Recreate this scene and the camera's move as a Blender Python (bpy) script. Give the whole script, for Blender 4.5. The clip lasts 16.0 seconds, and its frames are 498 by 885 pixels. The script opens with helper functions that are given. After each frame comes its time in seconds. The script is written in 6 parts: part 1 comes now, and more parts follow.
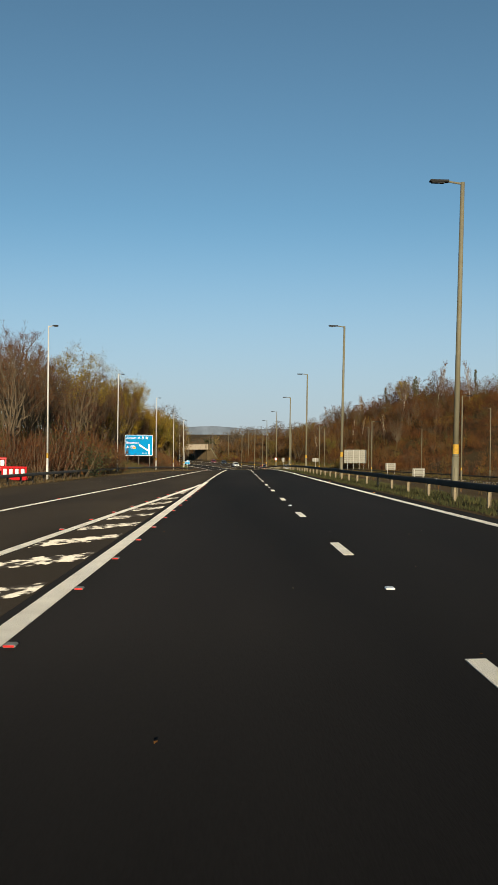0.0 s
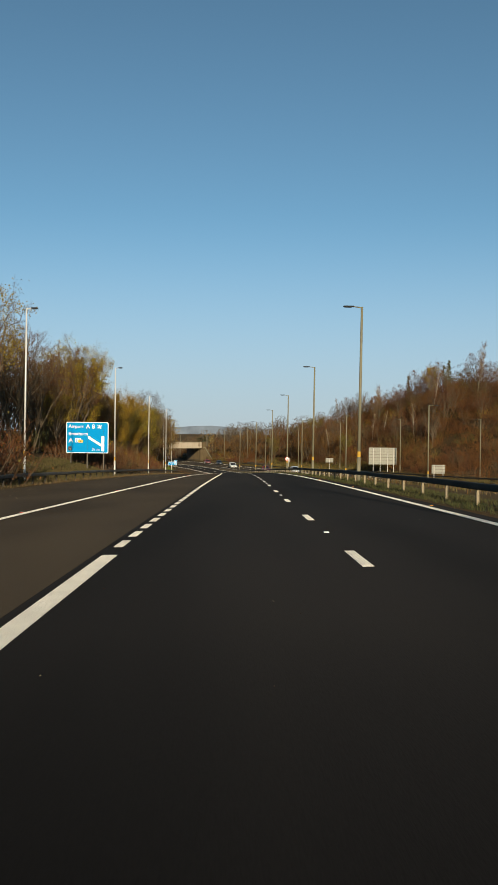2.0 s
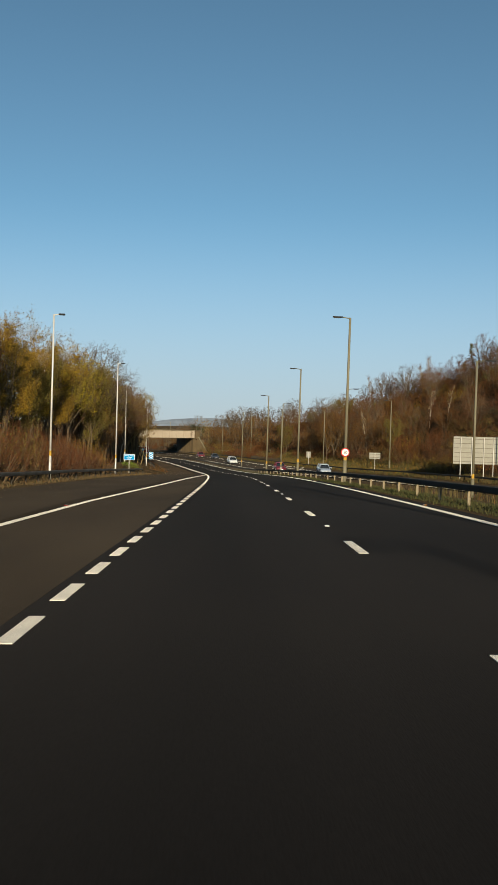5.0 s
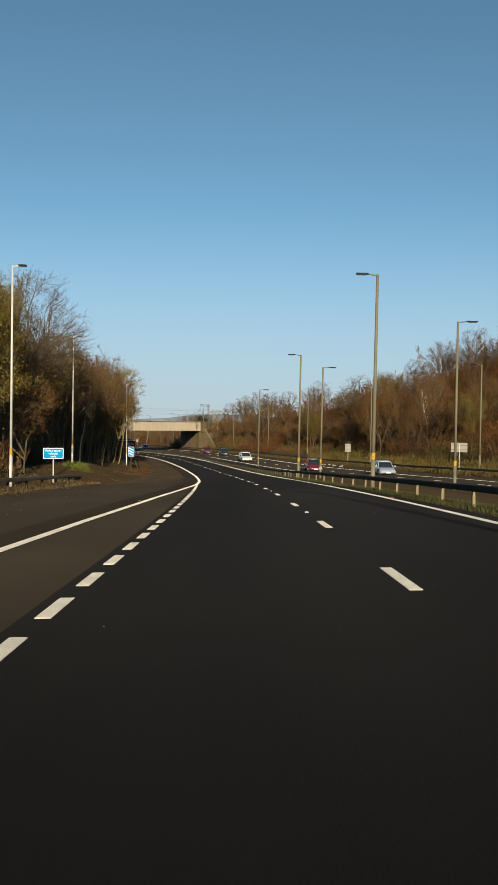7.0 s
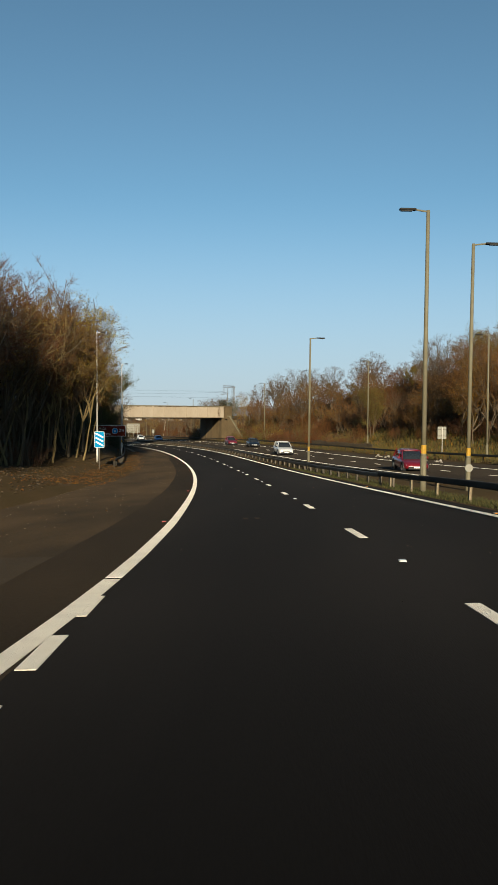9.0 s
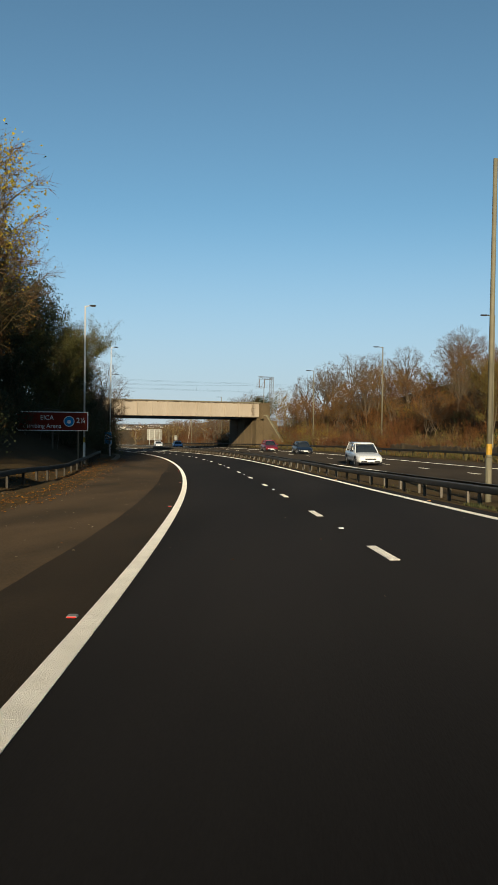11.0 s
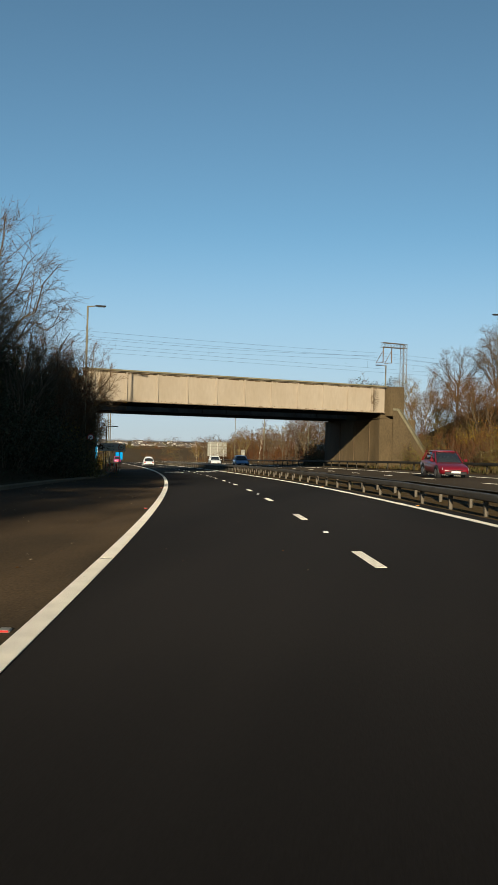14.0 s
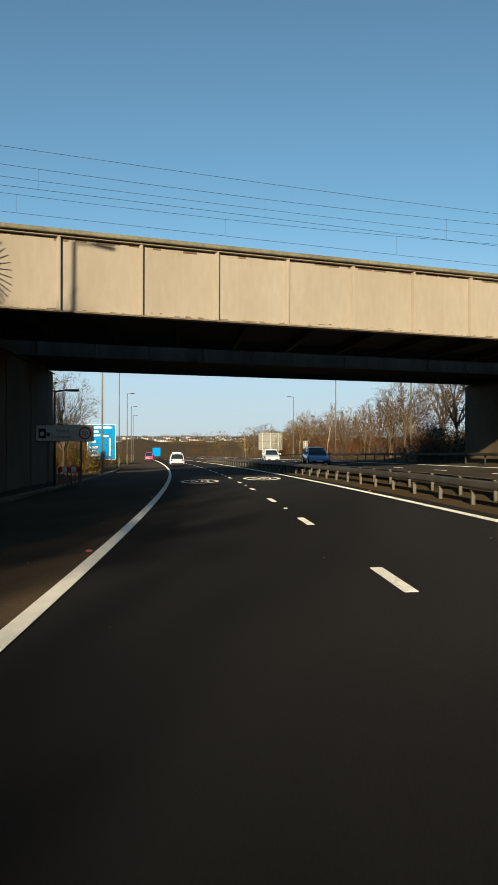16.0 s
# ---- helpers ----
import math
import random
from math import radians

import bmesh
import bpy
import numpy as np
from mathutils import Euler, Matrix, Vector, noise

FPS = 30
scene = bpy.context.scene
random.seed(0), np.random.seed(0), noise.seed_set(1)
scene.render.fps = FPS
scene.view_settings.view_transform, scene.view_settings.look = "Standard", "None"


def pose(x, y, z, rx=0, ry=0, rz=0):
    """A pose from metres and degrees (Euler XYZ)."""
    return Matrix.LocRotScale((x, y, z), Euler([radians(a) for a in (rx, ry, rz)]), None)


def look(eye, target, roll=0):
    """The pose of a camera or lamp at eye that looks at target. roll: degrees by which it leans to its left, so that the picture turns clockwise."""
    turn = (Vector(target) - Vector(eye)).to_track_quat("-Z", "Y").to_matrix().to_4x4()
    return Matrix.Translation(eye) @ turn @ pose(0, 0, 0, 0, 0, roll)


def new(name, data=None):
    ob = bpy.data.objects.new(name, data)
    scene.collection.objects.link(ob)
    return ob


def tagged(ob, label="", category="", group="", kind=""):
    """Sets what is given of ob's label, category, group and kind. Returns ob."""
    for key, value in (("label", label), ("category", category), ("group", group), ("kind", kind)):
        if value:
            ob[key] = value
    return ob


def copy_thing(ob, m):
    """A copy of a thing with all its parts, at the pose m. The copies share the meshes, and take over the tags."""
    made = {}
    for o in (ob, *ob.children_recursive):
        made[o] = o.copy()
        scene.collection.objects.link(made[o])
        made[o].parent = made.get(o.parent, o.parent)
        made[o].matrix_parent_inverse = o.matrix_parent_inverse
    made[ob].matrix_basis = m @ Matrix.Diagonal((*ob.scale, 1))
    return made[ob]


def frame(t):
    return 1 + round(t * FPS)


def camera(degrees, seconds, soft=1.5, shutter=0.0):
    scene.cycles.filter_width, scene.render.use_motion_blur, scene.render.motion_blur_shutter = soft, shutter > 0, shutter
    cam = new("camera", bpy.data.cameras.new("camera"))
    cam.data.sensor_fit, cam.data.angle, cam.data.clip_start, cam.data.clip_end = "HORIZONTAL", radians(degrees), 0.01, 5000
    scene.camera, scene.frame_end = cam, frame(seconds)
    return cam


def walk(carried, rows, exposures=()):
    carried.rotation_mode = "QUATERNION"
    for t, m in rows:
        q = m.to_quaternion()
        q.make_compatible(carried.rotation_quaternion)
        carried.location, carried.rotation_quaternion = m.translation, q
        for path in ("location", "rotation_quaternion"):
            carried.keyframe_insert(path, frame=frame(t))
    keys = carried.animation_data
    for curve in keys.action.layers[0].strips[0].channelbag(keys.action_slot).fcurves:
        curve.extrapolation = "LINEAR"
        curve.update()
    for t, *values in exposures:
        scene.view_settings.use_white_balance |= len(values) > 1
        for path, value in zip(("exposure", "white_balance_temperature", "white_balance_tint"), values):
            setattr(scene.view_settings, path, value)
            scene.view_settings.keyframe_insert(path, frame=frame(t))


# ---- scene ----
cam = camera(30.52, 16.0)
# seconds, x, y, z of the eye, yaw, pitch, roll
ROWS = [
    (0.0, -1.693, 2.691, 1.278, -0.959, -0.822, -0.517),
    (0.5, -1.682, 14.344, 0.877, -1.091, -0.732, -0.663),
    (1.0, -1.656, 25.877, 0.488, -1.076, -0.868, 0.041),
    (1.5, -1.582, 36.978, 0.121, -0.995, -0.835, -0.215),
    (2.0, -1.611, 49.221, -0.283, -1.155, -0.811, -0.692),
    (2.5, -1.558, 61.297, -0.679, -1.011, -0.857, -0.905),
    (3.0, -1.551, 73.141, -1.069, -0.964, -0.848, -0.771),
    (3.5, -1.603, 84.557, -1.448, -1.029, -0.987, -1.98),
    (4.0, -1.458, 95.611, -1.815, -0.933, -1.01, -1.909),
    (4.5, -1.341, 107.415, -2.225, -0.995, -1.109, -1.814),
    (5, -1.223, 119.54, -2.668, -1.103, -1.215, -1.611),
    (5.5, -1.116, 131.84, -3.14, -1.183, -1.315, -1.37),
    (6, -1.034, 144.17, -3.633, -1.159, -1.41, -1.16),
    (6.5, -0.991, 156.387, -4.142, -0.967, -1.484, -1.052),
    (7.0, -1.002, 168.353, -4.657, -0.265, -1.47, -0.881),
    (7.5, -1.152, 180.31, -5.187, 0.144, -1.666, -1.04),
    (8.0, -1.406, 192.709, -5.757, 0.376, -1.724, -0.377),
    (8.5, -1.834, 205.019, -6.351, 0.812, -1.858, -1.167),
    (9.0, -2.143, 216.412, -6.915, 1.494, -1.906, -0.435),
    (9.5, -2.636, 228.385, -7.512, 2.068, -1.878, -0.374),
    (10, -3.278, 240.326, -8.111, 2.577, -1.799, -0.411),
    (10.5, -4.066, 252.281, -8.688, 3.074, -1.506, -0.519),
    (11, -4.997, 264.297, -9.226, 3.611, -1.241, -0.669),
    (11.5, -6.073, 276.419, -9.72, 4.24, -0.985, -0.834),
    (12.0, -7.311, 288.403, -10.148, 4.74, -1.078, -1.798),
    (12.5, -8.574, 300.602, -10.514, 5.741, -0.876, -0.83),
    (13.0, -10.204, 313.073, -10.834, 6.422, -0.402, -0.997),
    (13.5, -11.918, 325.026, -11.093, 7.579, -0.207, -1.46),
    (14.0, -13.66, 336.393, -11.303, 8.303, -0.098, -1.337),
    (14.5, -15.664, 347.997, -11.52, 9.135, -0.239, -2.343),
    (15.0, -18.052, 360.054, -11.756, 10.024, -0.227, -2.551),
    (15.5, -20.421, 371.615, -11.995, 11.014, -0.407, -2.102),
    (16.0, -23.007, 382.804, -12.25, 11.379, -0.505, -0.2),
]
walk(cam, [(t, pose(x, y, z, 90 + pitch, roll, yaw)) for t, x, y, z, yaw, pitch, roll in ROWS], [(0.0, 0.38, 6900, 3.0), (4.0, 0.40, 6900, 3.0), (8.0, 0.47, 6900, 3.0), (14.5, 0.50, 6900, 3.0), (16.0, 0.64, 6900, 3.0)])

# ---- daylight: a low winter sun behind the camera, clear sky ----
SUN_ELEV, SUN_TURN = 12.3, 175.7
world = bpy.data.worlds.new("sky")
scene.world = world
world.use_nodes = True
wn = world.node_tree.nodes
sky = wn.new("ShaderNodeTexSky")
sky.sky_type = "NISHITA"
sky.sun_disc = False
sky.sun_elevation = radians(SUN_ELEV)
sky.sun_rotation = radians(SUN_TURN)
sky.air_density, sky.dust_density, sky.ozone_density = 1.0, 0.5, 4.0
wn["Background"].inputs["Strength"].default_value = 0.112
# clear winter air: a thin pale band at the horizon, the blue deepening quickly above it
sky_at, sky_lift = wn.new("ShaderNodeTexCoord"), wn.new("ShaderNodeMapping")
sky_lift.inputs["Location"].default_value = (0.0, 0.0, 0.06)
sky_lift.inputs["Scale"].default_value = (1.0, 1.0, 1.3)
world.node_tree.links.new(sky_at.outputs["Generated"], sky_lift.inputs["Vector"])
world.node_tree.links.new(sky_lift.outputs["Vector"], sky.inputs["Vector"])
sky_tone = wn.new("ShaderNodeHueSaturation")
sky_tone.inputs["Hue"].default_value, sky_tone.inputs["Saturation"].default_value = 0.488, 0.955
world.node_tree.links.new(sky.outputs["Color"], sky_tone.inputs["Color"])
# pale haze low in the sky
sky_high, haze_part, haze_mix = wn.new("ShaderNodeSeparateXYZ"), wn.new("ShaderNodeMapRange"), wn.new("ShaderNodeMix")
haze_part.interpolation_type = "SMOOTHSTEP"
haze_part.inputs["From Min"].default_value, haze_part.inputs["From Max"].default_value = -0.05, 0.24
haze_part.inputs["To Min"].default_value, haze_part.inputs["To Max"].default_value = 0.9, 0.0
haze_mix.data_type = "RGBA"
haze_mix.inputs["B"].default_value = (3.1, 3.45, 4.25, 1.0)
world.node_tree.links.new(sky_at.outputs["Generated"], sky_high.inputs["Vector"])
world.node_tree.links.new(sky_high.outputs["Z"], haze_part.inputs["Value"])
world.node_tree.links.new(haze_part.outputs["Result"], haze_mix.inputs["Factor"])
world.node_tree.links.new(sky_tone.outputs["Color"], haze_mix.inputs["A"])
world.node_tree.links.new(haze_mix.outputs["Result"], wn["Background"].inputs["Color"])
sun = new("sun", bpy.data.lights.new("sun", "SUN"))
sun.data.energy, sun.data.angle, sun.data.color = 4.7, radians(0.55), (1.0, 0.86, 0.68)
sun_way = Vector((math.sin(radians(SUN_TURN)) * math.cos(radians(SUN_ELEV)), math.cos(radians(SUN_TURN)) * math.cos(radians(SUN_ELEV)), math.sin(radians(SUN_ELEV))))
sun.matrix_world = look(sun_way * 100, (0, 0, 0))

# ---- the line of the road: heading and slope along the dashed lane line ----
KAPPA = [-0.63, -0.92, -1.2, -0.8, -0.86, 0.74, 2.79, 5.32, 8.58, 9.45, 10.43, 11.94, 14.39, 13.26, 9.83, 7.82, 5.87, 3.92, 1.97, 0.02] + [1.5] * 5
SLOPE = [-0.0369, -0.035, -0.0331, -0.0327, -0.0331, -0.0375, -0.0417, -0.0447, -0.0496, -0.05, -0.041, -0.0278, -0.0181, -0.0192, -0.0238] + [-0.0225] * 10
STEP = np.arange(-30.0, 701.0, 1.0)
KNOT = np.arange(-30.0, 701.0, 30.0)


def summed(a):
    b = np.concatenate([[0], np.cumsum((a[1:] + a[:-1]) / 2)])
    return b - b[30]


HEAD = summed(np.interp(STEP, KNOT, np.array(KAPPA) * 1e-4))
GRADE = np.interp(STEP, KNOT, SLOPE)
LINE_X, LINE_Y, LINE_Z = summed(-np.sin(HEAD)), summed(np.cos(HEAD)), summed(GRADE)


def heading(s):
    return float(np.interp(s, STEP, HEAD))


def line_z(s):
    z = float(np.interp(s, STEP, LINE_Z))
    if s < -30:
        z += (s + 30) * SLOPE[0]
    return z


def plan(s, u):
    """The place in plan, s metres along the lane line and u metres to its right."""
    a = heading(s)
    x, y = float(np.interp(s, STEP, LINE_X)), float(np.interp(s, STEP, LINE_Y))
    over = min(s + 30, 0) + max(s - 700, 0)
    return x - math.sin(a) * over + u * math.cos(a), y + math.cos(a) * over + u * math.sin(a)


def smooth(a, b, v):
    q = min(max((v - a) / (b - a), 0.0), 1.0)
    return q * q * (3 - 2 * q)


def lerp(v, xs, ys):
    return float(np.interp(v, xs, ys))


def far_edge(s):
    """Near edge of the opposite carriageway, which closes in on this one."""
    return lerp(s, [-60, 60, 120, 155, 190, 256, 294, 345, 385, 420, 700], [52, 36, 28, 23, 17, 10.2, 8.7, 7.0, 6.2, 6.0, 6.0])


def far_level(s):
    return lerp(s, [0, 140, 200, 245, 280, 310, 345, 385, 420, 700], [-1.6, -1.3, -0.5, 0.0, 0.12, 0.125, 0.2, 0.33, 0.44, 0.44])


def far_fall(s):
    """Crossfall of the opposite carriageway, tilted into the bend further on."""
    return lerp(s, [195, 245, 285, 700], [-0.025, 0.012, 0.025, 0.025])


def far_wide(s):
    return lerp(s, [200, 300, 360, 700], [12.0, 11.4, 10.8, 10.8])


def far_side(s):
    return far_edge(s) + far_wide(s)


XFALL = 0.025


def slip_edge(s):
    """Left edge of the sealed surface."""
    return lerp(s, [-40, 40, 80, 120, 180, 205, 225, 240, 270, 300, 420, 700], [-15.2, -15.0, -14.4, -13.2, -12.4, -12.0, -10.6, -9.2, -9.0, -8.5, -8.6, -8.6])


def kerb_lift(s):
    """Rise of the shoulder towards its kerb before the bridge."""
    return lerp(s, [305, 338, 360, 380, 400, 415], [0.0, 0.5, 0.44, 0.30, 0.10, 0.0])


def bumps(x, y, size, seed=0.0):
    return noise.noise(Vector((x / size, y / size, seed)))


def road_z(s, u):
    return line_z(s) + XFALL * u + kerb_lift(s) * min(max((-4.6 - u) / 4.0, 0.0), 1.0)


def land(s, u):
    """Height of the ground."""
    base = line_z(s)
    x, y = plan(s, u)
    e, le = far_edge(s), slip_edge(s)
    if u < le:
        d = le - u
        edge = XFALL * le
        rise = lerp(s, [-60, 100, 215, 235, 262, 290, 312, 400, 425, 460], [0.3, 0.4, 0.35, 0.10, 0.10, 0.12, 0.75, 0.95, 0.5, 0.05])
        top = lerp(s, [-60, 100, 215, 240, 290, 312, 400, 425, 470], [4.5, 4.5, 4.0, 1.6, 2.0, 5.0, 6.0, 6.0, 0.5])
        start = lerp(s, [-60, 215, 240, 300, 320, 700], [2.2, 2.2, 1.0, 1.0, 2.0, 2.0])
        z = edge + 0.05 + top * (1 - math.exp(-max(d - start, 0) * rise / top)) + 0.15 * bumps(x, y, 3) * min(d / 3, 1)
        z += kerb_lift(s)
        mound = math.exp(-(((s - 252) / 11) ** 2) - ((u + 14.5) / 4.0) ** 2)
        z += 1.0 * mound
        z += smooth(40, 120, d) * 2.5 * bumps(x, y, 60, 3)
    elif u < 4.25:
        z = XFALL * u - 0.12 + kerb_lift(s) * min(max((-4.6 - u) / 4.0, 0.0), 1.0)
    elif u < e - 0.2:
        q = (u - 4.25) / max(e - 4.45, 1)
        a, b = XFALL * 4.25 + 0.02, far_level(s) + 0.08
        z = a + (b - a) * smooth(0.05, 1, q) + 0.05 * bumps(x, y, 1.5) - 0.25 * math.sin(math.pi * q)
    elif u < far_side(s) + 0.2:
        z = far_level(s) + 0.08 + far_fall(s) * (u - e) - 0.12
    else:
        d = u - far_side(s) - 0.2
        z0 = far_level(s) + 0.08 + far_fall(s) * far_wide(s)
        top = lerp(s, [-60, 60, 140, 200, 240, 285, 330, 370, 410, 440, 470, 520, 700], [4, 5, 10, 17, 19.5, 22, 17.5, 12.5, 8.5, 7.5, 3.0, 2.0, 1.0])
        z = z0 + 0.1 + top * smooth(2.0, lerp(s, [240, 330, 400, 440], [50, 40, 24, 20]), d) + 0.25 * bumps(x, y, 4) * min(d / 3, 1) + smooth(30, 120, d) * 4 * bumps(x, y, 50, 7)
    # far country: level plain beyond, low hills on the horizon
    far = smooth(90, 260, abs(u))
    plain = -25.5 + 4 * bumps(x, y, 400, 2)
    ahead = smooth(560, 900, s)
    z = base + z
    z += (plain - z) * max(far * 0.6 * (1 - ahead), ahead * smooth(0, 40, abs(u - 2)))
    return z + smooth(1200, 3000, s) * 8 * bumps(x, y, 500, 5)


# ---- materials ----
def material(name, colour, rough=0.8, second=None, scale=6.0, fine=60.0, amount=0.5, bump=0.2, metal=0.0, island=0.0, coat=0.0, detail=6.0, stretch=None, gloss=0.3, grit=0.55, span=(0.35, 0.68), dry=0.0):
    """A surface with patches and fine grain, at real size."""
    m = bpy.data.materials.new(name)
    m.use_nodes = True
    t, k = m.node_tree.nodes, m.node_tree.links.new
    b = t["Principled BSDF"]
    b.inputs["Roughness"].default_value, b.inputs["Metallic"].default_value = rough, metal
    b.inputs["Coat Weight"].default_value = coat
    b.inputs["Diffuse Roughness"].default_value = dry
    b.inputs["Specular IOR Level"].default_value = gloss
    second = second or tuple(c * 0.6 for c in colour)
    at = t.new("ShaderNodeTexCoord")
    source = at.outputs["Object"]
    if stretch:
        mp = t.new("ShaderNodeMapping")
        mp.inputs["Scale"].default_value = stretch
        k(source, mp.inputs["Vector"])
        source = mp.outputs["Vector"]
    big, small = t.new("ShaderNodeTexNoise"), t.new("ShaderNodeTexNoise")
    big.inputs["Scale"].default_value, big.inputs["Detail"].default_value = 1 / scale if scale > 1 else abs(scale), detail
    small.inputs["Scale"].default_value, small.inputs["Detail"].default_value = fine, 4.0
    k(source, big.inputs["Vector"]), k(source, small.inputs["Vector"])
    ramp = t.new("ShaderNodeMapRange")
    ramp.inputs["From Min"].default_value, ramp.inputs["From Max"].default_value = span
    k(big.outputs["Fac"], ramp.inputs["Value"])
    mix = t.new("ShaderNodeMix")
    mix.data_type = "RGBA"
    mix.inputs["A"].default_value, mix.inputs["B"].default_value = (*colour, 1), (*second, 1)
    fac = t.new("ShaderNodeMath")
    fac.operation = "MULTIPLY"
    fac.inputs[1].default_value = amount
    k(ramp.outputs["Result"], fac.inputs[0]), k(fac.outputs[0], mix.inputs["Factor"])
    grain = t.new("ShaderNodeMix")
    grain.data_type, grain.blend_type = "RGBA", "MULTIPLY"
    grain.inputs["Factor"].default_value = grit
    k(mix.outputs["Result"], grain.inputs["A"])
    gr = t.new("ShaderNodeMapRange")
    gr.inputs["From Min"].default_value, gr.inputs["From Max"].default_value = 0.3, 0.7
    gr.inputs["To Min"].default_value, gr.inputs["To Max"].default_value = 0.55, 1.3
    k(small.outputs["Fac"], gr.inputs["Value"]), k(gr.outputs["Result"], grain.inputs["B"])
    last = grain.outputs["Result"]
    if island:
        hsv = t.new("ShaderNodeHueSaturation")
        info, own = t.new("ShaderNodeNewGeometry"), t.new("ShaderNodeObjectInfo")
        add = t.new("ShaderNodeMath")
        add.operation = "ADD"
        k(info.outputs["Random Per Island"], add.inputs[0]), k(own.outputs["Random"], add.inputs[1])
        r = t.new("ShaderNodeMapRange")
        r.inputs["From Max"].default_value = 2.0
        r.inputs["To Min"].default_value, r.inputs["To Max"].default_value = 1 - island, 1 + island
        k(add.outputs[0], r.inputs["Value"]), k(r.outputs["Result"], hsv.inputs["Value"])
        h = t.new("ShaderNodeMapRange")
        h.inputs["To Min"].default_value, h.inputs["To Max"].default_value = 0.5 - 0.03 * island, 0.5 + 0.03 * island
        k(own.outputs["Random"], h.inputs["Value"]), k(h.outputs["Result"], hsv.inputs["Hue"])
        k(last, hsv.inputs["Color"])
        last = hsv.outputs["Color"]
    k(last, b.inputs["Base Color"])
    if bump:
        n = t.new("ShaderNodeBump")
        n.inputs["Strength"].default_value, n.inputs["Distance"].default_value = bump, 0.02
        k(small.outputs["Fac"], n.inputs["Height"]), k(n.outputs["Normal"], b.inputs["Normal"])
    return m


ASPHALT_NEW = material("new_asphalt", (0.0068, 0.0063, 0.0063), 1.0, (0.0136, 0.0123, 0.0119), 4, 90, 0.9, 0.1, stretch=(1, 0.12, 1), gloss=0.05, grit=0.3, dry=1.0)
ASPHALT_OLD = material("worn_asphalt", (0.021, 0.0168, 0.0130), 1.0, (0.034, 0.027, 0.0195), 3, 70, 0.85, 0.25, stretch=(1, 0.3, 1), gloss=0.05, grit=0.45, dry=1.0)
STRIP = material("dark_shoulder_strip", (0.021, 0.0158, 0.0110), 1.0, (0.0125, 0.0099, 0.0074), 2.5, 60, 0.9, 0.25, stretch=(1, 0.3, 1), gloss=0.05, grit=0.5, dry=1.0)
DUSTY = material("dusty_shoulder", (0.046, 0.032, 0.0195), 1.0, (0.020, 0.0155, 0.0108), 2.2, 45, 0.95, 0.25, stretch=(1, 0.3, 1), gloss=0.05, grit=0.7, dry=1.0)
PAINT = material("road_paint", (0.93, 0.87, 0.76), 0.7, (0.76, 0.70, 0.60), -2.5, 160, 0.6, 1.0, grit=0.2, dry=1.0)
WORN_PAINT = material("worn_road_paint", (0.64, 0.58, 0.49), 0.8, (0.032, 0.026, 0.02), -4.5, 40, 1.0, 0.2, stretch=(1, 0.6, 1), span=(0.46, 0.54), detail=10, dry=1.0, gloss=0.05)
EARTH = material("verge_earth", (0.048, 0.032, 0.016), 0.95, (0.036, 0.026, 0.012), 4, 30, 0.9, 0.5, gloss=0.05, dry=0.7)
GRASS_M = material("winter_grass", (0.060, 0.060, 0.016), 0.9, (0.10, 0.07, 0.025), 1.2, 20, 0.9, 0.0, island=0.45)
GRASS_DARK = material("dull_verge_grass", (0.034, 0.042, 0.012), 0.9, (0.055, 0.046, 0.017), 1.5, 20, 0.9, 0.0, island=0.4)
REED_M = material("dry_reed", (0.1296, 0.0864, 0.0432), 0.9, (0.0864, 0.05616, 0.02736), 2, 20, 0.8, 0.0, island=0.4)
STEEL = material("galvanised_steel", (0.15, 0.128, 0.10), 0.65, (0.085, 0.072, 0.056), 1.2, 40, 0.8, 0.1, metal=0.1, gloss=0.2)
STEEL_DIRTY = material("grimy_steel_rail", (0.060, 0.053, 0.043), 0.8, (0.030, 0.026, 0.021), 1.5, 30, 0.8, 0.1, gloss=0.15)
POLE_WHITE = material("pale_steel_column", (0.62, 0.60, 0.56), 0.5, (0.45, 0.43, 0.39), 2, 6, 0.6, 0.02, metal=0.2, grit=0.2)
POLE_GREEN = material("weathered_steel_column", (0.195, 0.175, 0.12), 0.65, (0.145, 0.13, 0.085), 2, 6, 0.6, 0.02, metal=0.1, grit=0.2, gloss=0.15)
TAPE = material("yellow_band", (0.48, 0.27, 0.03), 0.6, (0.38, 0.22, 0.04), 1, 12, 0.6, 0.0)
LANTERN = material("lantern_grey", (0.035, 0.035, 0.035), 0.7, None, 1, 30, 0.4, 0.0, gloss=0.1)
GLASS_BOWL = material("lantern_bowl", (0.07, 0.07, 0.07), 0.5, None, 1, 30, 0.3, 0.0, gloss=0.1)
SIGN_BLUE = material("sign_blue", (0.002, 0.23, 0.52), 0.85, (0.003, 0.20, 0.46), 1, 20, 0.4, 0.0, grit=0.1, gloss=0.05)
SIGN_BROWN = material("sign_brown", (0.16, 0.022, 0.012), 0.8, None, 1, 20, 0.3, 0.0, grit=0.1, gloss=0.05)
SIGN_WHITE = material("sign_white", (0.78, 0.78, 0.76), 0.4, (0.68, 0.68, 0.65), 1, 20, 0.4, 0.0)
SIGN_BACK = material("sign_back_aluminium", (0.29, 0.28, 0.24), 0.8, (0.23, 0.22, 0.19), 1, 6, 0.6, 0.0, grit=0.2, gloss=0.08)
SIGN_YELLOW = material("sign_yellow", (0.85, 0.42, 0.01), 0.4, None, 1, 20, 0.2, 0.0)
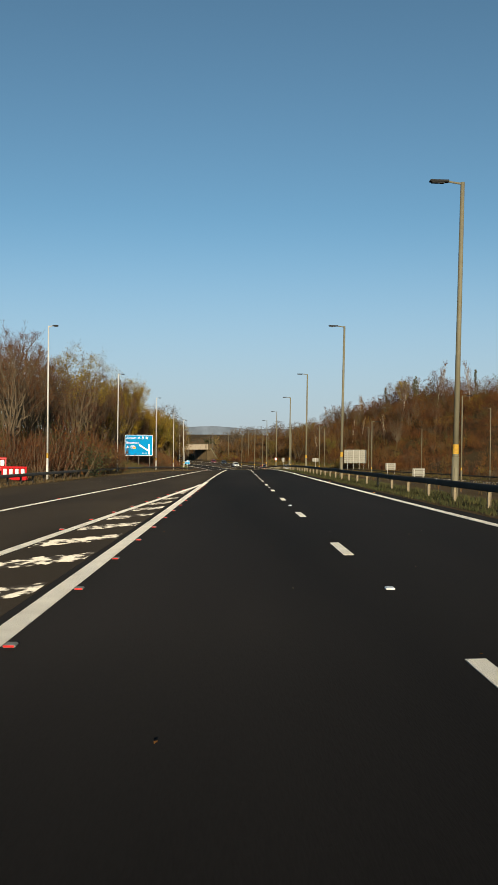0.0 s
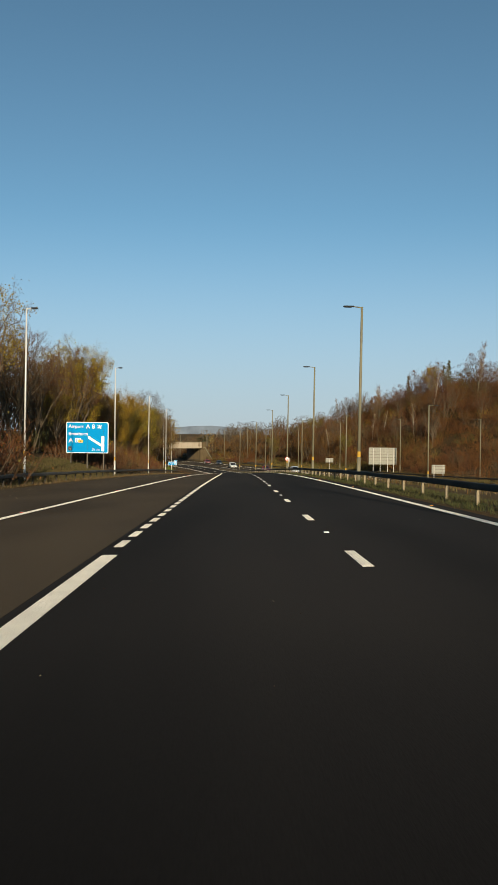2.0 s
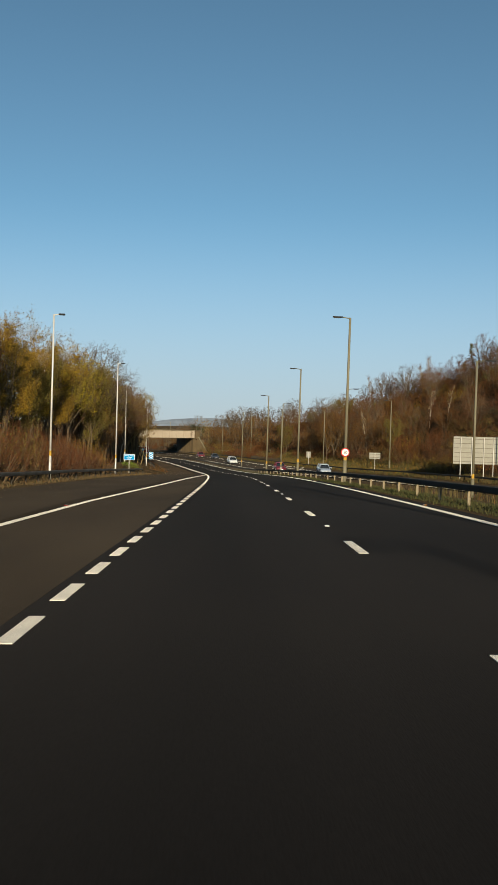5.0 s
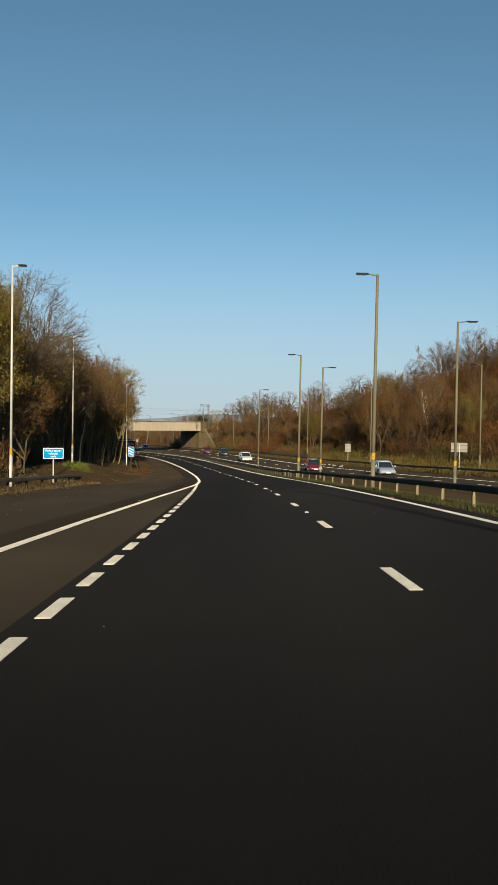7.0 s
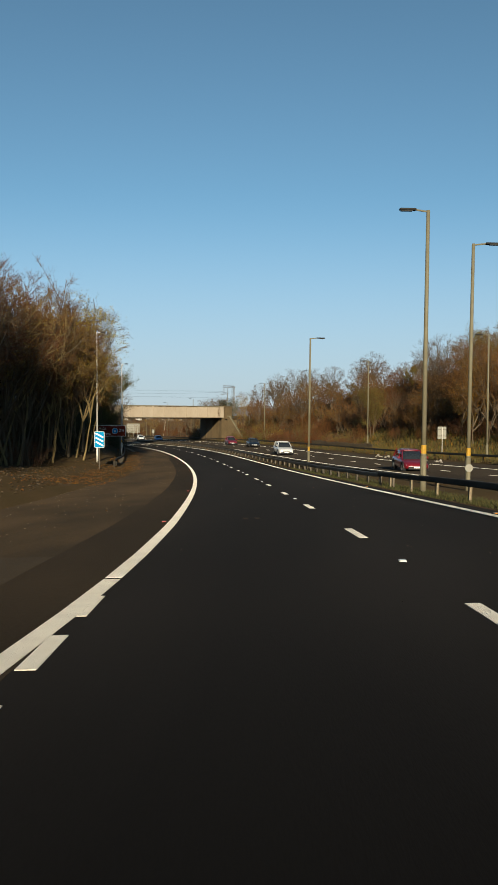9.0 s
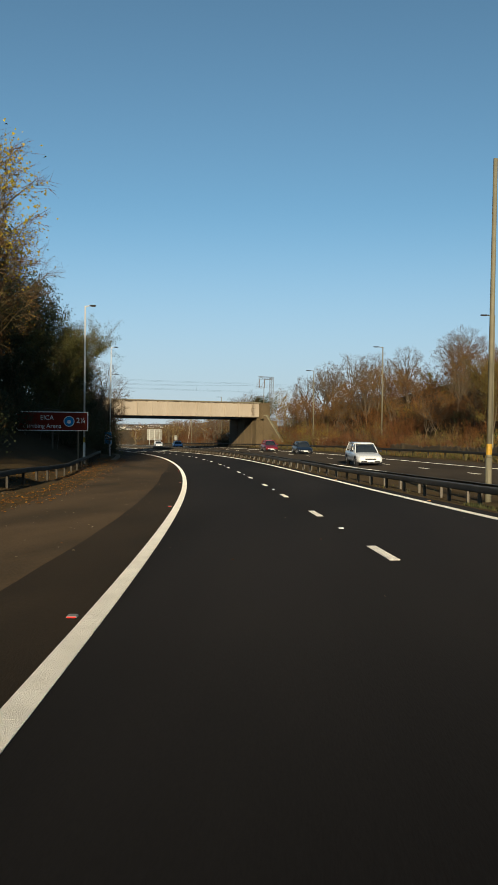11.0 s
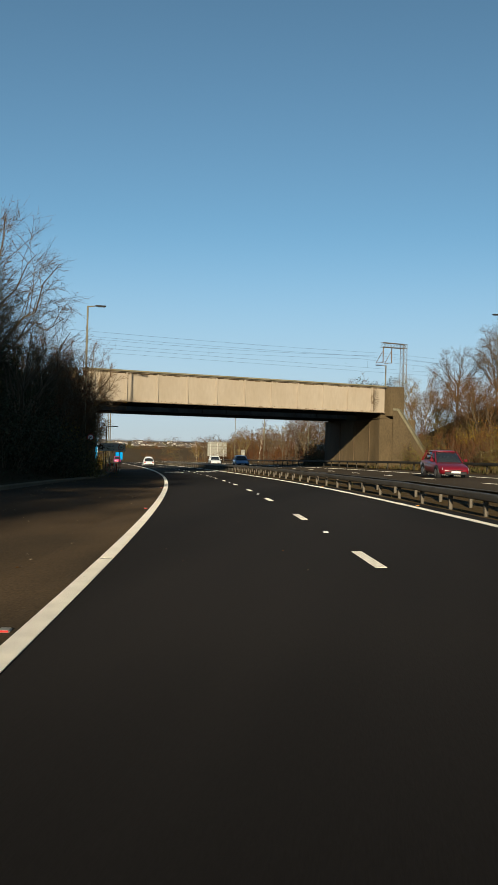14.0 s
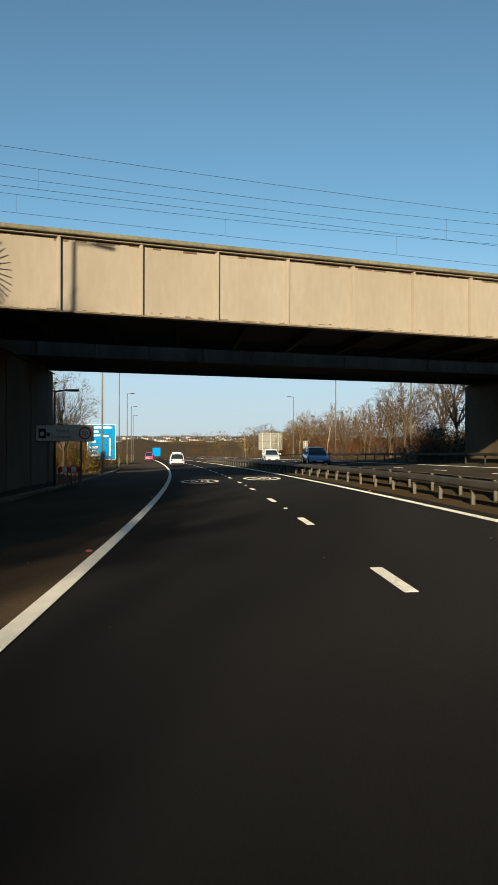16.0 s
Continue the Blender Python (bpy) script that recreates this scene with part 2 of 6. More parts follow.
RED = material("sign_red", (0.55, 0.015, 0.02), 0.4, None, 1, 20, 0.3, 0.0)
BLACK = material("sign_black", (0.015, 0.015, 0.015), 0.5, None, 1, 20, 0.3, 0.0)
# the dim light between the two decks is mixed into this paint tone
DIM_LIT_PAINT = material("dim_lit_grey_paint", (0.17, 0.16, 0.14), 0.8, (0.09, 0.082, 0.07), 1.5, 6, 0.9, 0.02, stretch=(1, 1, 0.3), grit=0.3, gloss=0.1)
CREAM = material("cream_bridge_paint", (0.37, 0.315, 0.25), 0.7, (0.31, 0.255, 0.19), 2.5, 5, 0.8, 0.02, stretch=(1, 1, 0.3), grit=0.14, dry=0.5, gloss=0.1)
RUST_AND_SHADOW = material("rust_grime_and_shadow", (0.17, 0.12, 0.07), 0.85, (0.09, 0.06, 0.035), 0.6, 25, 0.8, 0.2)
# near-black tone carries the shade under and behind the bridge in its colour
SHADED_STEEL = material("shade_dark_steel", (0.04, 0.037, 0.034), 0.8, (0.025, 0.023, 0.02), 2, 20, 0.8, 0.1)
CONCRETE = material("weathered_concrete", (0.115, 0.082, 0.044), 0.9, (0.062, 0.044, 0.023), 2.5, 9, 0.9, 0.3, stretch=(1, 1, 0.5), grit=0.45, dry=0.7)
STONE = material("bridge_coping", (0.22, 0.195, 0.13), 0.9, (0.14, 0.125, 0.08), 1, 8, 0.8, 0.3, gloss=0.05)
BARK = material("brown_bark", (0.13, 0.095, 0.06), 0.9, (0.07, 0.05, 0.03), 0.7, 12, 0.8, 0.3, stretch=(4, 4, 0.7))
BARK_GOLD = material("yellowish_bark", (0.24, 0.175, 0.075), 0.85, (0.12, 0.085, 0.04), 0.6, 12, 0.8, 0.2, stretch=(4, 4, 0.7))
BARK_PALE = material("pale_birch_bark", (0.42, 0.37, 0.29), 0.8, (0.13, 0.10, 0.07), 0.5, 12, 0.7, 0.2)
TWIG = material("brown_twigs", (0.121, 0.0542, 0.0134), 0.9, (0.0671, 0.0302, 0.00872), 3, 5, 0.7, 0.0, island=0.25)
TWIG_RED = material("russet_twigs", (0.112, 0.0387, 0.0121), 0.9, (0.0644, 0.0224, 0.00805), 3, 5, 0.7, 0.0, island=0.25)
TWIG_GREY = material("grey_twigs", (0.115, 0.083, 0.05), 0.9, (0.07, 0.05, 0.031), 3, 5, 0.7, 0.0, island=0.25)
LEAF_GOLD = material("golden_leaves", (0.29, 0.185, 0.012), 0.75, (0.19, 0.125, 0.011), 2, 6, 0.7, 0.0, island=0.28)
LEAF_AMBER = material("amber_leaves", (0.224, 0.101, 0.00936), 0.8, (0.146, 0.0657, 0.0078), 2, 6, 0.7, 0.0, island=0.25)
LEAF_YELLOW = material("yellow_leaves", (0.31, 0.22, 0.013), 0.75, (0.20, 0.155, 0.013), 2, 6, 0.7, 0.0, island=0.28)
LEAF_BROWN = material("russet_leaves", (0.148, 0.0581, 0.0101), 0.8, (0.0939, 0.0364, 0.00738), 2, 6, 0.7, 0.0, island=0.25)
LEAF_GREEN = material("dull_green_leaves", (0.088, 0.082, 0.019), 0.7, (0.032, 0.04, 0.012), 2, 6, 0.7, 0.0, island=0.28)
# roughly half the green leaf colour: the bank's shade is put into it
LEAF_SHADED_IVY = material("shade_darkened_ivy_leaves", (0.034, 0.040, 0.013), 0.75, (0.022, 0.028, 0.010), 2, 6, 0.7, 0.0, island=0.4)
LEAF_LIME = material("fresh_green_leaves", (0.13, 0.16, 0.02), 0.75, (0.09, 0.12, 0.02), 2, 6, 0.7, 0.0, island=0.35)
LEAF_OLIVE = material("olive_leaves", (0.135, 0.105, 0.02), 0.75, (0.085, 0.068, 0.017), 2, 6, 0.7, 0.0, island=0.28)
POST_WOOD = material("pale_timber_post", (0.27, 0.22, 0.145), 0.85, (0.19, 0.15, 0.10), 0.6, 25, 0.7, 0.2)
# ---- builders ----
def mesh(name, verts, faces, mats, slots=None, soft=False):
    me = bpy.data.meshes.new(name)
    me.from_pydata([tuple(v) for v in verts], [], [tuple(f) for f in faces])
    for m in mats if isinstance(mats, (list, tuple)) else [mats]:
        me.materials.append(m)
    if slots is not None:
        me.polygons.foreach_set("material_index", np.array(slots, dtype=np.int32))
    if soft:
        me.polygons.foreach_set("use_smooth", np.ones(len(me.polygons), dtype=bool))
    me.update()
    return me


def thing(name, label, category, group="", kind="", m=None):
    ob = new(name)
    ob.empty_display_size = 0.2
    if m is not None:
        ob.matrix_world = m
    return tagged(ob, label, category, group, kind)


def part(name, bm, mat, parent, label="", soft=False):
    """One bmesh, or mesh data, as one mesh object under a thing or part; its coordinates are the thing's."""
    if isinstance(bm, bmesh.types.BMesh):
        me = bpy.data.meshes.new(name)
        bm.to_mesh(me)
        bm.free()
        for q in mat if isinstance(mat, (list, tuple)) else [mat]:
            me.materials.append(q)
        if soft:
            me.polygons.foreach_set("use_smooth", np.ones(len(me.polygons), dtype=bool))
    else:
        me = bm
    ob = new(name, me)
    ob.parent = parent
    return tagged(ob, label) if label else ob


def box(bm, x0, x1, y0, y1, z0, z1, bevel=0.0, m=None):
    r = bmesh.ops.create_cube(bm, size=1.0)
    vs = r["verts"]
    for v in vs:
        v.co = Vector(((x0 + x1) / 2 + v.co.x * (x1 - x0), (y0 + y1) / 2 + v.co.y * (y1 - y0), (z0 + z1) / 2 + v.co.z * (z1 - z0)))
    if bevel:
        es = list({e for v in vs for e in v.link_edges})
        r2 = bmesh.ops.bevel(bm, geom=es, offset=bevel, segments=1, affect="EDGES")
        vs = list({v for f in r2["faces"] for v in f.verts} | {v for v in vs if v.is_valid})
    if m is not None:
        bmesh.ops.transform(bm, matrix=m, verts=[v for v in vs if v.is_valid])
    return bm


def boxed(*a, **k):
    return box(bmesh.new(), *a, **k)


def rod(bm, a, b, r0, r1=None, n=8, cap=True):
    """A tapered round bar from a to b."""
    a, b = Vector(a), Vector(b)
    r1 = r0 if r1 is None else r1
    q = (b - a).to_track_quat("Z", "Y").to_matrix().to_4x4()
    bmesh.ops.create_cone(bm, cap_ends=cap, segments=n, radius1=r0, radius2=r1, depth=(b - a).length, matrix=Matrix.Translation((a + b) / 2) @ q)
    return bm


def strip(ss, u0, u1, z, lift=0.0, thick=0.0, across=1):
    """Vertices and faces of a band along the road from u0(s) to u1(s) at height z(s, u)."""
    v, f = [], []
    n = across + 1
    for s in ss:
        a, b = u0(s) if callable(u0) else u0, u1(s) if callable(u1) else u1
        for i in range(n):
            u = a + (b - a) * i / across
            x, y = plan(s, u)
            v.append((x, y, z(s, u) + lift))
    m = len(ss)
    for j in range(m - 1):
        for i in range(across):
            k = j * n + i
            f.append((k, k + 1, k + n + 1, k + n))
    if thick:
        base = len(v)
        v += [(x, y, zz - thick) for x, y, zz in v]
        for j in range(m - 1):
            for side in (0, across):
                k = j * n + side
                q = (k, k + n, base + k + n, base + k)
                f.append(q if side == 0 else q[::-1])
        for j in (0, m - 1):
            for i in range(across):
                k = j * n + i
                q = (k, base + k, base + k + 1, k + 1)
                f.append(q if j == 0 else q[::-1])
    return v, f


# ---- ground: one sheet to the horizon ----
def spread(a, b, first, grow):
    out, w = [a], first
    while abs(out[-1] - a) < abs(b - a):
        out.append(out[-1] + (w if b > a else -w))
        w *= grow
    return out


def build_ground():
    ss = spread(-60, -700, 20, 1.4)[::-1][:-1] + list(np.arange(-60, 470, 5.0)) + list(np.arange(470, 700, 8.0)) + spread(700, 4200, 12, 1.12)
    us = spread(-60, -3000, 6, 1.22)[::-1][:-1] + list(np.arange(-60, -22, 3.0)) + list(np.arange(-22, -8.0, 0.7)) + list(np.arange(-8, 4.2, 2.0)) + list(np.arange(4.25, 40, 0.9)) + list(np.arange(40, 90, 4.0)) + spread(90, 3000, 6, 1.22)
    v, f = [], []
    n = len(us)
    c, si = math.cos(radians(8)), math.sin(radians(8))
    for s in ss:
        for u in us:
            uc = min(max(u, -120), 120)
            x, y = plan(s, uc)
            x, y = x + (u - uc) * c, y + (u - uc) * si
            z = land(s, u)
            v.append((x, y, z))
    for j in range(len(ss) - 1):
        for i in range(n - 1):
            k = j * n + i
            f.append((k, k + 1, k + n + 1, k + n))
    return tagged(new("ground", mesh("ground", v, f, EARTH, soft=True)), "brown and green winter verges, banks and far fields", "ground", kind="structure")


build_ground()

# ---- carriageways ----
FINE = list(np.arange(-60, 700.5, 2.5))


def band(name, ss, u0, u1, mat, label, z=road_z, lift=0.0, thick=0.14, across=6, category="road"):
    v, f = strip(ss, u0, u1, z, lift, thick, across)
    return tagged(new(name, mesh(name, v, f, mat)), label, category, kind="structure")


def new_left(s):
    return lerp(s, [-60, 205, 228, 345, 390, 700], [-3.85, -3.85, -3.70, -3.74, -3.77, -3.77])


road = band("road", FINE, new_left, 4.25, ASPHALT_NEW, "dark resurfaced asphalt carriageway with white lane markings")
band("slip_road", [s for s in FINE if s < 231], slip_edge, lambda s: new_left(s) - 0.004, ASPHALT_OLD, "older brownish asphalt slip lane beside the carriageway")
band("hard_shoulder", [s for s in FINE if s > 229], slip_edge, lambda s: new_left(s) - 0.004, DUSTY, "dusty brown hard shoulder strewn with grit")


def left_line(s):
    """Centre of the edge line beside the slip lane and then the shoulder."""
    return lerp(s, [-60, 30, 60, 104, 150, 175, 190, 205, 214, 219, 223, 226, 230, 236, 300, 345, 390, 700], [-11.0, -8.75, -7.8, -7.05, -6.75, -5.9, -5.46, -4.84, -4.36, -4.08, -3.85, -3.70, -3.60, -3.52, -3.53, -3.63, -3.66, -3.66])


STRIP_S = list(np.arange(130, 346, 1.5))
band("shoulder_strip", STRIP_S, lambda s: left_line(s) - lerp(s, [130, 160, 215, 228, 320, 345], [0.2, 0.9, 1.0, 1.25, 1.35, 0.5]) - 0.03 * bumps(s, 3.0, 1.3) - 0.06 * bumps(s, 7.0, 9.0), lambda s: left_line(s) - 0.06, STRIP, "darker sealed strip beside the edge line", lift=0.005, thick=0.004, across=2)


def far_z(s, u):
    return line_z(s) + far_level(s) + 0.08 + far_fall(s) * (u - far_edge(s))


far_road = band("opposite_road", FINE, far_edge, lambda s: far_side(s), ASPHALT_OLD, "grey asphalt carriageway for oncoming traffic", z=far_z)


# ---- markings, each a thin slab of paint on its road ----
def mark(name, ss, u0, u1, mat, parent, z=road_z, lift=0.008, label=""):
    v, f = strip(ss, u0, u1, z, lift, 0.006, 1)
    return part(name, mesh(name, v, f, mat), mat, parent, label)


for k in range(-5, 76):
    mark("lane_dash", [9 * k - 2, 9 * k - 1, 9 * k], -0.075, 0.075, PAINT, road)
mark("edge_line", FINE, 3.57, 3.77, PAINT, road, label="white edge line beside the central reserve")


def nose(s):
    """Left line of the painted nose, closing on the lane's edge."""
    return lerp(s, [-60, 17, 28, 37, 44, 52, 58], [-8.4, -5.38, -4.92, -4.48, -4.2, -3.84, -3.68])


mark("edge_line", list(np.arange(-60, 60, 1.5)) + [61.2, 62.88], -3.72, -3.49, PAINT, road, label="solid white nose line")
mark("edge_line", list(np.arange(-60, 56.1, 2)), lambda s: nose(s) - 0.1, lambda s: nose(s) + 0.1, PAINT, road, lift=0.012, label="solid white nose line")
WEAR = random.Random(8)


def ragged(corners, name, label):
    """A worn bar of paint with ragged edges: corners as (s, u), left end first."""
    (s0, u0), (s1, u1), (s2, u2), (s3, u3) = corners
    v, f, n = [], [], 16
    for i in range(n + 1):
        q = i / n
        for (sa, ua), (sb, ub), side in (((s0, u0), (s1, u1), -1), ((s3, u3), (s2, u2), 1)):
            j = WEAR.gauss(0, 0.09) - 0.03 * WEAR.random()
            s, u = sa + (sb - sa) * q + side * j, ua + (ub - ua) * q
            x, y = plan(s, u)
            v.append((x, y, road_z(s, u) + 0.007))
    for i in range(n):
        k = 2 * i
        f.append((k, k + 2, k + 3, k + 1))
    m = len(v)
    v += [(x, y, z - 0.006) for x, y, z in v]
    for i in range(n):
        k = 2 * i
        f += [(k + m, k + 2 + m, k + 2, k), (k + 1, k + 3, k + 3 + m, k + 1 + m)]
    part(name, mesh(name, v, f, WORN_PAINT), WORN_PAINT, road, label)


for i in range(22):
    s = 38.45 - 3.55 * i
    b = nose(s - 1.8) + 0.14
    ragged(((s - 2.6, b), (s - 1.15, -3.88), (s, -3.88), (s - 1.35, b)), "hatch_bar", "worn white hatch bar")
for i in range(5):
    s = 42.0 + 2.0 * i
    m = (nose(s) - 3.84) / 2
    w = max(0.16 - 0.028 * i, 0.05)
    ragged(((s, m - w), (s + 0.01, m + w), (s + 1.9, m + w * 0.8 + 0.05), (s + 1.9, m - w * 0.8 + 0.08)), "hatch_bar", "worn white hatch bar")
for i in range(78):
    s = lerp(i, [0, 14, 54, 77], [64.16, 92.97, 176.53, 224.74])
    mark("short_dash", [s, s + 1.2], -3.72, -3.57, PAINT, road)


CUTS = [-60.0, 227.3] + [227.3 + 30.75 * i for i in range(1, 12)] + [700.0]
for a, b in zip(CUTS, CUTS[1:]):
    mark("edge_line", [a + 0.07] + [s for s in FINE if a + 0.5 < s < b - 0.5] + [b - 0.07], lambda s: left_line(s) - 0.1, lambda s: left_line(s) + 0.1, PAINT, road, lift=0.012, label="ribbed white edge line")
for i in range(290):
    s = 230 + 0.6 * i
    mark("line_rib", [s, s + 0.05], left_line(s) - 0.1, left_line(s) + 0.1, PAINT, road, lift=0.0128)
for k in range(0, 76):
    mark("lane_dash", [9 * k - 2, 9 * k], lambda s: far_edge(s) + 4.25, lambda s: far_edge(s) + 4.4, PAINT, far_road, far_z)
mark("edge_line", FINE, lambda s: far_edge(s) + 0.5, lambda s: far_edge(s) + 0.7, PAINT, far_road, far_z)
mark("edge_line", FINE, lambda s: far_edge(s) + 7.95, lambda s: far_edge(s) + 8.15, PAINT, far_road, far_z)


v, f = strip(list(np.arange(338, 480, 3.0)), lambda s: slip_edge(s) - 0.42, slip_edge, lambda s, u: road_z(s, slip_edge(s)), 0.12, 0.3, 1)
tagged(new("kerb", mesh("kerb", v, f, CONCRETE)), "low weathered concrete kerb beside the shoulder", "kerb", kind="structure")


# ---- safety barriers ----
def rail_profile():
    """An open box beam, 20 cm high, seen from its face: the lips turn in at the back."""
    return [(-0.05, 0.085), (-0.05, 0.10), (0.055, 0.10), (0.075, 0.085), (0.08, 0.06), (0.08, -0.06), (0.075, -0.085), (0.055, -0.10), (-0.05, -0.10), (-0.05, -0.085)]


def sweep(ss, u, z, profile, side):
    v, f, n = [], [], len(profile)
    for s in ss:
        for a, b in profile:
            x, y = plan(s, u(s) + side * a)
            v.append((x, y, z(s) + b))
    for j in range(len(ss) - 1):
        for i in range(n - 1):
            k = j * n + i
            q = (k, k + n, k + n + 1, k + 1)
            f.append(q if side > 0 else q[::-1])
    return v, f


def post_mesh(mat, high):
    """A rolled channel post, its web tapering to the foot, with a bracket plate under the beam."""
    bm = bmesh.new()
    box(bm, -0.055, 0.055, -0.005, 0.005, -0.3, high)
    box(bm, -0.055, -0.047, -0.05, 0.05, -0.3, high)
    box(bm, 0.047, 0.055, -0.05, 0.05, -0.3, high)
    box(bm, -0.075, 0.075, -0.06, 0.06, high - 0.03, high - 0.01)
    for v in bm.verts:
        if v.co.z < 0:
            v.co.x *= 0.7
    me = bpy.data.meshes.new("post")
    bm.to_mesh(me)
    bm.free()
    me.materials.append(mat)
    return me


POST_STEEL, POST_GREY, POST_PALE = post_mesh(STEEL_DIRTY, 0.56), post_mesh(STEEL, 0.48), post_mesh(POST_WOOD, 0.50)


def barrier(ss, u, ground, label, sides, posts, gap, rail=STEEL_DIRTY, high=0.58, twin=0.0):
    b = thing("safety_barrier", label, "crash barrier")
    for side in sides:
        v, f = sweep(ss, lambda s: u(s) + side * (0.06 + twin), lambda s: ground(s, u(s)) + high, rail_profile(), side)
        part("rail", mesh("rail", v, f, rail, soft=True), rail, b)
    s = ss[0]
    while s < ss[-1]:
        for side in (sides if twin else (0,)):
            o = part("post", posts, None, b)
            uu = u(s) + side * twin
            x, y = plan(s, uu)
            o.matrix_world = pose(x, y, ground(s, uu), 0, 0, math.degrees(heading(s)))
        s += gap
    return b


R1 = list(np.arange(-44, 262, 4.0))
barrier(R1, lambda s: 5.4 - lerp(s, [0, 200, 262], [0, 0, 0.4]), land, "grimy corrugated steel crash barrier on short pale posts in the grass", (-1,), POST_PALE, 4.0)
R2 = list(np.arange(258, 560, 4.0))
barrier(R2, lambda s: lerp(s, [258, 300, 380, 560], [5.3, 5.3, 5.2, 5.2]), land, "twin-railed steel crash barrier along the central reserve", (-1, 1), POST_GREY, 3.2, rail=STEEL, twin=0.3, high=0.56)
barrier(list(np.arange(-44, 231, 4.0)), lambda s: slip_edge(s) - 0.9, land, "galvanised steel crash barrier along the slip road verge", (1,), POST_STEEL, 3.2, rail=STEEL)
barrier(list(np.arange(296, 345, 4.0)), lambda s: -10.1, land, "grimy steel crash barrier under the wooded bank", (1,), POST_STEEL, 3.2, rail=STEEL_DIRTY)
barrier(list(np.arange(120, 560, 5.0)), lambda s: far_side(s) + lerp(s, [370, 405], [0.9, 0.35]), land, "steel crash barrier beyond the opposite carriageway", (-1,), POST_STEEL, 4.0, rail=STEEL_DIRTY)


# ---- lamp columns ----
def lamp_column(name, label, body, high, arm, base_r, top_r, taped):
    t = thing(name, label, "street lamp", "lamp columns along the road")
    bm = bmesh.new()
    rod(bm, (0, 0, -0.2), (0, 0, 1.5), base_r, base_r, 10)
    rod(bm, (0, 0, 1.5), (0, 0, 1.62), base_r, base_r * 0.8, 10)
    rod(bm, (0, 0, 1.62), (0, 0, high), base_r * 0.8, top_r, 10)
    part("pole", bm, body, t, soft=True)
    bm = bmesh.new()
    rod(bm, (0, 0, high - 0.06), (arm * 0.5, 0, high + 0.02), 0.04, 0.035)
    part("arm", bm, body, t)
    bm = boxed(*sorted((arm * 0.42, arm)), -0.13, 0.13, high - 0.02, high + 0.06, 0.025)
    head = part("lantern", bm, LANTERN, t, "dark grey lantern housing")
    part("bowl", boxed(*sorted((arm * 0.55, arm * 0.95)), -0.10, 0.10, high - 0.055, high - 0.025, 0.012), GLASS_BOWL, head, "clear lamp bowl")
    part("access_door", boxed(-0.06, 0.06, -base_r - 0.012, -base_r + 0.02, 0.5, 1.1, 0.01), body, t)
    if taped:
        bm = bmesh.new()
        rod(bm, (0, 0, 1.60), (0, 0, 1.95), base_r * 0.8 + 0.012, base_r * 0.8 + 0.008, 10)
        part("band", bm, TAPE, t, "yellow reflective band")
    return t


def stand(kind, s, u, turn=0.0, lift=0.0, tilt=0.0, tall=1.0):
    x, y = plan(s, u)
    m = pose(x, y, land(s, u) + lift, 0, tilt, math.degrees(heading(s)) + turn)
    ob = copy_thing(kind, m)
    ob.scale = (1, 1, tall)
    return ob


def place_all(kind, spots):
    """Sets the kind on its first spot and copies it to the others."""
    for s, u, turn, tilt, *tall in spots[1:]:
        stand(kind, s, u, turn, tilt=tilt, tall=tall[0] if tall else 1.0)
    s, u, turn, tilt = spots[0]
    x, y = plan(s, u)
    kind.matrix_world = pose(x, y, land(s, u), 0, tilt, math.degrees(heading(s)) + turn)


left_lamp = lamp_column("street_lamp", "tall pale steel lamp column beside the slip road", POLE_WHITE, 11.2, 0.75, 0.088, 0.05, True)
place_all(left_lamp, [(182, -14.3, 0, 0.2), (72.6, -16.2, 0, 0.2, 1.05), (110.5, -16.0, 0, 0.3, 1.03), (146, -14.7, 0, -0.2, 1.02), (217.6, -13.5, 0, 0, 1.05), (250, -14.6, 0, 0), (297, -11.6, 0, -0.4), (330, -10.4, 0, 0), (364.7, -9.65, 0, 0.3, 1.045)])
mid_lamp = lamp_column("street_lamp", "tall weathered lamp column with a yellow band in the central reserve", POLE_GREEN, 11.45, -1.2, 0.13, 0.075, True)
place_all(mid_lamp, [(35.8, 6.3, 0, 0.8), (71.7, 6.2, 0, 0.7), (108.0, 6.1, 0, 0.4, 0.98), (143.9, 6.1, 0, 0.4, 0.98), (182.6, 5.9, 0, 0.4), (218.4, 6.1, 0, 0.3, 1.03), (254.2, 6.05, 0, 0.3, 1.02)])
far_lamp = lamp_column("street_lamp", "weathered lamp column lighting the opposite carriageway", POLE_GREEN, 11.2, 1.25, 0.11, 0.07, True)
place_all(far_lamp, [(120, 27.0, 0, 0), (154.9, 20.5, 0, 0, 0.83), (180.2, 14.2, 0, 0.3, 0.82), (225, 12.5, 0, 0, 0.94), (255.8, 8.4, 0, 0.5, 0.955), (294, 6.5, 0, 0.3)])
verge_lamp = lamp_column("street_lamp", "weathered lamp column on the verge of the opposite carriageway", POLE_GREEN, 11.6, -1.25, 0.11, 0.07, False)
near_lamp = lamp_column("street_lamp", "weathered brown lamp column beside the shoulder, past the bridge brown for shade", POLE_GREEN, 11.6, 1.2, 0.10, 0.06, False)
# past the bridge the brown column stands in for shade on pale ones
place_all(near_lamp, [(400, -9.2, 0, 0.3), (459.3, -9.1, 0, 0), (497, -9.4, 0, 0), (536, -9.4, 0, 0), (577, -9.4, 0, 0), (618, -9.4, 0, 0)])
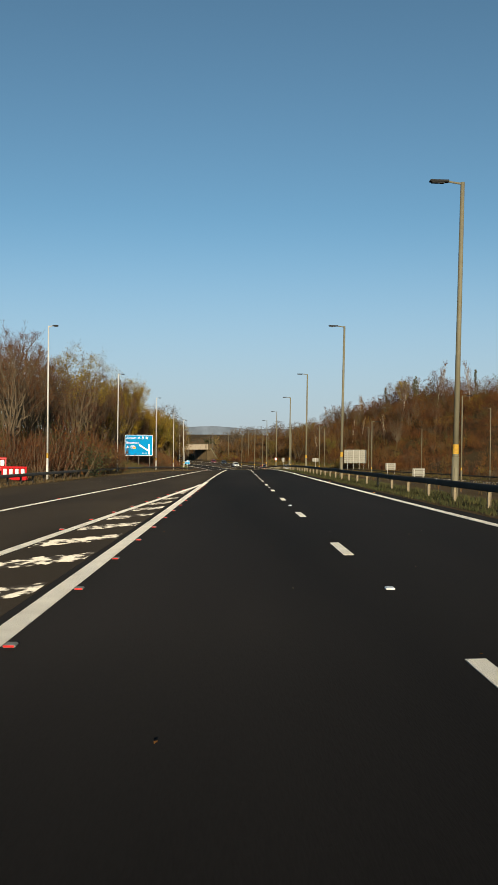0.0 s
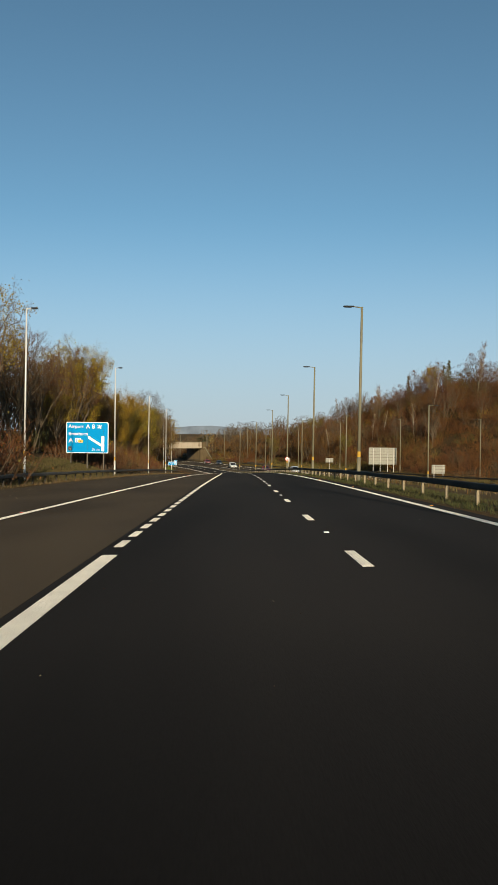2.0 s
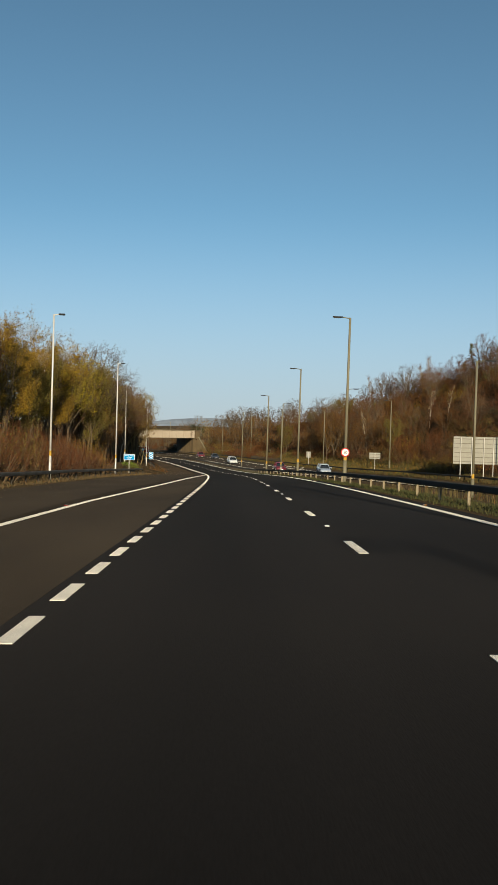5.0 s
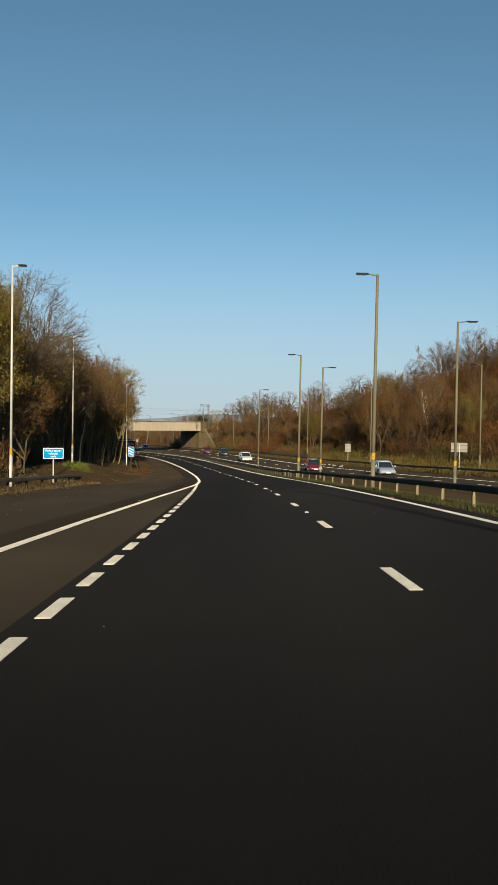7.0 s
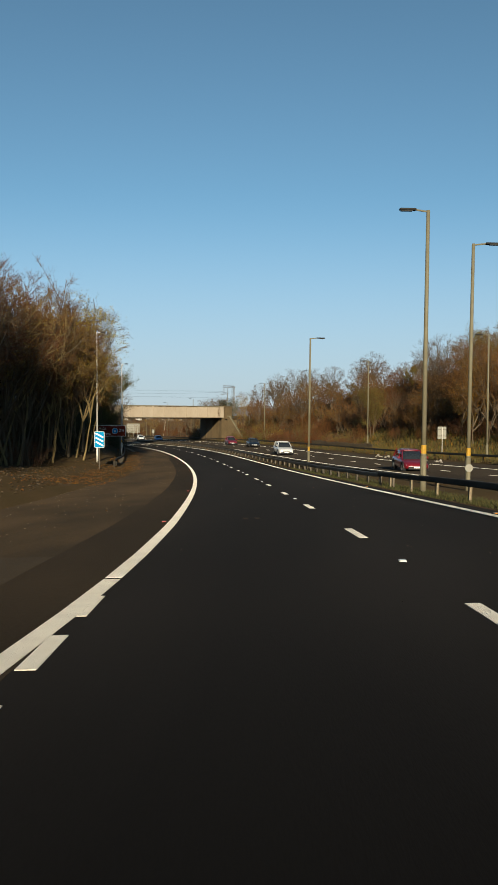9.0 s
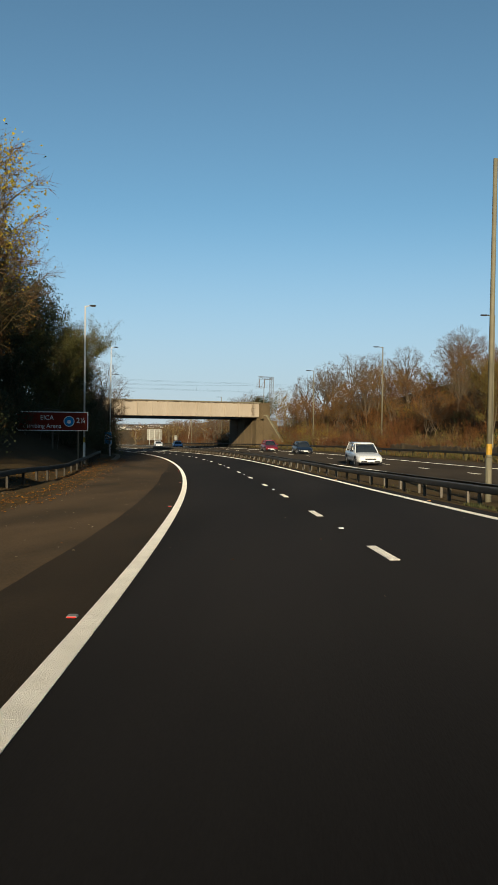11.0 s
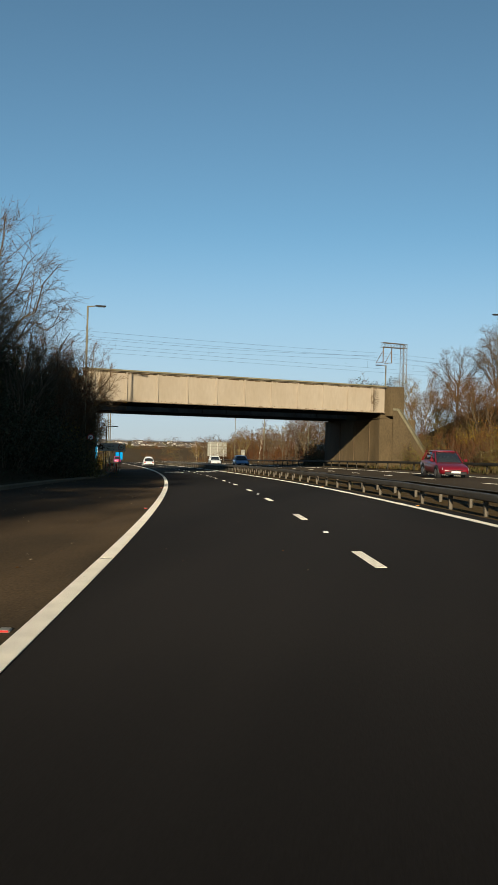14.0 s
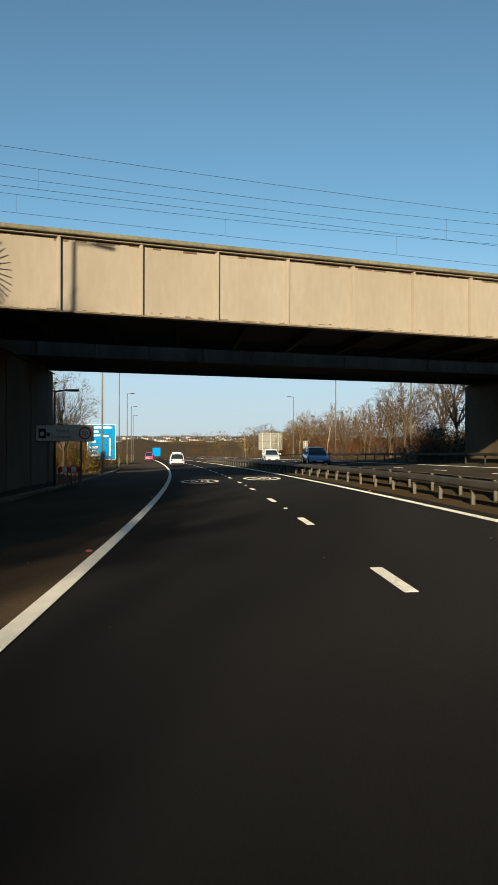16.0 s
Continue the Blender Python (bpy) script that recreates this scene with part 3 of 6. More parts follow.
# the bridge's shade on this column is put into its colour
low_lamp = lamp_column("street_lamp", "short lamp column behind the camera sign past the bridge, darkened for shade", SHADED_STEEL, 4.6, 1.15, 0.07, 0.05, False)
place_all(low_lamp, [(428.9, -8.95, 0, 0)])
place_all(verge_lamp, [(150, 39.0, 0, 0), (188, 36.0, 0, 0, 0.78), (226, 32.0, 0, 0, 0.89), (265.7, 27.6, 0, 0, 0.98), (296, 22.9, 0, 0, 0.97), (342, 24.0, 0, 0, 1.04), (377.5, 24.6, 0, 0, 1.04), (408.3, 23.5, 0, 0, 1.0), (440.7, 22.6, 0, 0, 0.95), (480, 22.0, 0, 0), (520, 22, 0, 0), (560, 22, 0, 0)])
# ---- railway bridge over both carriageways, on a skew ----
BX, BY, BA = -35.94, 410.43, 37.5
bridge = thing("railway_bridge", "cream-painted steel plate girder railway bridge with ribbed panels", "bridge", m=pose(BX, BY, 0, 0, 0, BA))
G0, G1, Z0, Z1 = -2.8, 28.25, -8.19, -5.74
DEEP = 9.5
GIRDER_FROM, GIRDER_TO = G0, G1
SKEW = 0.394  # the walls follow the road, not the girders


def girder(y, face, lit, name, label, Z0=Z0, Z1=Z1):
    G0, G1 = GIRDER_FROM + SKEW * y, GIRDER_TO + SKEW * y
    g = part(name, boxed(G0, G1, y, y + 0.04, Z0, Z1 - 0.02), lit, bridge, label)
    part("bottom_flange", boxed(G0, G1, y - 0.22, y + 0.26, Z0 - 0.06, Z0, 0.01), lit, g)
    part("top_flange", boxed(G0, G1, y - 0.22, y + 0.26, Z1 - 0.04, Z1 + 0.02, 0.01), lit, g)
    out = y - 0.2 if face < 0 else y + 0.044
    for i in range(-1, 10):
        x = 1.02 + 2.847 * i + SKEW * y
        part("stiffener", boxed(x - 0.05, x + 0.05, out, out + 0.198, Z0 + 0.004, Z1 - 0.05, 0.015), lit, g)
    return g


near_girder = girder(0.0, -1, CREAM, "girder", "cream-painted near girder with vertical ribs")
part("coping", boxed(G0, G1, -0.42, 0.30, Z1 + 0.025, Z1 + 0.17, 0.03), STONE, bridge, "weathered parapet coping")
part("rust_streak", boxed(G0, G1, -0.226, -0.224, Z0 - 0.05, Z0 - 0.01), RUST_AND_SHADOW, bridge, "rusty lower edge")
FLAKES = random.Random(17)
for i in range(64):
    x, w = G0 + 0.3 + 30.2 * (i + FLAKES.random()) / 64, FLAKES.choice((0.06, 0.1, 0.16, 0.34)) * FLAKES.uniform(0.6, 1.4)
    h = FLAKES.uniform(0.015, 0.05)
    z = Z0 + FLAKES.choice((0.02, 0.02, 0.03, 0.09))
    part("rust_patch", boxed(x, x + w, -0.004, -0.002, z, z + h), RUST_AND_SHADOW, near_girder, "flaked paint showing rust")
# ragged dark pieces paint the shadow line below the coping
for i in range(46):
    x = G0 + 0.2 + 30.4 * (i + FLAKES.random() * 0.5) / 46
    part("grime_patch", boxed(x, x + FLAKES.uniform(0.3, 0.66), -0.004, -0.002, Z1 - 0.05 - FLAKES.uniform(0.03, 0.13), Z1 - 0.045), RUST_AND_SHADOW, near_girder, "painted shadow under the coping")
# girders and decks behind the near face: shade put into the colour
girder(DEEP, 1, SHADED_STEEL, "girder", "inner girder, darkened for shade")
girder(13.4, -1, DIM_LIT_PAINT, "girder", "brown girder of the second track, toned for dim light", -8.5, -6.0)
girder(21.6, 1, SHADED_STEEL, "girder", "far girder, darkened for shade", -8.6, -6.0)


def slab(y0, y1, z0, z1):
    bm = boxed(G0, G1, y0, y1, z0, z1)
    for v in bm.verts:
        v.co.x += SKEW * v.co.y
    return bm


part("deck", slab(13.7, 21.3, -8.35, -7.9), SHADED_STEEL, bridge, "deck underside, darkened for shade")
part("deck", slab(0.3, DEEP - 0.25, Z0 + 0.35, Z0 + 0.75), SHADED_STEEL, bridge, "deck underside, darkened for shade")
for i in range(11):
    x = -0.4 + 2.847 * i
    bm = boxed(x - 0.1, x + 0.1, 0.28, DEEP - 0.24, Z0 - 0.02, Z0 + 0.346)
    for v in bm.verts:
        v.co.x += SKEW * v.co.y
    part("cross_beam", bm, SHADED_STEEL, bridge)


def abutment(x, side, label):
    a = thing("bridge_abutment", label, "abutment", m=pose(BX, BY, 0, 0, 0, BA))
    lo, hi = sorted((x, x + side * 4.5))
    bm = boxed(lo, hi, -0.3, 22.6, -17, Z0 - 0.62, 0.05)
    for v in bm.verts:
        v.co.x += SKEW * v.co.y
    part("wall", bm, CONCRETE, a)
    bm = boxed(*sorted((x - side * 0.12, x + side * 1.2)), -0.4, 22.7, Z0 - 0.615, Z0 - 0.56, 0.02)
    box(bm, *sorted((x + side * 0.32, x + side * 2.2)), 0.32, 22.4, Z0 - 0.558, Z1 - 0.5)
    for v in bm.verts:
        v.co.x += SKEW * v.co.y
    part("bearing_shelf", bm, CONCRETE, a)
    for q in (3.0, 9.0, 15.0):
        part("joint", boxed(*sorted((x + SKEW * q - side * 0.03, x + SKEW * q + side * 0.1)), q, q + 0.12, -17, Z0 - 0.7), RUST_AND_SHADOW, a, "dark vertical joint")
    lo, hi = sorted((x + side * 1.0, x + side * 2.7))
    part("pilaster", boxed(lo, hi, -0.55, 1.2, Z0 - 0.34, Z1 + 0.12, 0.04), CONCRETE, a, "weathered concrete end pier")
    bm = bmesh.new()
    # wing wall: sloping top, running back from the pilaster along the road
    prof = [(0, -17), (0, Z0 + 0.2), (0.5, Z0 + 0.2), (3.9, -13.2), (4.8, -13.3), (4.8, -17)]
    vs = [bm.verts.new((x + side * (1.3 + d * 0.55), -0.56 - d * 0.85, z)) for d, z in prof]
    bm.faces.new(vs)
    r = bmesh.ops.extrude_face_region(bm, geom=list(bm.faces))
    bmesh.ops.translate(bm, vec=(side * 0.5, 0.32, 0), verts=[q for q in r["geom"] if isinstance(q, bmesh.types.BMVert)])
    bmesh.ops.recalc_face_normals(bm, faces=list(bm.faces))
    part("wing_wall", bm, CONCRETE, a, "sloping concrete wing wall")
    bm = bmesh.new()
    for (d0, z0), (d1, z1) in zip(prof[1:4], prof[2:5]):
        a0 = Vector((x + side * (1.3 + d0 * 0.55 + 0.25), -0.56 - d0 * 0.85 + 0.16, z0 + 0.12))
        a1 = Vector((x + side * (1.3 + d1 * 0.55 + 0.25), -0.56 - d1 * 0.85 + 0.16, z1 + 0.12))
        m = look(a0, a1)
        box(bm, -0.4, 0.4, -0.1, 0.1, -(a1 - a0).length, 0, 0.02, m)
    part("wing_coping", bm, STONE, a)
    return a


abutment(27.6, 1, "weathered brown concrete bridge abutment with a sloping wing wall")
abutment(-2.4, -1, "dark concrete bridge abutment behind the trees")


# fans of anti-climb spikes at both ends of the near girder
for x in (26.6, -1.4):
    fan = thing("spike_fan", "half-round fan of rusty anti-climb spikes on the girder", "spikes", m=bridge.matrix_world @ pose(x, -0.05, (Z0 + Z1) / 2))
    bm = bmesh.new()
    rod(bm, (0, 0, -0.3), (0, 0, 0.3), 0.05, 0.05, 6)
    part("bracket", bm, RUST_AND_SHADOW, fan)
    for i in range(15):
        a = math.pi * (i + 0.5) / 15
        bm = bmesh.new()
        rod(bm, (0, -0.25 * math.sin(a), 0.35 * math.cos(a)), (0.25, -1.0 * math.sin(a), 1.15 * math.cos(a)), 0.03, 0.014, 5)
        part("spike", bm, RUST_AND_SHADOW, fan)

# ---- railway overhead line ----
def lattice(bm, a, b, w, up, n):
    """Four chords with diagonals from a to b."""
    a, b, up = Vector(a), Vector(b), Vector(up).normalized()
    side = (b - a).normalized().cross(up) * w / 2
    up = up * w / 2
    cs = [side + up, side - up, -side - up, -side + up]
    for c in cs:
        rod(bm, a + c, b + c, 0.035, 0.035, 4)
    for i in range(n):
        p, q = a.lerp(b, i / n), a.lerp(b, (i + 1) / n)
        for j in range(4):
            rod(bm, p + cs[j], q + cs[(j + 1) % 4], 0.018, 0.018, 3)


def gantry(lx, ly, reach):
    g = thing("railway_gantry", "grey lattice steel railway mast with a boom over the track", "gantry", "railway masts", m=bridge.matrix_world @ pose(lx, ly, 0))
    bm = bmesh.new()
    lattice(bm, (0, 0, -7.6), (0, 0, -0.65), 0.5, (0, 1, 0), 12)
    part("mast", bm, STEEL, g)
    bm = bmesh.new()
    lattice(bm, (0.25, 0, -0.9), (-reach, 0, -0.9), 0.45, (0, 0, 1), 8)
    part("boom", bm, STEEL, g)
    for x in (-reach * 0.55, -reach + 0.2):
        bm = bmesh.new()
        rod(bm, (x, 0, -1.13), (x, 0, -2.75), 0.05, 0.05, 6)
        rod(bm, (x, 0, -1.45), (x - 0.9, 0, -2.85), 0.03, 0.03, 5)
        rod(bm, (x, 0, -2.75), (x - 0.9, 0, -2.85), 0.03, 0.03, 5)
        part("registration_arm", bm, RUST_AND_SHADOW, g)
    return g


gantry(34.1, 4.5, 2.9)
gantry(70.0, 6.0, 2.9)
wires = thing("overhead_wires", "thin dark railway contact and catenary wires", "wires", m=bridge.matrix_world.copy())
for y in (2.6, 6.4):
    for z, sag in ((-3.6, 0.0), (-2.3, 0.6), (-2.0, 0.25)):
        bm = bmesh.new()
        prev = None
        for i in range(61):
            x = -150 + 5 * i
            q = ((x - 30) / 50.0) % 1.0
            p = (x, y + 0.15 * math.sin(x * 0.06), z - sag * 4 * q * (1 - q))
            if prev:
                rod(bm, prev, p, 0.007, 0.007, 4, False)
            prev = p
        part("wire", bm, BLACK, wires)
    for i in range(14):
        x = -62 + 9 * i
        bm = bmesh.new()
        q = ((x - 30) / 50.0) % 1.0
        rod(bm, (x, y, -3.6), (x, y, -2.3 - 2.4 * q * (1 - q)), 0.005, 0.005, 3, False)
        part("dropper", bm, BLACK, wires)
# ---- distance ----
# the haze of the distance is put into the hills' base colour
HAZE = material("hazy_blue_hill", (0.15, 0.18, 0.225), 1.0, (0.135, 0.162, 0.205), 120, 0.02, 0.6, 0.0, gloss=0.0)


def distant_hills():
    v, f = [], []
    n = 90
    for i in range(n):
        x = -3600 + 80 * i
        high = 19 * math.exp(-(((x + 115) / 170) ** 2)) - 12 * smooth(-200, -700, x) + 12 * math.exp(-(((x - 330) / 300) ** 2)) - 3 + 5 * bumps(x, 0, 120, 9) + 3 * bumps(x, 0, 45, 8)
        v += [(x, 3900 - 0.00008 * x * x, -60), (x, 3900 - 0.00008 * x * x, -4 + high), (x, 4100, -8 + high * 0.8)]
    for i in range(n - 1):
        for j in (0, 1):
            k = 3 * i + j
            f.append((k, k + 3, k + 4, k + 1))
    return tagged(new("backdrop", mesh("backdrop", v, f, HAZE, soft=True)), "low hills on the horizon, blue-grey with painted haze", "hills", kind="structure")


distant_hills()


# ---- plants ----
class Plant:
    def __init__(self, seed):
        self.r = random.Random(seed)
        self.wood, self.wood_f, self.crown, self.crown_f, self.slot = [], [], [], [], []

    def tube(self, pts, radii, n=4):
        base = len(self.wood)
        for i, (p, r) in enumerate(zip(pts, radii)):
            d = (pts[min(i + 1, len(pts) - 1)] - pts[max(i - 1, 0)]).normalized()
            a = d.orthogonal().normalized()
            b = d.cross(a)
            for j in range(n):
                t = 2 * math.pi * j / n
                self.wood.append(p + (a * math.cos(t) + b * math.sin(t)) * r)
        for i in range(len(pts) - 1):
            for j in range(n):
                k, k2 = base + i * n + j, base + i * n + (j + 1) % n
                self.wood_f.append((k, k2, k2 + n, k + n))

    def limb(self, p, d, length, r, steps, rise=0.25, wild=0.25):
        pts, q = [p.copy()], p.copy()
        d = d.normalized()
        for i in range(steps):
            d = (d + Vector((self.r.gauss(0, wild), self.r.gauss(0, wild), self.r.gauss(rise, wild * 0.6))) * 0.5).normalized()
            q = q + d * length / steps
            pts.append(q.copy())
        return pts, [r * (1 - 0.75 * i / steps) for i in range(steps + 1)], d

    def spike(self, p, tip, r):
        d = (tip - p).normalized()
        a = d.orthogonal().normalized() * r
        b = d.cross(a)
        k = len(self.wood)
        self.wood += [p + a, p - a * 0.5 + b * 0.87, p - a * 0.5 - b * 0.87, tip]
        self.wood_f += [(k, k + 1, k + 3), (k + 1, k + 2, k + 3), (k + 2, k, k + 3)]

    def twig(self, p, d, length, w):
        a = d.orthogonal().normalized()
        t = self.r.random() * 6.28
        a = (a * math.cos(t) + d.cross(a) * math.sin(t)) * w / 2
        k = len(self.crown)
        self.crown += [p - a, p + a, p + d * length]
        self.crown_f.append((k, k + 1, k + 2))
        self.slot.append(0)

    def leaf(self, p, size):
        n = Vector((self.r.gauss(0, 1), self.r.gauss(0, 1), self.r.gauss(0, 1))).normalized()
        a = n.orthogonal().normalized() * size
        b = n.cross(a) * self.r.uniform(0.6, 0.9)
        k = len(self.crown)
        self.crown += [p - a, p + a * 0.7 - b, p + a * 0.5 + b]
        self.crown_f.append((k, k + 1, k + 2))
        self.slot.append(1)


def grow(seed, high, wide, limbs=16, subs=5, twigs=9, leaves=0, size=0.14, twig_w=0.02, stems=1, bare=0.28, rise=0.3, steep=0.0, patch=1.0, trunk_r=None, loose=0.10):
    """A tree: stems, limbs, branches, twigs and leaves."""
    g = Plant(seed)
    r = g.r
    tr = trunk_r or high * 0.012
    for st in range(stems):
        many = stems > 1
        lean = Vector((r.gauss(0, 0.05 + 0.15 * many), r.gauss(0, 0.05 + 0.15 * many), 1))
        pts, radii, d = g.limb(Vector((r.gauss(0, 0.3 * many), r.gauss(0, 0.3 * many), -0.3)), lean, high * r.uniform(0.78, 0.93), tr / stems ** 0.45, 8, 0.35, 0.12)
        g.tube(pts, radii, 5)
        count = limbs // stems
        for i in range(count):
            q = bare + (0.99 - bare) * ((i + r.random()) / count)
            k = min(int(q * 8), 7)
            p = pts[k].lerp(pts[k + 1], q * 8 - k)
            shape = math.sin(math.pi * min(max((q - bare * 0.6) / (1.10 - bare * 0.6), 0.05), 0.97)) ** 0.7
            a = r.random() * 6.283
            out = Vector((math.cos(a), math.sin(a), r.uniform(0.25, 0.9) + rise * 0.5 + steep))
            reach = wide * shape * r.uniform(0.7, 1.1)
            lp, lr, ld = g.limb(p, out, reach, max(radii[k] * 0.42, 0.012), 4, rise + steep * 0.4, 0.28)
            g.tube(lp, lr, 3)
            leafy = r.random() < patch
            for j in range(subs):
                t = r.uniform(0.2, 1.0)
                kk = min(int(t * 4), 3)
                sp = lp[kk].lerp(lp[kk + 1], t * 4 - kk)
                sd = (ld + Vector((r.gauss(0, 0.6), r.gauss(0, 0.6), r.gauss(0.2, 0.4)))).normalized()
                bp, br, bd = g.limb(sp, sd, (0.4 + reach * 0.42) * r.uniform(0.5, 1.1), min(lr[kk] * 0.55, 0.02), 2, rise * 0.7 + steep * 0.3, 0.2)
                g.spike(bp[0], bp[2], br[0])
                bp[1] = (bp[0] + bp[2]) / 2
                for m in range(twigs):
                    t2 = r.uniform(0.05, 1.0) * 2
                    k2 = min(int(t2), 1)
                    tp = bp[k2].lerp(bp[k2 + 1], t2 - k2)
                    td = (bd + Vector((r.gauss(0, 0.55), r.gauss(0, 0.55), r.gauss(0.25, 0.4)))).normalized()
                    g.twig(tp, td, wide * r.uniform(0.08, 0.26) * (1.15 - 0.25 * t2), twig_w)
                if leaves and leafy:
                    for m in range(leaves):
                        t2 = r.uniform(0.1, 1.0) * 2
                        k2 = min(int(t2), 1)
                        tp = bp[k2].lerp(bp[k2 + 1], t2 - k2) + Vector((r.gauss(0, 1), r.gauss(0, 1), r.gauss(0, 0.8))) * wide * loose
                        g.leaf(tp, size * r.uniform(0.6, 1.3))
    return g


def dome(seed, high, wide, limbs=13, twig_w=0.012, stems=1, bole=0.3, forks=11, sprays=9, leaves=0, size=0.04, patch=1.0):
    """A tree with a rounded, spreading crown of fine twigs, bare or keeping patches of leaves."""
    g = Plant(seed)
    r = g.r
    mid = Vector((0, 0, high * (0.45 + bole / 2)))

    def rim(d, k):
        return mid + Vector((d.x * wide, d.y * wide, d.z * high * (0.55 - bole / 2))) * k

    def bend(p, q, lift, n):
        c = (p + q) / 2 + Vector((r.gauss(0, 0.05), r.gauss(0, 0.05), lift)) * (q - p).length
        out = []
        for i in range(n + 1):
            f = i / n
            w = (q - p).length * 0.03 * (0 < i < n)
            out.append(p * (1 - f) ** 2 + c * 2 * f * (1 - f) + q * f * f + Vector((r.gauss(0, w), r.gauss(0, w), r.gauss(0, w))))
        return out

    def along(path, f):
        k = min(int(f * (len(path) - 1)), len(path) - 2)
        return path[k].lerp(path[k + 1], f * (len(path) - 1) - k)

    boles = []
    for i in range(stems):
        lean = 0.06 + 0.16 * (stems > 1)
        pts, radii, d = g.limb(Vector((r.gauss(0, lean * 3), r.gauss(0, lean * 3), -0.3)), Vector((r.gauss(0, lean), r.gauss(0, lean), 1)), high * bole * r.uniform(0.9, 1.15), high * 0.018 / stems ** 0.6, 4, 0.3, 0.1)
        g.tube(pts, radii, 6)
        boles.append(pts)
    for i in range(limbs):
        pts = boles[i % stems]
        a = 2.4 * i
        up = -0.25 + 1.2 * (i + r.random()) / limbs
        flat = math.sqrt(max(1 - up * up, 0.02)) if up < 1 else 0.15
        way = Vector((math.cos(a) * flat, math.sin(a) * flat, min(up, 0.98)))
        lp = bend(along(pts, r.uniform(0.7, 1.0)), rim(way, r.uniform(0.8, 0.95)), 0.16, 6)
        g.tube(lp, [high * 0.0075 * (1 - 0.82 * k / 6) for k in range(7)], 4)
        leafy = r.random() < patch
        for j in range(forks):
            f = 0.28 + 0.7 * (j + r.random()) / forks
            side = (way + Vector((r.gauss(0, 0.42), r.gauss(0, 0.42), r.gauss(0.05, 0.36)))).normalized()
            p = along(lp, f)
            q = p.lerp(rim(side, r.uniform(0.85, 1.06)), r.uniform(0.45, 0.95))
            bp = bend(p, q, 0.12, 4)
            g.tube(bp, [0.03 * (1 - f * 0.5) * (1 - 0.7 * k / 4) for k in range(5)], 3)
            for m in range(leaves if leafy else 0):
                at = along(bp, r.uniform(0.2, 1.0))
                g.leaf(at + Vector((r.gauss(0, 1), r.gauss(0, 1), r.gauss(0, 0.8))) * wide * 0.09, size * r.uniform(0.6, 1.3))
            for m in range(sprays):
                tp = along(bp, r.uniform(0.25, 1.0))
                td = ((tp - mid).normalized() + Vector((r.gauss(0, 0.55), r.gauss(0, 0.55), r.gauss(0.1, 0.5)))).normalized()
                tip = tp + td * wide * r.uniform(0.1, 0.2)
                g.spike(tp, tip, 0.008)
                for n in range(5):
                    g.twig(tp.lerp(tip, r.random()), (td + Vector((r.gauss(0, 0.6), r.gauss(0, 0.6), r.gauss(0.1, 0.4)))).normalized(), wide * r.uniform(0.05, 0.12), twig_w)
    return g


def thicket(seed, high, wide, stems=26, twigs=12, leaves=6, size=0.12, twig_w=0.02):
    """A bush: many thin stems from the ground."""
    g = Plant(seed)
    r = g.r
    for i in range(stems):
        a, q = r.random() * 6.283, r.random() ** 0.6
        p = Vector((math.cos(a) * q * wide * 0.55, math.sin(a) * q * wide * 0.55, -0.2))
        d = Vector((math.cos(a) * q * 0.6, math.sin(a) * q * 0.6, 1.0))
        pts, radii, dd = g.limb(p, d, high * r.uniform(0.5, 1.0) * (1.12 - 0.5 * q), 0.022, 3, 0.2, 0.3)
        g.tube(pts, radii, 3)
        for m in range(twigs):
            t = r.uniform(0.1, 1.0) * 3
            k = min(int(t), 2)
            tp = pts[k].lerp(pts[k + 1], t - k)
            td = (dd + Vector((r.gauss(0, 0.7), r.gauss(0, 0.7), r.gauss(0.1, 0.45)))).normalized()
            g.twig(tp, td, high * r.uniform(0.1, 0.3), twig_w)
        for m in range(leaves):
            t = r.uniform(0.1, 1.0) * 3
            k = min(int(t), 2)
            tp = pts[k].lerp(pts[k + 1], t - k) + Vector((r.gauss(0, 1), r.gauss(0, 1), r.gauss(0, 1))) * high * 0.11
            g.leaf(tp, size * r.uniform(0.6, 1.3))
    return g


def conifer(seed, high, wide):
    g = Plant(seed)
    r = g.r
    pts, radii, d = g.limb(Vector((0, 0, -0.3)), Vector((0, 0, 1)), high, high * 0.012, 8, 0.4, 0.05)
    g.tube(pts, radii, 6)
    for i in range(60):
        q = 0.22 + 0.77 * (i + r.random()) / 60
        k = min(int(q * 8), 7)
        p = pts[k].lerp(pts[k + 1], q * 8 - k)
        a = r.random() * 6.283
        lp, lr, ld = g.limb(p, Vector((math.cos(a), math.sin(a), 0.1)), wide * (1.05 - q) ** 0.8 * r.uniform(0.7, 1.1), 0.03, 3, 0.05, 0.15)
        g.tube(lp, lr, 3)
        for m in range(22):
            t = r.uniform(0.15, 1.0) * 3
            k2 = min(int(t), 2)
            tp = lp[k2].lerp(lp[k2 + 1], t - k2) + Vector((r.gauss(0, 0.1), r.gauss(0, 0.1), r.gauss(0, 0.08)))
            g.leaf(tp, r.uniform(0.10, 0.22))
    return g


def planted(g, name, label, category, bark, twig, leaf, group):
    t = thing(name, label, category, group)
    part("trunk" if category == "tree" else "branchwork", mesh("wood", g.wood, g.wood_f, bark), bark, t)
    part("crown", mesh("crown", g.crown, g.crown_f, [twig, leaf], g.slot), None, t)
    return t


def tree_kind(label, bark, twig, leaf, *a, **k):
    return planted(grow(*a, **k), "tree", label, "tree", bark, twig, leaf, "roadside trees")


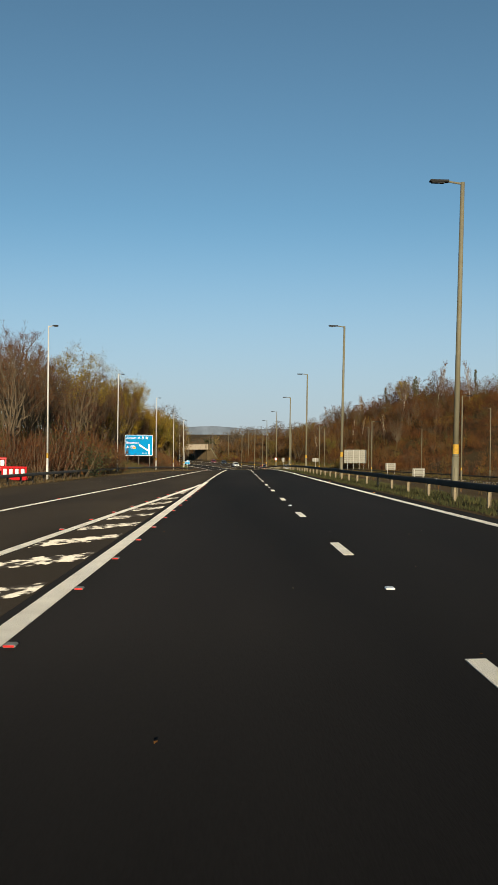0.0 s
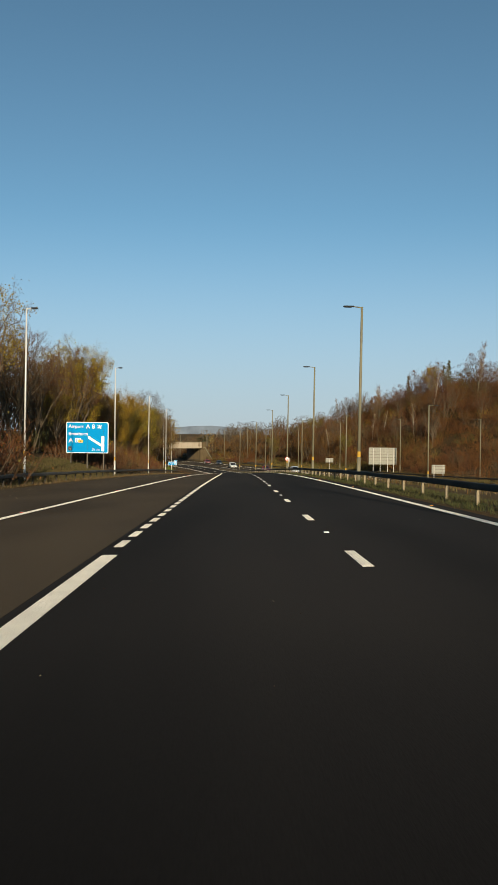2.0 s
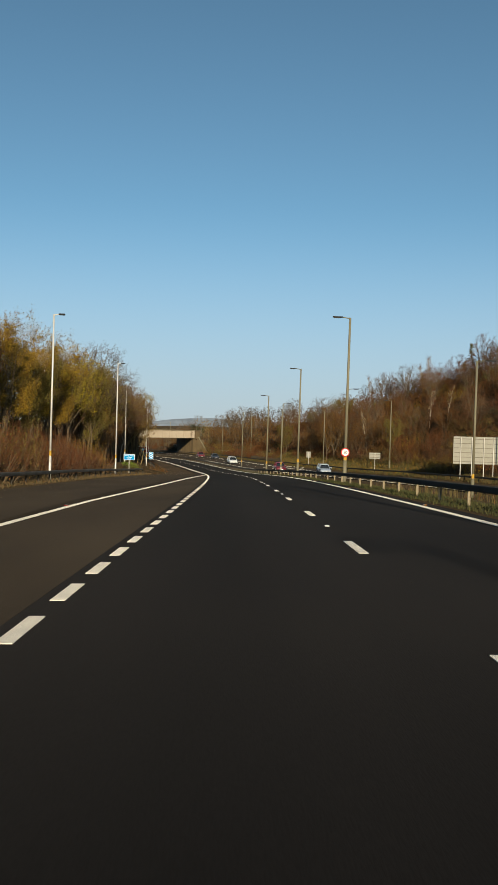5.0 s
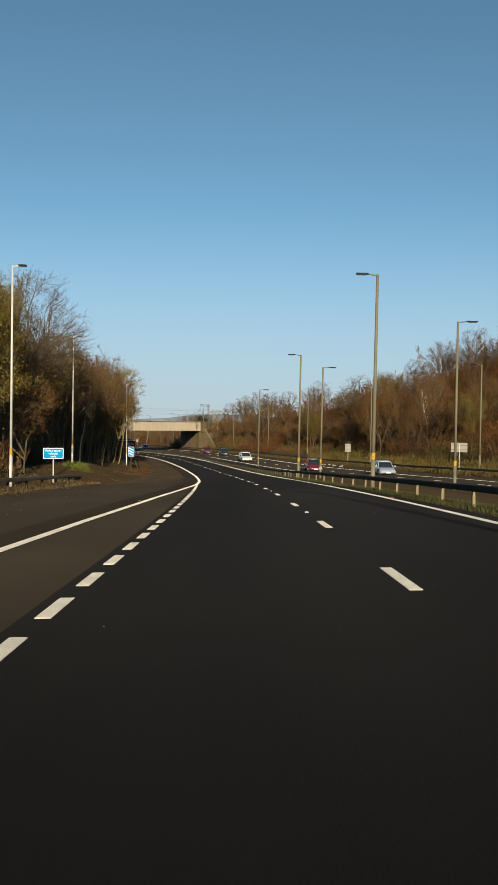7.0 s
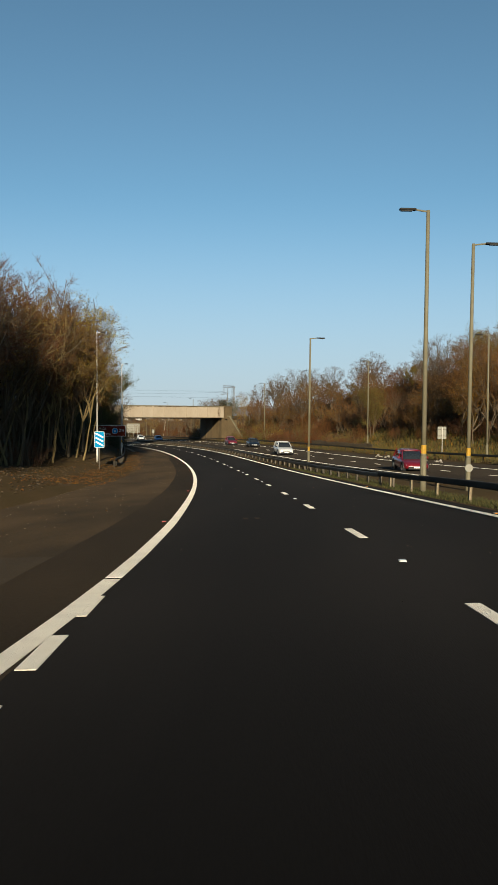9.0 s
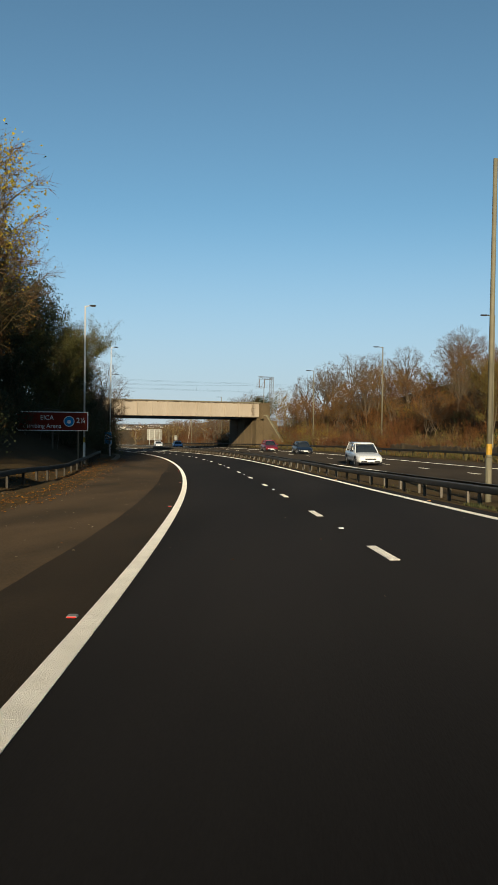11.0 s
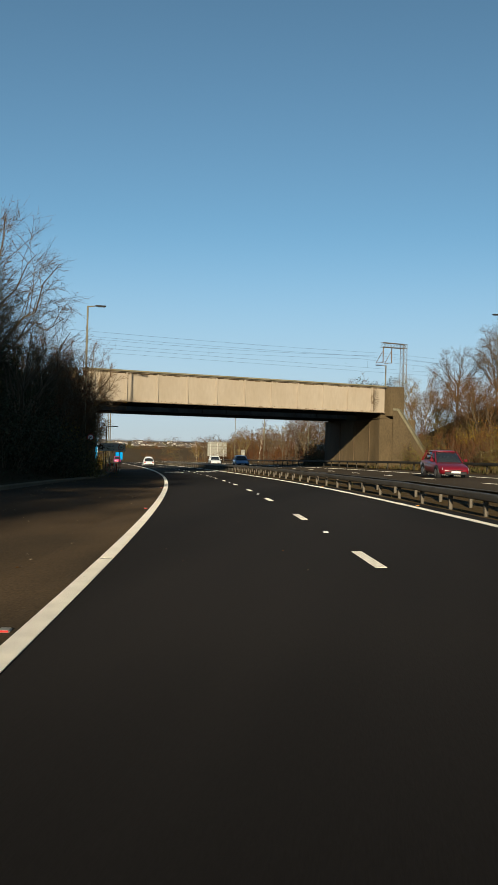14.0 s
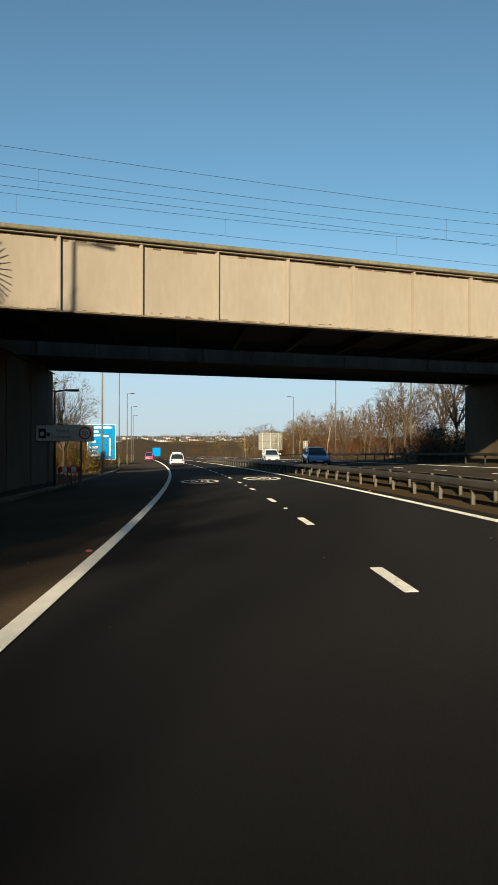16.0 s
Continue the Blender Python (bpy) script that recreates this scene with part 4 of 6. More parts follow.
def bush_kind(label, twig, leaf, *a):
    return planted(thicket(*a), "bush", label, "bush", BARK, twig, leaf, "roadside bushes")


KINDS = {
    "bare": planted(dome(11, 12.0, 4.4), "tree", "tall leafless tree with a rounded crown of fine twigs", "tree", BARK, TWIG_GREY, LEAF_BROWN, "roadside trees"),
    "bare_b": planted(dome(12, 11.8, 3.5, 13, 0.016, 3, 0.34, 9, 8, 4, 0.045, 0.4), "tree", "many-stemmed leafless tree with a few last golden leaves", "tree", BARK, TWIG, LEAF_GOLD, "roadside trees"),
    "russet": planted(dome(13, 10.8, 3.4, 13, 0.017, 3, 0.28, 9, 8, 28, 0.038, 0.85), "tree", "russet twiggy tree half stripped of leaves", "tree", BARK, TWIG_RED, LEAF_BROWN, "roadside trees"),
    "gold": tree_kind("rounded tree with golden autumn leaves", BARK, TWIG, LEAF_GOLD, 14, 9.2, 3.7, 26, 7, 10, 95, 0.05, 0.018, stems=3, loose=0.055),
    "amber": planted(dome(25, 7.5, 3.5, 14, 0.015, 4, 0.16, 9, 8, 46, 0.036, 1.0), "tree", "rounded scrubby tree with brown-gold leaves", "tree", BARK, TWIG, LEAF_AMBER, "roadside trees"),
    "yellow": planted(dome(15, 11.5, 3.7, 13, 0.016, 2, 0.34, 9, 6, 85, 0.055, 0.7), "tree", "tree with patches of yellow autumn leaves in its crown", "tree", BARK, TWIG, LEAF_YELLOW, "roadside trees"),
    "olive": tree_kind("bushy tree with dull olive leaves", BARK, TWIG, LEAF_OLIVE, 16, 8.8, 3.9, 26, 7, 10, 90, 0.05, 0.018, stems=2, loose=0.055),
    "dark": tree_kind("dense ivy-clad tree with leaves darkened for shade", BARK, TWIG, LEAF_SHADED_IVY, 17, 9.5, 4.6, 30, 7, 4, 62, 0.085, 0.02, bare=0.10, loose=0.06),
    "evergreen": tree_kind("broad evergreen tree with dense dark green foliage", BARK, TWIG, LEAF_GREEN, 27, 9.5, 4.3, 46, 9, 6, 165, 0.043, 0.016, bare=0.24, rise=0.12, loose=0.04),
    "bush_green": bush_kind("low rounded bush of fresh green leaves", TWIG, LEAF_LIME, 28, 1.0, 1.7, 30, 3, 70, 0.045, 0.01),
    "birch": tree_kind("slender pale-barked birch with thin russet twigs", BARK_PALE, TWIG_RED, LEAF_GOLD, 18, 12.5, 2.4, 26, 5, 16, 3, 0.05, 0.019, bare=0.3, rise=0.45, trunk_r=0.11, steep=0.3),
    "pine": planted(conifer(19, 12.0, 2.6), "tree", "dark green upright conifer tree", "tree", BARK, TWIG, LEAF_GREEN, "roadside trees"),
    "bush": bush_kind("brown tangled thicket of bare stems", TWIG_RED, LEAF_BROWN, 21, 3.0, 3.4, 46, 20, 5, 0.06, 0.018),
    "bush_gold": bush_kind("bush with yellow-brown autumn leaves", TWIG, LEAF_GOLD, 22, 3.4, 3.6, 40, 16, 40, 0.065, 0.016),
    "slender": planted(dome(41, 11.6, 3.9, 14, 0.016, 4, 0.36, 9, 8, 34, 0.038, 0.9), "tree", "many-stemmed young tree with yellowish bark and golden leaf flecks", "tree", BARK_GOLD, TWIG, LEAF_GOLD, "roadside trees"),
    "bush_dark": bush_kind("dense bush overgrown with ivy, leaves darkened for shade", TWIG, LEAF_SHADED_IVY, 23, 3.4, 3.8, 42, 6, 105, 0.058, 0.016),
    "bush_olive": bush_kind("olive-brown bush keeping some leaves", TWIG, LEAF_OLIVE, 24, 3.6, 3.6, 40, 14, 44, 0.065, 0.016),
}
USED = set()
DICE = random.Random(5)


def plant(kind, s, u, scale=1.0, sink=0.1):
    ob = KINDS[kind]
    x, y = plan(s, u)
    k = scale * DICE.uniform(0.9, 1.1)
    m = pose(x, y, land(s, u) - sink, DICE.gauss(0, 2), DICE.gauss(0, 2), DICE.uniform(0, 360))
    if kind not in USED:
        USED.add(kind)
        ob.matrix_world = m
        ob.scale = (k, k, k)
    else:
        c = copy_thing(ob, m)
        c.scale = (k, k, k)


def pick(mix):
    q = DICE.random() * sum(w for _, w in mix)
    for k, w in mix:
        q -= w
        if q <= 0:
            return k
    return mix[-1][0]


# the wood on the bank beside the slip road
for s in np.arange(96, 300, 6.5):
    for row, (u, mix, k) in enumerate((
            (-25.5, (("bare_b", 5), ("russet", 3.5), ("yellow", 0.3), ("birch", 1)), 1.1),
            (-31.5, (("bare", 1.5), ("bare_b", 5), ("yellow", 0.4), ("russet", 2), ("birch", 1.5)), 1.2),
            (-40.0, (("bare", 4), ("birch", 2), ("russet", 2)), 1.2))):
        if row == 2 and (s > 235 or int(s) % 2):
            continue
        near = lerp(s, [96, 200, 240, 262, 300], [0, 0, 5.0, 7.5, 10.0])
        plant(pick(mix), s + DICE.uniform(-2, 2), u + near + DICE.uniform(-1.6, 1.6), k * DICE.uniform(0.9, 1.08))
for s, u, kind, k in ((172, -25, "bare_b", 1.0), (182, -22, "russet", 1.15), (190, -24, "russet", 1.2), (199, -21.5, "gold", 1.2), (207, -20.5, "olive", 1.1), (214, -22, "gold", 1.15), (156, -23, "yellow", 0.75), (228, -22, "yellow", 1.15), (238, -21, "yellow", 1.25), (246, -20, "dark", 1.0), (253, -21.5, "yellow", 1.2), (232, -27, "pine", 1.3)):
    plant(kind, s, u, k)
for s in np.arange(98, 222, 3.1):
    if 106 < s < 147:
        continue
    plant(pick((("bush", 8), ("bush_gold", 0.5), ("bush_olive", 0.7))), s + DICE.uniform(-1, 1), -19.6 + lerp(s, [98, 200, 222], [-0.6, 1.0, 2.0]) + DICE.uniform(-1.2, 0.8), DICE.uniform(0.9, 1.3))
for s in np.arange(74, 216, 2.7):
    if 109 < s < 146 or abs(s - 72.6) < 3 or abs(s - 110.5) < 2 or abs(s - 146) < 2 or abs(s - 182) < 2:
        continue
    tall = lerp(s, [74, 84, 118, 130, 216], [0.8, 1.7, 1.6, 1.0, 0.9])
    plant(pick((("bush", 9), ("bush_olive", 0.6), ("bush_dark", 0.5))), s + DICE.uniform(-0.8, 0.8), slip_edge(s) - 3.2 - DICE.uniform(0.0, 1.2), tall * DICE.uniform(0.8, 1.1))
    if s < 104:
        plant(pick((("bush", 5), ("russet", 1))), s, slip_edge(s) - 6.2, 1.0 * DICE.uniform(0.8, 1.2))
for s in np.arange(222, 300, 4.0):
    plant(pick((("bush", 5), ("bush_dark", 4))), s, -21.5 + lerp(s, [222, 262, 300], [1.5, 1.0, 6.0]) + DICE.uniform(-1.5, 1.5), DICE.uniform(0.55, 0.8))
# trees crowding the shoulder before the bridge
for s, u, kind, k in ((281, -17.5, "russet", 1.25), (286, -15.5, "bare_b", 1.25), (290, -18, "russet", 1.3), (294, -15.5, "russet", 1.15), (298, -17.0, "bare_b", 1.2), (303, -15.5, "bare", 1.15), (308, -17.5, "birch", 1.1), (316, -17, "bare", 1.2),
                      ):
    plant(kind, s, u, k)
for s, u, kind, k in ((311, -18, "dark", 0.75), (319, -17.8, "dark", 0.9), (327, -18.2, "dark", 1.15), (333, -17.6, "dark", 1.0), (339, -12.9, "evergreen", 1.08), (350, -13.8, "evergreen", 1.06), (357, -19, "dark", 1.0), (348, -21, "bare", 1.05),
                      (372, -15.0, "bare", 0.85), (381, -13.5, "bare", 0.78), (389, -14.5, "bare_b", 0.75), (395, -16.0, "bare", 0.75), (402, -12.6, "bare_b", 0.8), (400.5, -10.3, "bare", 0.85), (403.2, -9.9, "russet", 0.62), (404, -9.7, "bush_olive", 0.9), (219, -18.7, "yellow", 1.2), (223, -19.7, "russet", 1.2), (226.5, -17.6, "olive", 1.2), (231, -18.6, "yellow", 1.05), (215, -20.5, "gold", 1.3), (236, -18.0, "amber", 1.2), (221, -16.8, "bush_gold", 1.0), (225, -16.2, "bush", 1.0), (405, -14.5, "russet", 0.75), (399, -13.5, "russet", 0.7)):
    plant(kind, s, u, k)
for s in np.arange(306, 408, 2.6):
    back = 5.0 if s < 333 else 0.0
    plant(pick((("bush_dark", 6), ("bush", 1))), s, -12.9 - back + DICE.uniform(-0.6, 0.4), DICE.uniform(0.8, 1.1))
    plant(pick((("bush_dark", 4), ("bush", 2), ("bush_olive", 1))), s + 1.2, -15.6 - back + DICE.uniform(-0.8, 0.8), DICE.uniform(0.85, 1.15))
for s, u, kind, k in ((404.6, -9.6, "slender", 0.5), (402.4, -10.0, "amber", 0.72), (400.4, -10.6, "amber", 0.7), (406.4, -9.9, "slender", 0.45)):
    plant(kind, s, u, k)
plant("bush_gold", 403, -11.8, 0.9)
plant("bush_gold", 398, -12.2, 1.0)
for s, u, kind, k in ((401.0, -10.7, "bare_b", 0.72), (397, -11.3, "russet", 0.66), (404.5, -10.9, "russet", 0.55), (392, -12.2, "bare_b", 0.7), (394, -11.4, "bush_dark", 0.9), (399, -10.6, "bush_dark", 0.75), (403, -10.4, "bush_dark", 0.8), (405.5, -10.2, "bush", 0.9), (306, -16.0, "dark", 0.7), (314, -15.4, "dark", 0.75), (323, -15.8, "dark", 0.8), (331, -15.6, "dark", 0.95), (341, -16.2, "dark", 1.1), (347, -15.6, "dark", 1.0), (362, -14.2, "dark", 0.75), (368, -13.6, "dark", 0.7)):
    plant(kind, s, u, k)
for s, u, kind, k in ((402, -10.1, "russet", 0.72), (398.5, -10.9, "russet", 0.85), (405, -9.9, "bare_b", 0.6), (400.2, -9.8, "bare_b", 0.85), (399, -9.9, "bush_olive", 0.9), (372, -12.4, "dark", 0.52), (379, -12.2, "dark", 0.5), (386, -12.3, "dark", 0.5), (393, -11.8, "dark", 0.48), (358, -12.2, "bush_dark", 1.25), (364, -12.0, "bush_dark", 1.25), (377, -11.7, "bush_dark", 1.2), (383, -11.6, "bush_dark", 1.2), (390, -11.4, "bush_dark", 1.2), (396, -11.0, "bush_dark", 1.15)):
    plant(kind, s, u, k)
for s, u, kind, k in ((376, -16.5, "dark", 0.55), (384, -16.0, "dark", 0.5), (391, -15.2, "dark", 0.5), (398, -13.8, "dark", 0.5), (368, -18, "dark", 0.6), (379, -15.0, "bare", 0.85), (387, -14.4, "bare", 0.75), (373, -16.2, "bare", 0.88),
                      (276, -18.2, "russet", 1.2), (283, -16.8, "slender", 1.15), (288.5, -16.6, "russet", 1.25), (292, -15.2, "slender", 1.1), (297, -15.8, "russet", 1.2), (301, -14.6, "slender", 1.05), (279, -19.5, "yellow", 1.1), (302, -13.2, "yellow", 1.22), (296, -13.4, "slender", 1.1), (120, -22.5, "yellow", 1.2), (150, -24, "russet", 1.35), (168, -22, "gold", 1.4), (162, -23, "russet", 1.3), (113, -25, "bare", 0.98), (104, -25, "bare", 0.92), (250, -20, "bare", 1.4), (246, -18.5, "bare", 1.3), (256, -18.6, "yellow", 1.25), (263, -17.2, "bare", 1.2), (304, -13.6, "slender", 0.85)):
    plant(kind, s, u, k)
for s in np.arange(305, 334, 3.0):
    plant("bush_dark", s, (-14.4 if s < 314 else -15.4) + DICE.uniform(-0.5, 0.5), DICE.uniform(0.85, 1.1))
plant("bare", 330, -17.5, 1.25)
for s, u, kind, k in ((166, -22.5, "yellow", 1.3), (170, -24.5, "olive", 1.4), (176, -25, "bare_b", 1.3), (184, -26, "bare_b", 1.3), (191, -26.5, "bare_b", 1.25), (243, -19.0, "bare", 1.2), (249, -19.5, "pine", 0.95), (256, -18.0, "bare_b", 1.15), (262, -17.5, "slender", 1.15), (268, -18.5, "bare_b", 1.15), (272, -17.0, "russet", 1.2), (385, -11.0, "bare", 0.74), (374, -11.4, "bare", 0.98), (243, -13.2, "bush_green", 1.0), (245.3, -13.9, "bush_green", 0.85)):
    plant(kind, s, u, k)
# hillside and bank beyond the opposite carriageway
for s in np.arange(238, 428, 6.0):
    e = far_side(s)
    mix = (("amber", 3), ("russet", 6), ("birch", 1), ("bare_b", 1.5)) if s < 345 else (("bare", 4), ("amber", 3), ("olive", 1), ("russet", 2))
    for d in (13, 20, 28):
        if d == 13 and (s < 280 or DICE.random() < 0.6):
            continue
        plant(pick(mix), s + DICE.uniform(-2.5, 2.5), e + d + DICE.uniform(-2.5, 2.5), DICE.uniform(0.6, 0.85) if s < 345 else DICE.uniform(0.45, 0.6))
for s in np.arange(240, 424, 3.4):
    e = far_side(s)
    if 248 < s < 345:
        e += 5.0
    plant(pick((("bush", 6), ("bush_gold", 1), ("bush_olive", 2))), s, e + 5.5 + DICE.uniform(-1, 2.0), DICE.uniform(0.6, 1.05))
for s, u, kind, k in ((262, 60, "birch", 0.98), (275, 66, "birch", 0.985), (288, 58, "pine", 0.7), (281, 55, "russet", 0.9), (292, 60, "russet", 0.95), (303, 58, "russet", 0.95), (268, 62, "russet", 0.95), (256, 60, "russet", 0.9), (276, 58, "pine", 0.75), (310, 64, "russet", 0.9), (296, 64, "pine", 0.72), (305, 68, "birch", 0.98), (312, 60, "pine", 0.72), (330, 66, "pine", 0.72), (345, 62, "pine", 0.72), (287, 57, "gold", 0.8), (258, 70, "pine", 0.72), (246, 64, "birch", 0.98), (352, 66, "birch", 0.98), (270, 52, "birch", 0.85), (318, 52, "birch", 0.85)):
    plant(kind, s, u, k)
for s, u, kind, k in ((408, 32, "bare", 0.85), (415, 36, "bare", 0.9), (422, 31, "bare", 0.8), (428, 39, "bare", 0.95), (400, 36, "bare", 0.9), (392, 42, "bare", 0.9), (436, 34, "bare", 0.85), (402, 29, "amber", 1.0), (396, 31, "amber", 1.1), (409, 28.5, "amber", 0.8), (389, 33, "amber", 1.0), (416, 28, "amber", 0.75), (382, 36, "bare", 0.8), (374, 34, "amber", 1.05)):
    plant(kind, s, u, k * (0.84 if kind == "bare" else 0.9))
for s, u, kind, k in ((420, 26.5, "amber", 0.9), (426, 27, "amber", 1.0), (432, 29, "amber", 1.0), (412, 30, "amber", 1.05), (405, 27, "amber", 0.85), (438, 27, "amber", 0.9), (444, 30, "russet", 0.7), (424, 30, "bare", 0.95), (431, 33, "bare", 1.0), (418, 33, "bare", 1.0), (440, 31, "bare", 0.95), (411, 26, "bush_olive", 1.1), (417, 25.5, "bush_gold", 1.0), (423, 25, "bush", 1.2), (429, 25.5, "bush_olive", 1.1), (404, 25.5, "bush", 1.2)):
    plant(kind, s, u, k * (0.84 if kind == "bare" else 0.9))
for s, u, kind, k in ((349, 26.5, "olive", 0.85), (353, 29, "amber", 0.8), (366, 27, "amber", 0.8), (283, 33, "olive", 0.7), (292, 35, "amber", 0.95), (301, 31, "amber", 0.9), (312, 33, "amber", 0.95), (321, 30, "olive", 0.7), (334, 29, "amber", 0.85), (338, 33, "bare", 1.0), (344, 35, "bare", 0.85), (327, 34, "olive", 1.15), (318, 30.5, "amber", 1.35), (311, 29, "amber", 1.25), (323, 32, "amber", 1.4), (315, 36, "russet", 1.0), (306, 35, "russet", 0.95), (330, 29.5, "amber", 1.1), (300, 33, "amber", 1.1), (318, 47, "bare", 0.8), (328, 45, "bare", 0.75)):
    plant(kind, s, u, k)
# woods past the bridge
for s in np.arange(448, 660, 10.5):
    e = far_side(s)
    for d in (6, 13):
        plant(pick((("slender", 3), ("bare_b", 4), ("bare", 2), ("birch", 1))), s + DICE.uniform(-3, 3), e + d + DICE.uniform(-2, 2), DICE.uniform(0.55, 0.72) if s > 500 else DICE.uniform(0.75, 0.95))
for s, u, kind, k in ((454, 21.5, "dark", 0.7), (447, 24.0, "dark", 0.85), (461, 20.6, "bush_dark", 1.3), (466, 20.9, "bush_dark", 1.1), (463, -12.2, "bush_gold", 1.1), (470, -12.0, "bush_gold", 1.0), (476, -13.5, "bush_olive", 1.2), (458, -12.0, "bare", 0.72), (452, -14, "dark", 0.7), (460, -17, "russet", 0.8), (462, -13.6, "bare", 0.62), (468, -13.2, "bare", 0.6), (456, -15.0, "dark", 0.6), (508, -16.5, "pine", 0.6), (472, -16, "bare_b", 0.8), (486, -20, "pine", 0.75), (492, -22, "pine", 0.85), (505, -24, "pine", 0.8), (530, -18, "bush_gold", 1.2), (550, -17, "bush", 1.3), (575, -19, "russet", 0.6), (600, -20, "olive", 0.6)):
    plant(kind, s, u, k)


# hillside scrub and far woods, too many to count
def scrub(name, label, spots, protos, mats):
    """Joins reduced plants into one mesh: spots of place, scale and slot."""
    vs, fs, ms, base = [], [], [], 0
    packs = [(np.array([tuple(q) for q in p.crown]), np.array(p.crown_f)) for p in protos]
    for (x, y, z, k, a, slot, which) in spots:
        v, f = packs[which]
        c, si = math.cos(a) * k, math.sin(a) * k
        w = np.empty_like(v)
        w[:, 0], w[:, 1], w[:, 2] = x + v[:, 0] * c - v[:, 1] * si, y + v[:, 0] * si + v[:, 1] * c, z + v[:, 2] * k
        vs.append(w), fs.append(f + base), ms.append(np.full(len(f), slot))
        base += len(v)
    return tagged(new(name, mesh(name, np.concatenate(vs).tolist(), np.concatenate(fs).tolist(), mats, np.concatenate(ms))), label, "woodland", kind="stuff")


FAR_KINDS = [thicket(31, 3.2, 4.6, 24, 16, 10, 0.075, 0.034), thicket(32, 4.4, 4.4, 24, 18, 6, 0.07, 0.034), dome(33, 6.5, 3.2, 8, 0.034, 2, 0.18, 6, 3, 6, 0.07), dome(34, 8.0, 2.9, 9, 0.032, 2, 0.25, 6, 4)]
FAR_MATS = [TWIG, TWIG_RED, LEAF_BROWN, LEAF_OLIVE, TWIG_GREY, LEAF_GREEN, LEAF_GOLD]


def open_ground(s, u):
    """Mown ground round the big sign, and the grassy foot of the far bank."""
    return (190 < s < 233 and u < 32.5) or (248 < s < 345 and u < far_side(s) + 9.5)


spots = []
for i in range(1750):
    s = DICE.uniform(150, 432) if i % 3 == 0 else DICE.uniform(195, 345)
    d = 6.5 + (72 if i % 3 == 0 else 46) * DICE.random() ** 0.9
    if s < 200:
        d += 12
    u = far_side(s) + d
    if open_ground(s, u):
        continue
    x, y = plan(s, u)
    high = d > 30
    spots.append((x, y, land(s, u) - 0.2, DICE.uniform(0.6, 1.1) * (0.9 if high else 0.75), DICE.uniform(0, 6.28), DICE.choices(range(7), (4, 7, 4, 1.2, 2, 0.7, 0.3))[0], DICE.choices(range(4), (4, 4, 2 + 2 * high, 1 + 2 * high))[0]))
for i in range(190):
    s = DICE.uniform(322, 392)
    u = far_side(s) + 4.5 + 20 * DICE.random()
    if open_ground(s, u):
        continue
    x, y = plan(s, u)
    spots.append((x, y, land(s, u) - 0.2, DICE.uniform(0.45, 0.85), DICE.uniform(0, 6.28), DICE.choices(range(7), (5, 5, 3, 2, 2, 0.3, 0.4))[0], DICE.choices(range(4), (6, 4, 0.6, 0.4))[0]))
for i in range(170):
    s = DICE.uniform(370, 441)
    u = far_side(s) + 4.5 + 26 * DICE.random()
    if open_ground(s, u):
        continue
    x, y = plan(s, u)
    spots.append((x, y, land(s, u) - 0.2, DICE.uniform(0.5, 0.9), DICE.uniform(0, 6.28), DICE.choices(range(7), (5, 4, 3, 2, 2, 0.3, 0.5))[0], DICE.choices(range(4), (6, 4, 1, 1))[0]))
for i in range(260):
    s = DICE.uniform(90, 215)
    u = far_side(s) + 2.5 + 34 * DICE.random()
    if open_ground(s, u):
        continue
    x, y = plan(s, u)
    spots.append((x, y, land(s, u) - 0.2, DICE.uniform(0.5, 0.9), DICE.uniform(0, 6.28), DICE.choices(range(7), (4, 7, 4, 1, 2, 0.5, 0.2))[0], DICE.choices(range(4), (5, 4, 1, 1))[0]))
for i in range(430):
    s = DICE.uniform(240, 348)
    u = far_side(s) + 12 + 38 * DICE.random()
    if open_ground(s, u):
        continue
    x, y = plan(s, u)
    spots.append((x, y, land(s, u) - 0.2, DICE.uniform(0.7, 1.0), DICE.uniform(0, 6.28), DICE.choices(range(7), (4, 7, 4, 1, 2, 0.5, 0.2))[0], DICE.choices(range(4), (5, 4, 2, 1))[0]))
# green slot weighted heaviest, painting the shade inside the wood
under = []
for i in range(640):
    s = DICE.uniform(92, 345)
    u = slip_edge(s) - lerp(s, [92, 215, 240, 300, 330], [13, 13, 12.5, 10.5, 10.5]) - 30 * DICE.random() ** 1.4
    x, y = plan(s, u)
    under.append((x, y, land(s, u) - 0.2, DICE.uniform(0.7, 1.2), DICE.uniform(0, 6.28), DICE.choices(range(7), (3, 2, 1, 0.5, 1, 7, 0.1))[0], DICE.choices(range(4), (5, 5, 1, 1))[0]))
scrub("understorey", "brown undergrowth between the trunks, weighted dark for the wood's shade", under, FAR_KINDS, FAR_MATS)
scrub("hillside_scrub", "brown and russet scrub covering the hillside", spots, FAR_KINDS, FAR_MATS)
spots = []
for i in range(240):
    s = DICE.uniform(452, 660)
    u = far_side(s) + 3.5 + 26 * DICE.random()
    x, y = plan(s, u)
    spots.append((x, y, land(s, u) - 0.2, DICE.uniform(0.7, 1.15), DICE.uniform(0, 6.28), DICE.choices(range(7), (5, 4, 2, 1, 3, 0.3, 0.2))[0], DICE.choices(range(4), (2, 3, 2, 3))[0]))
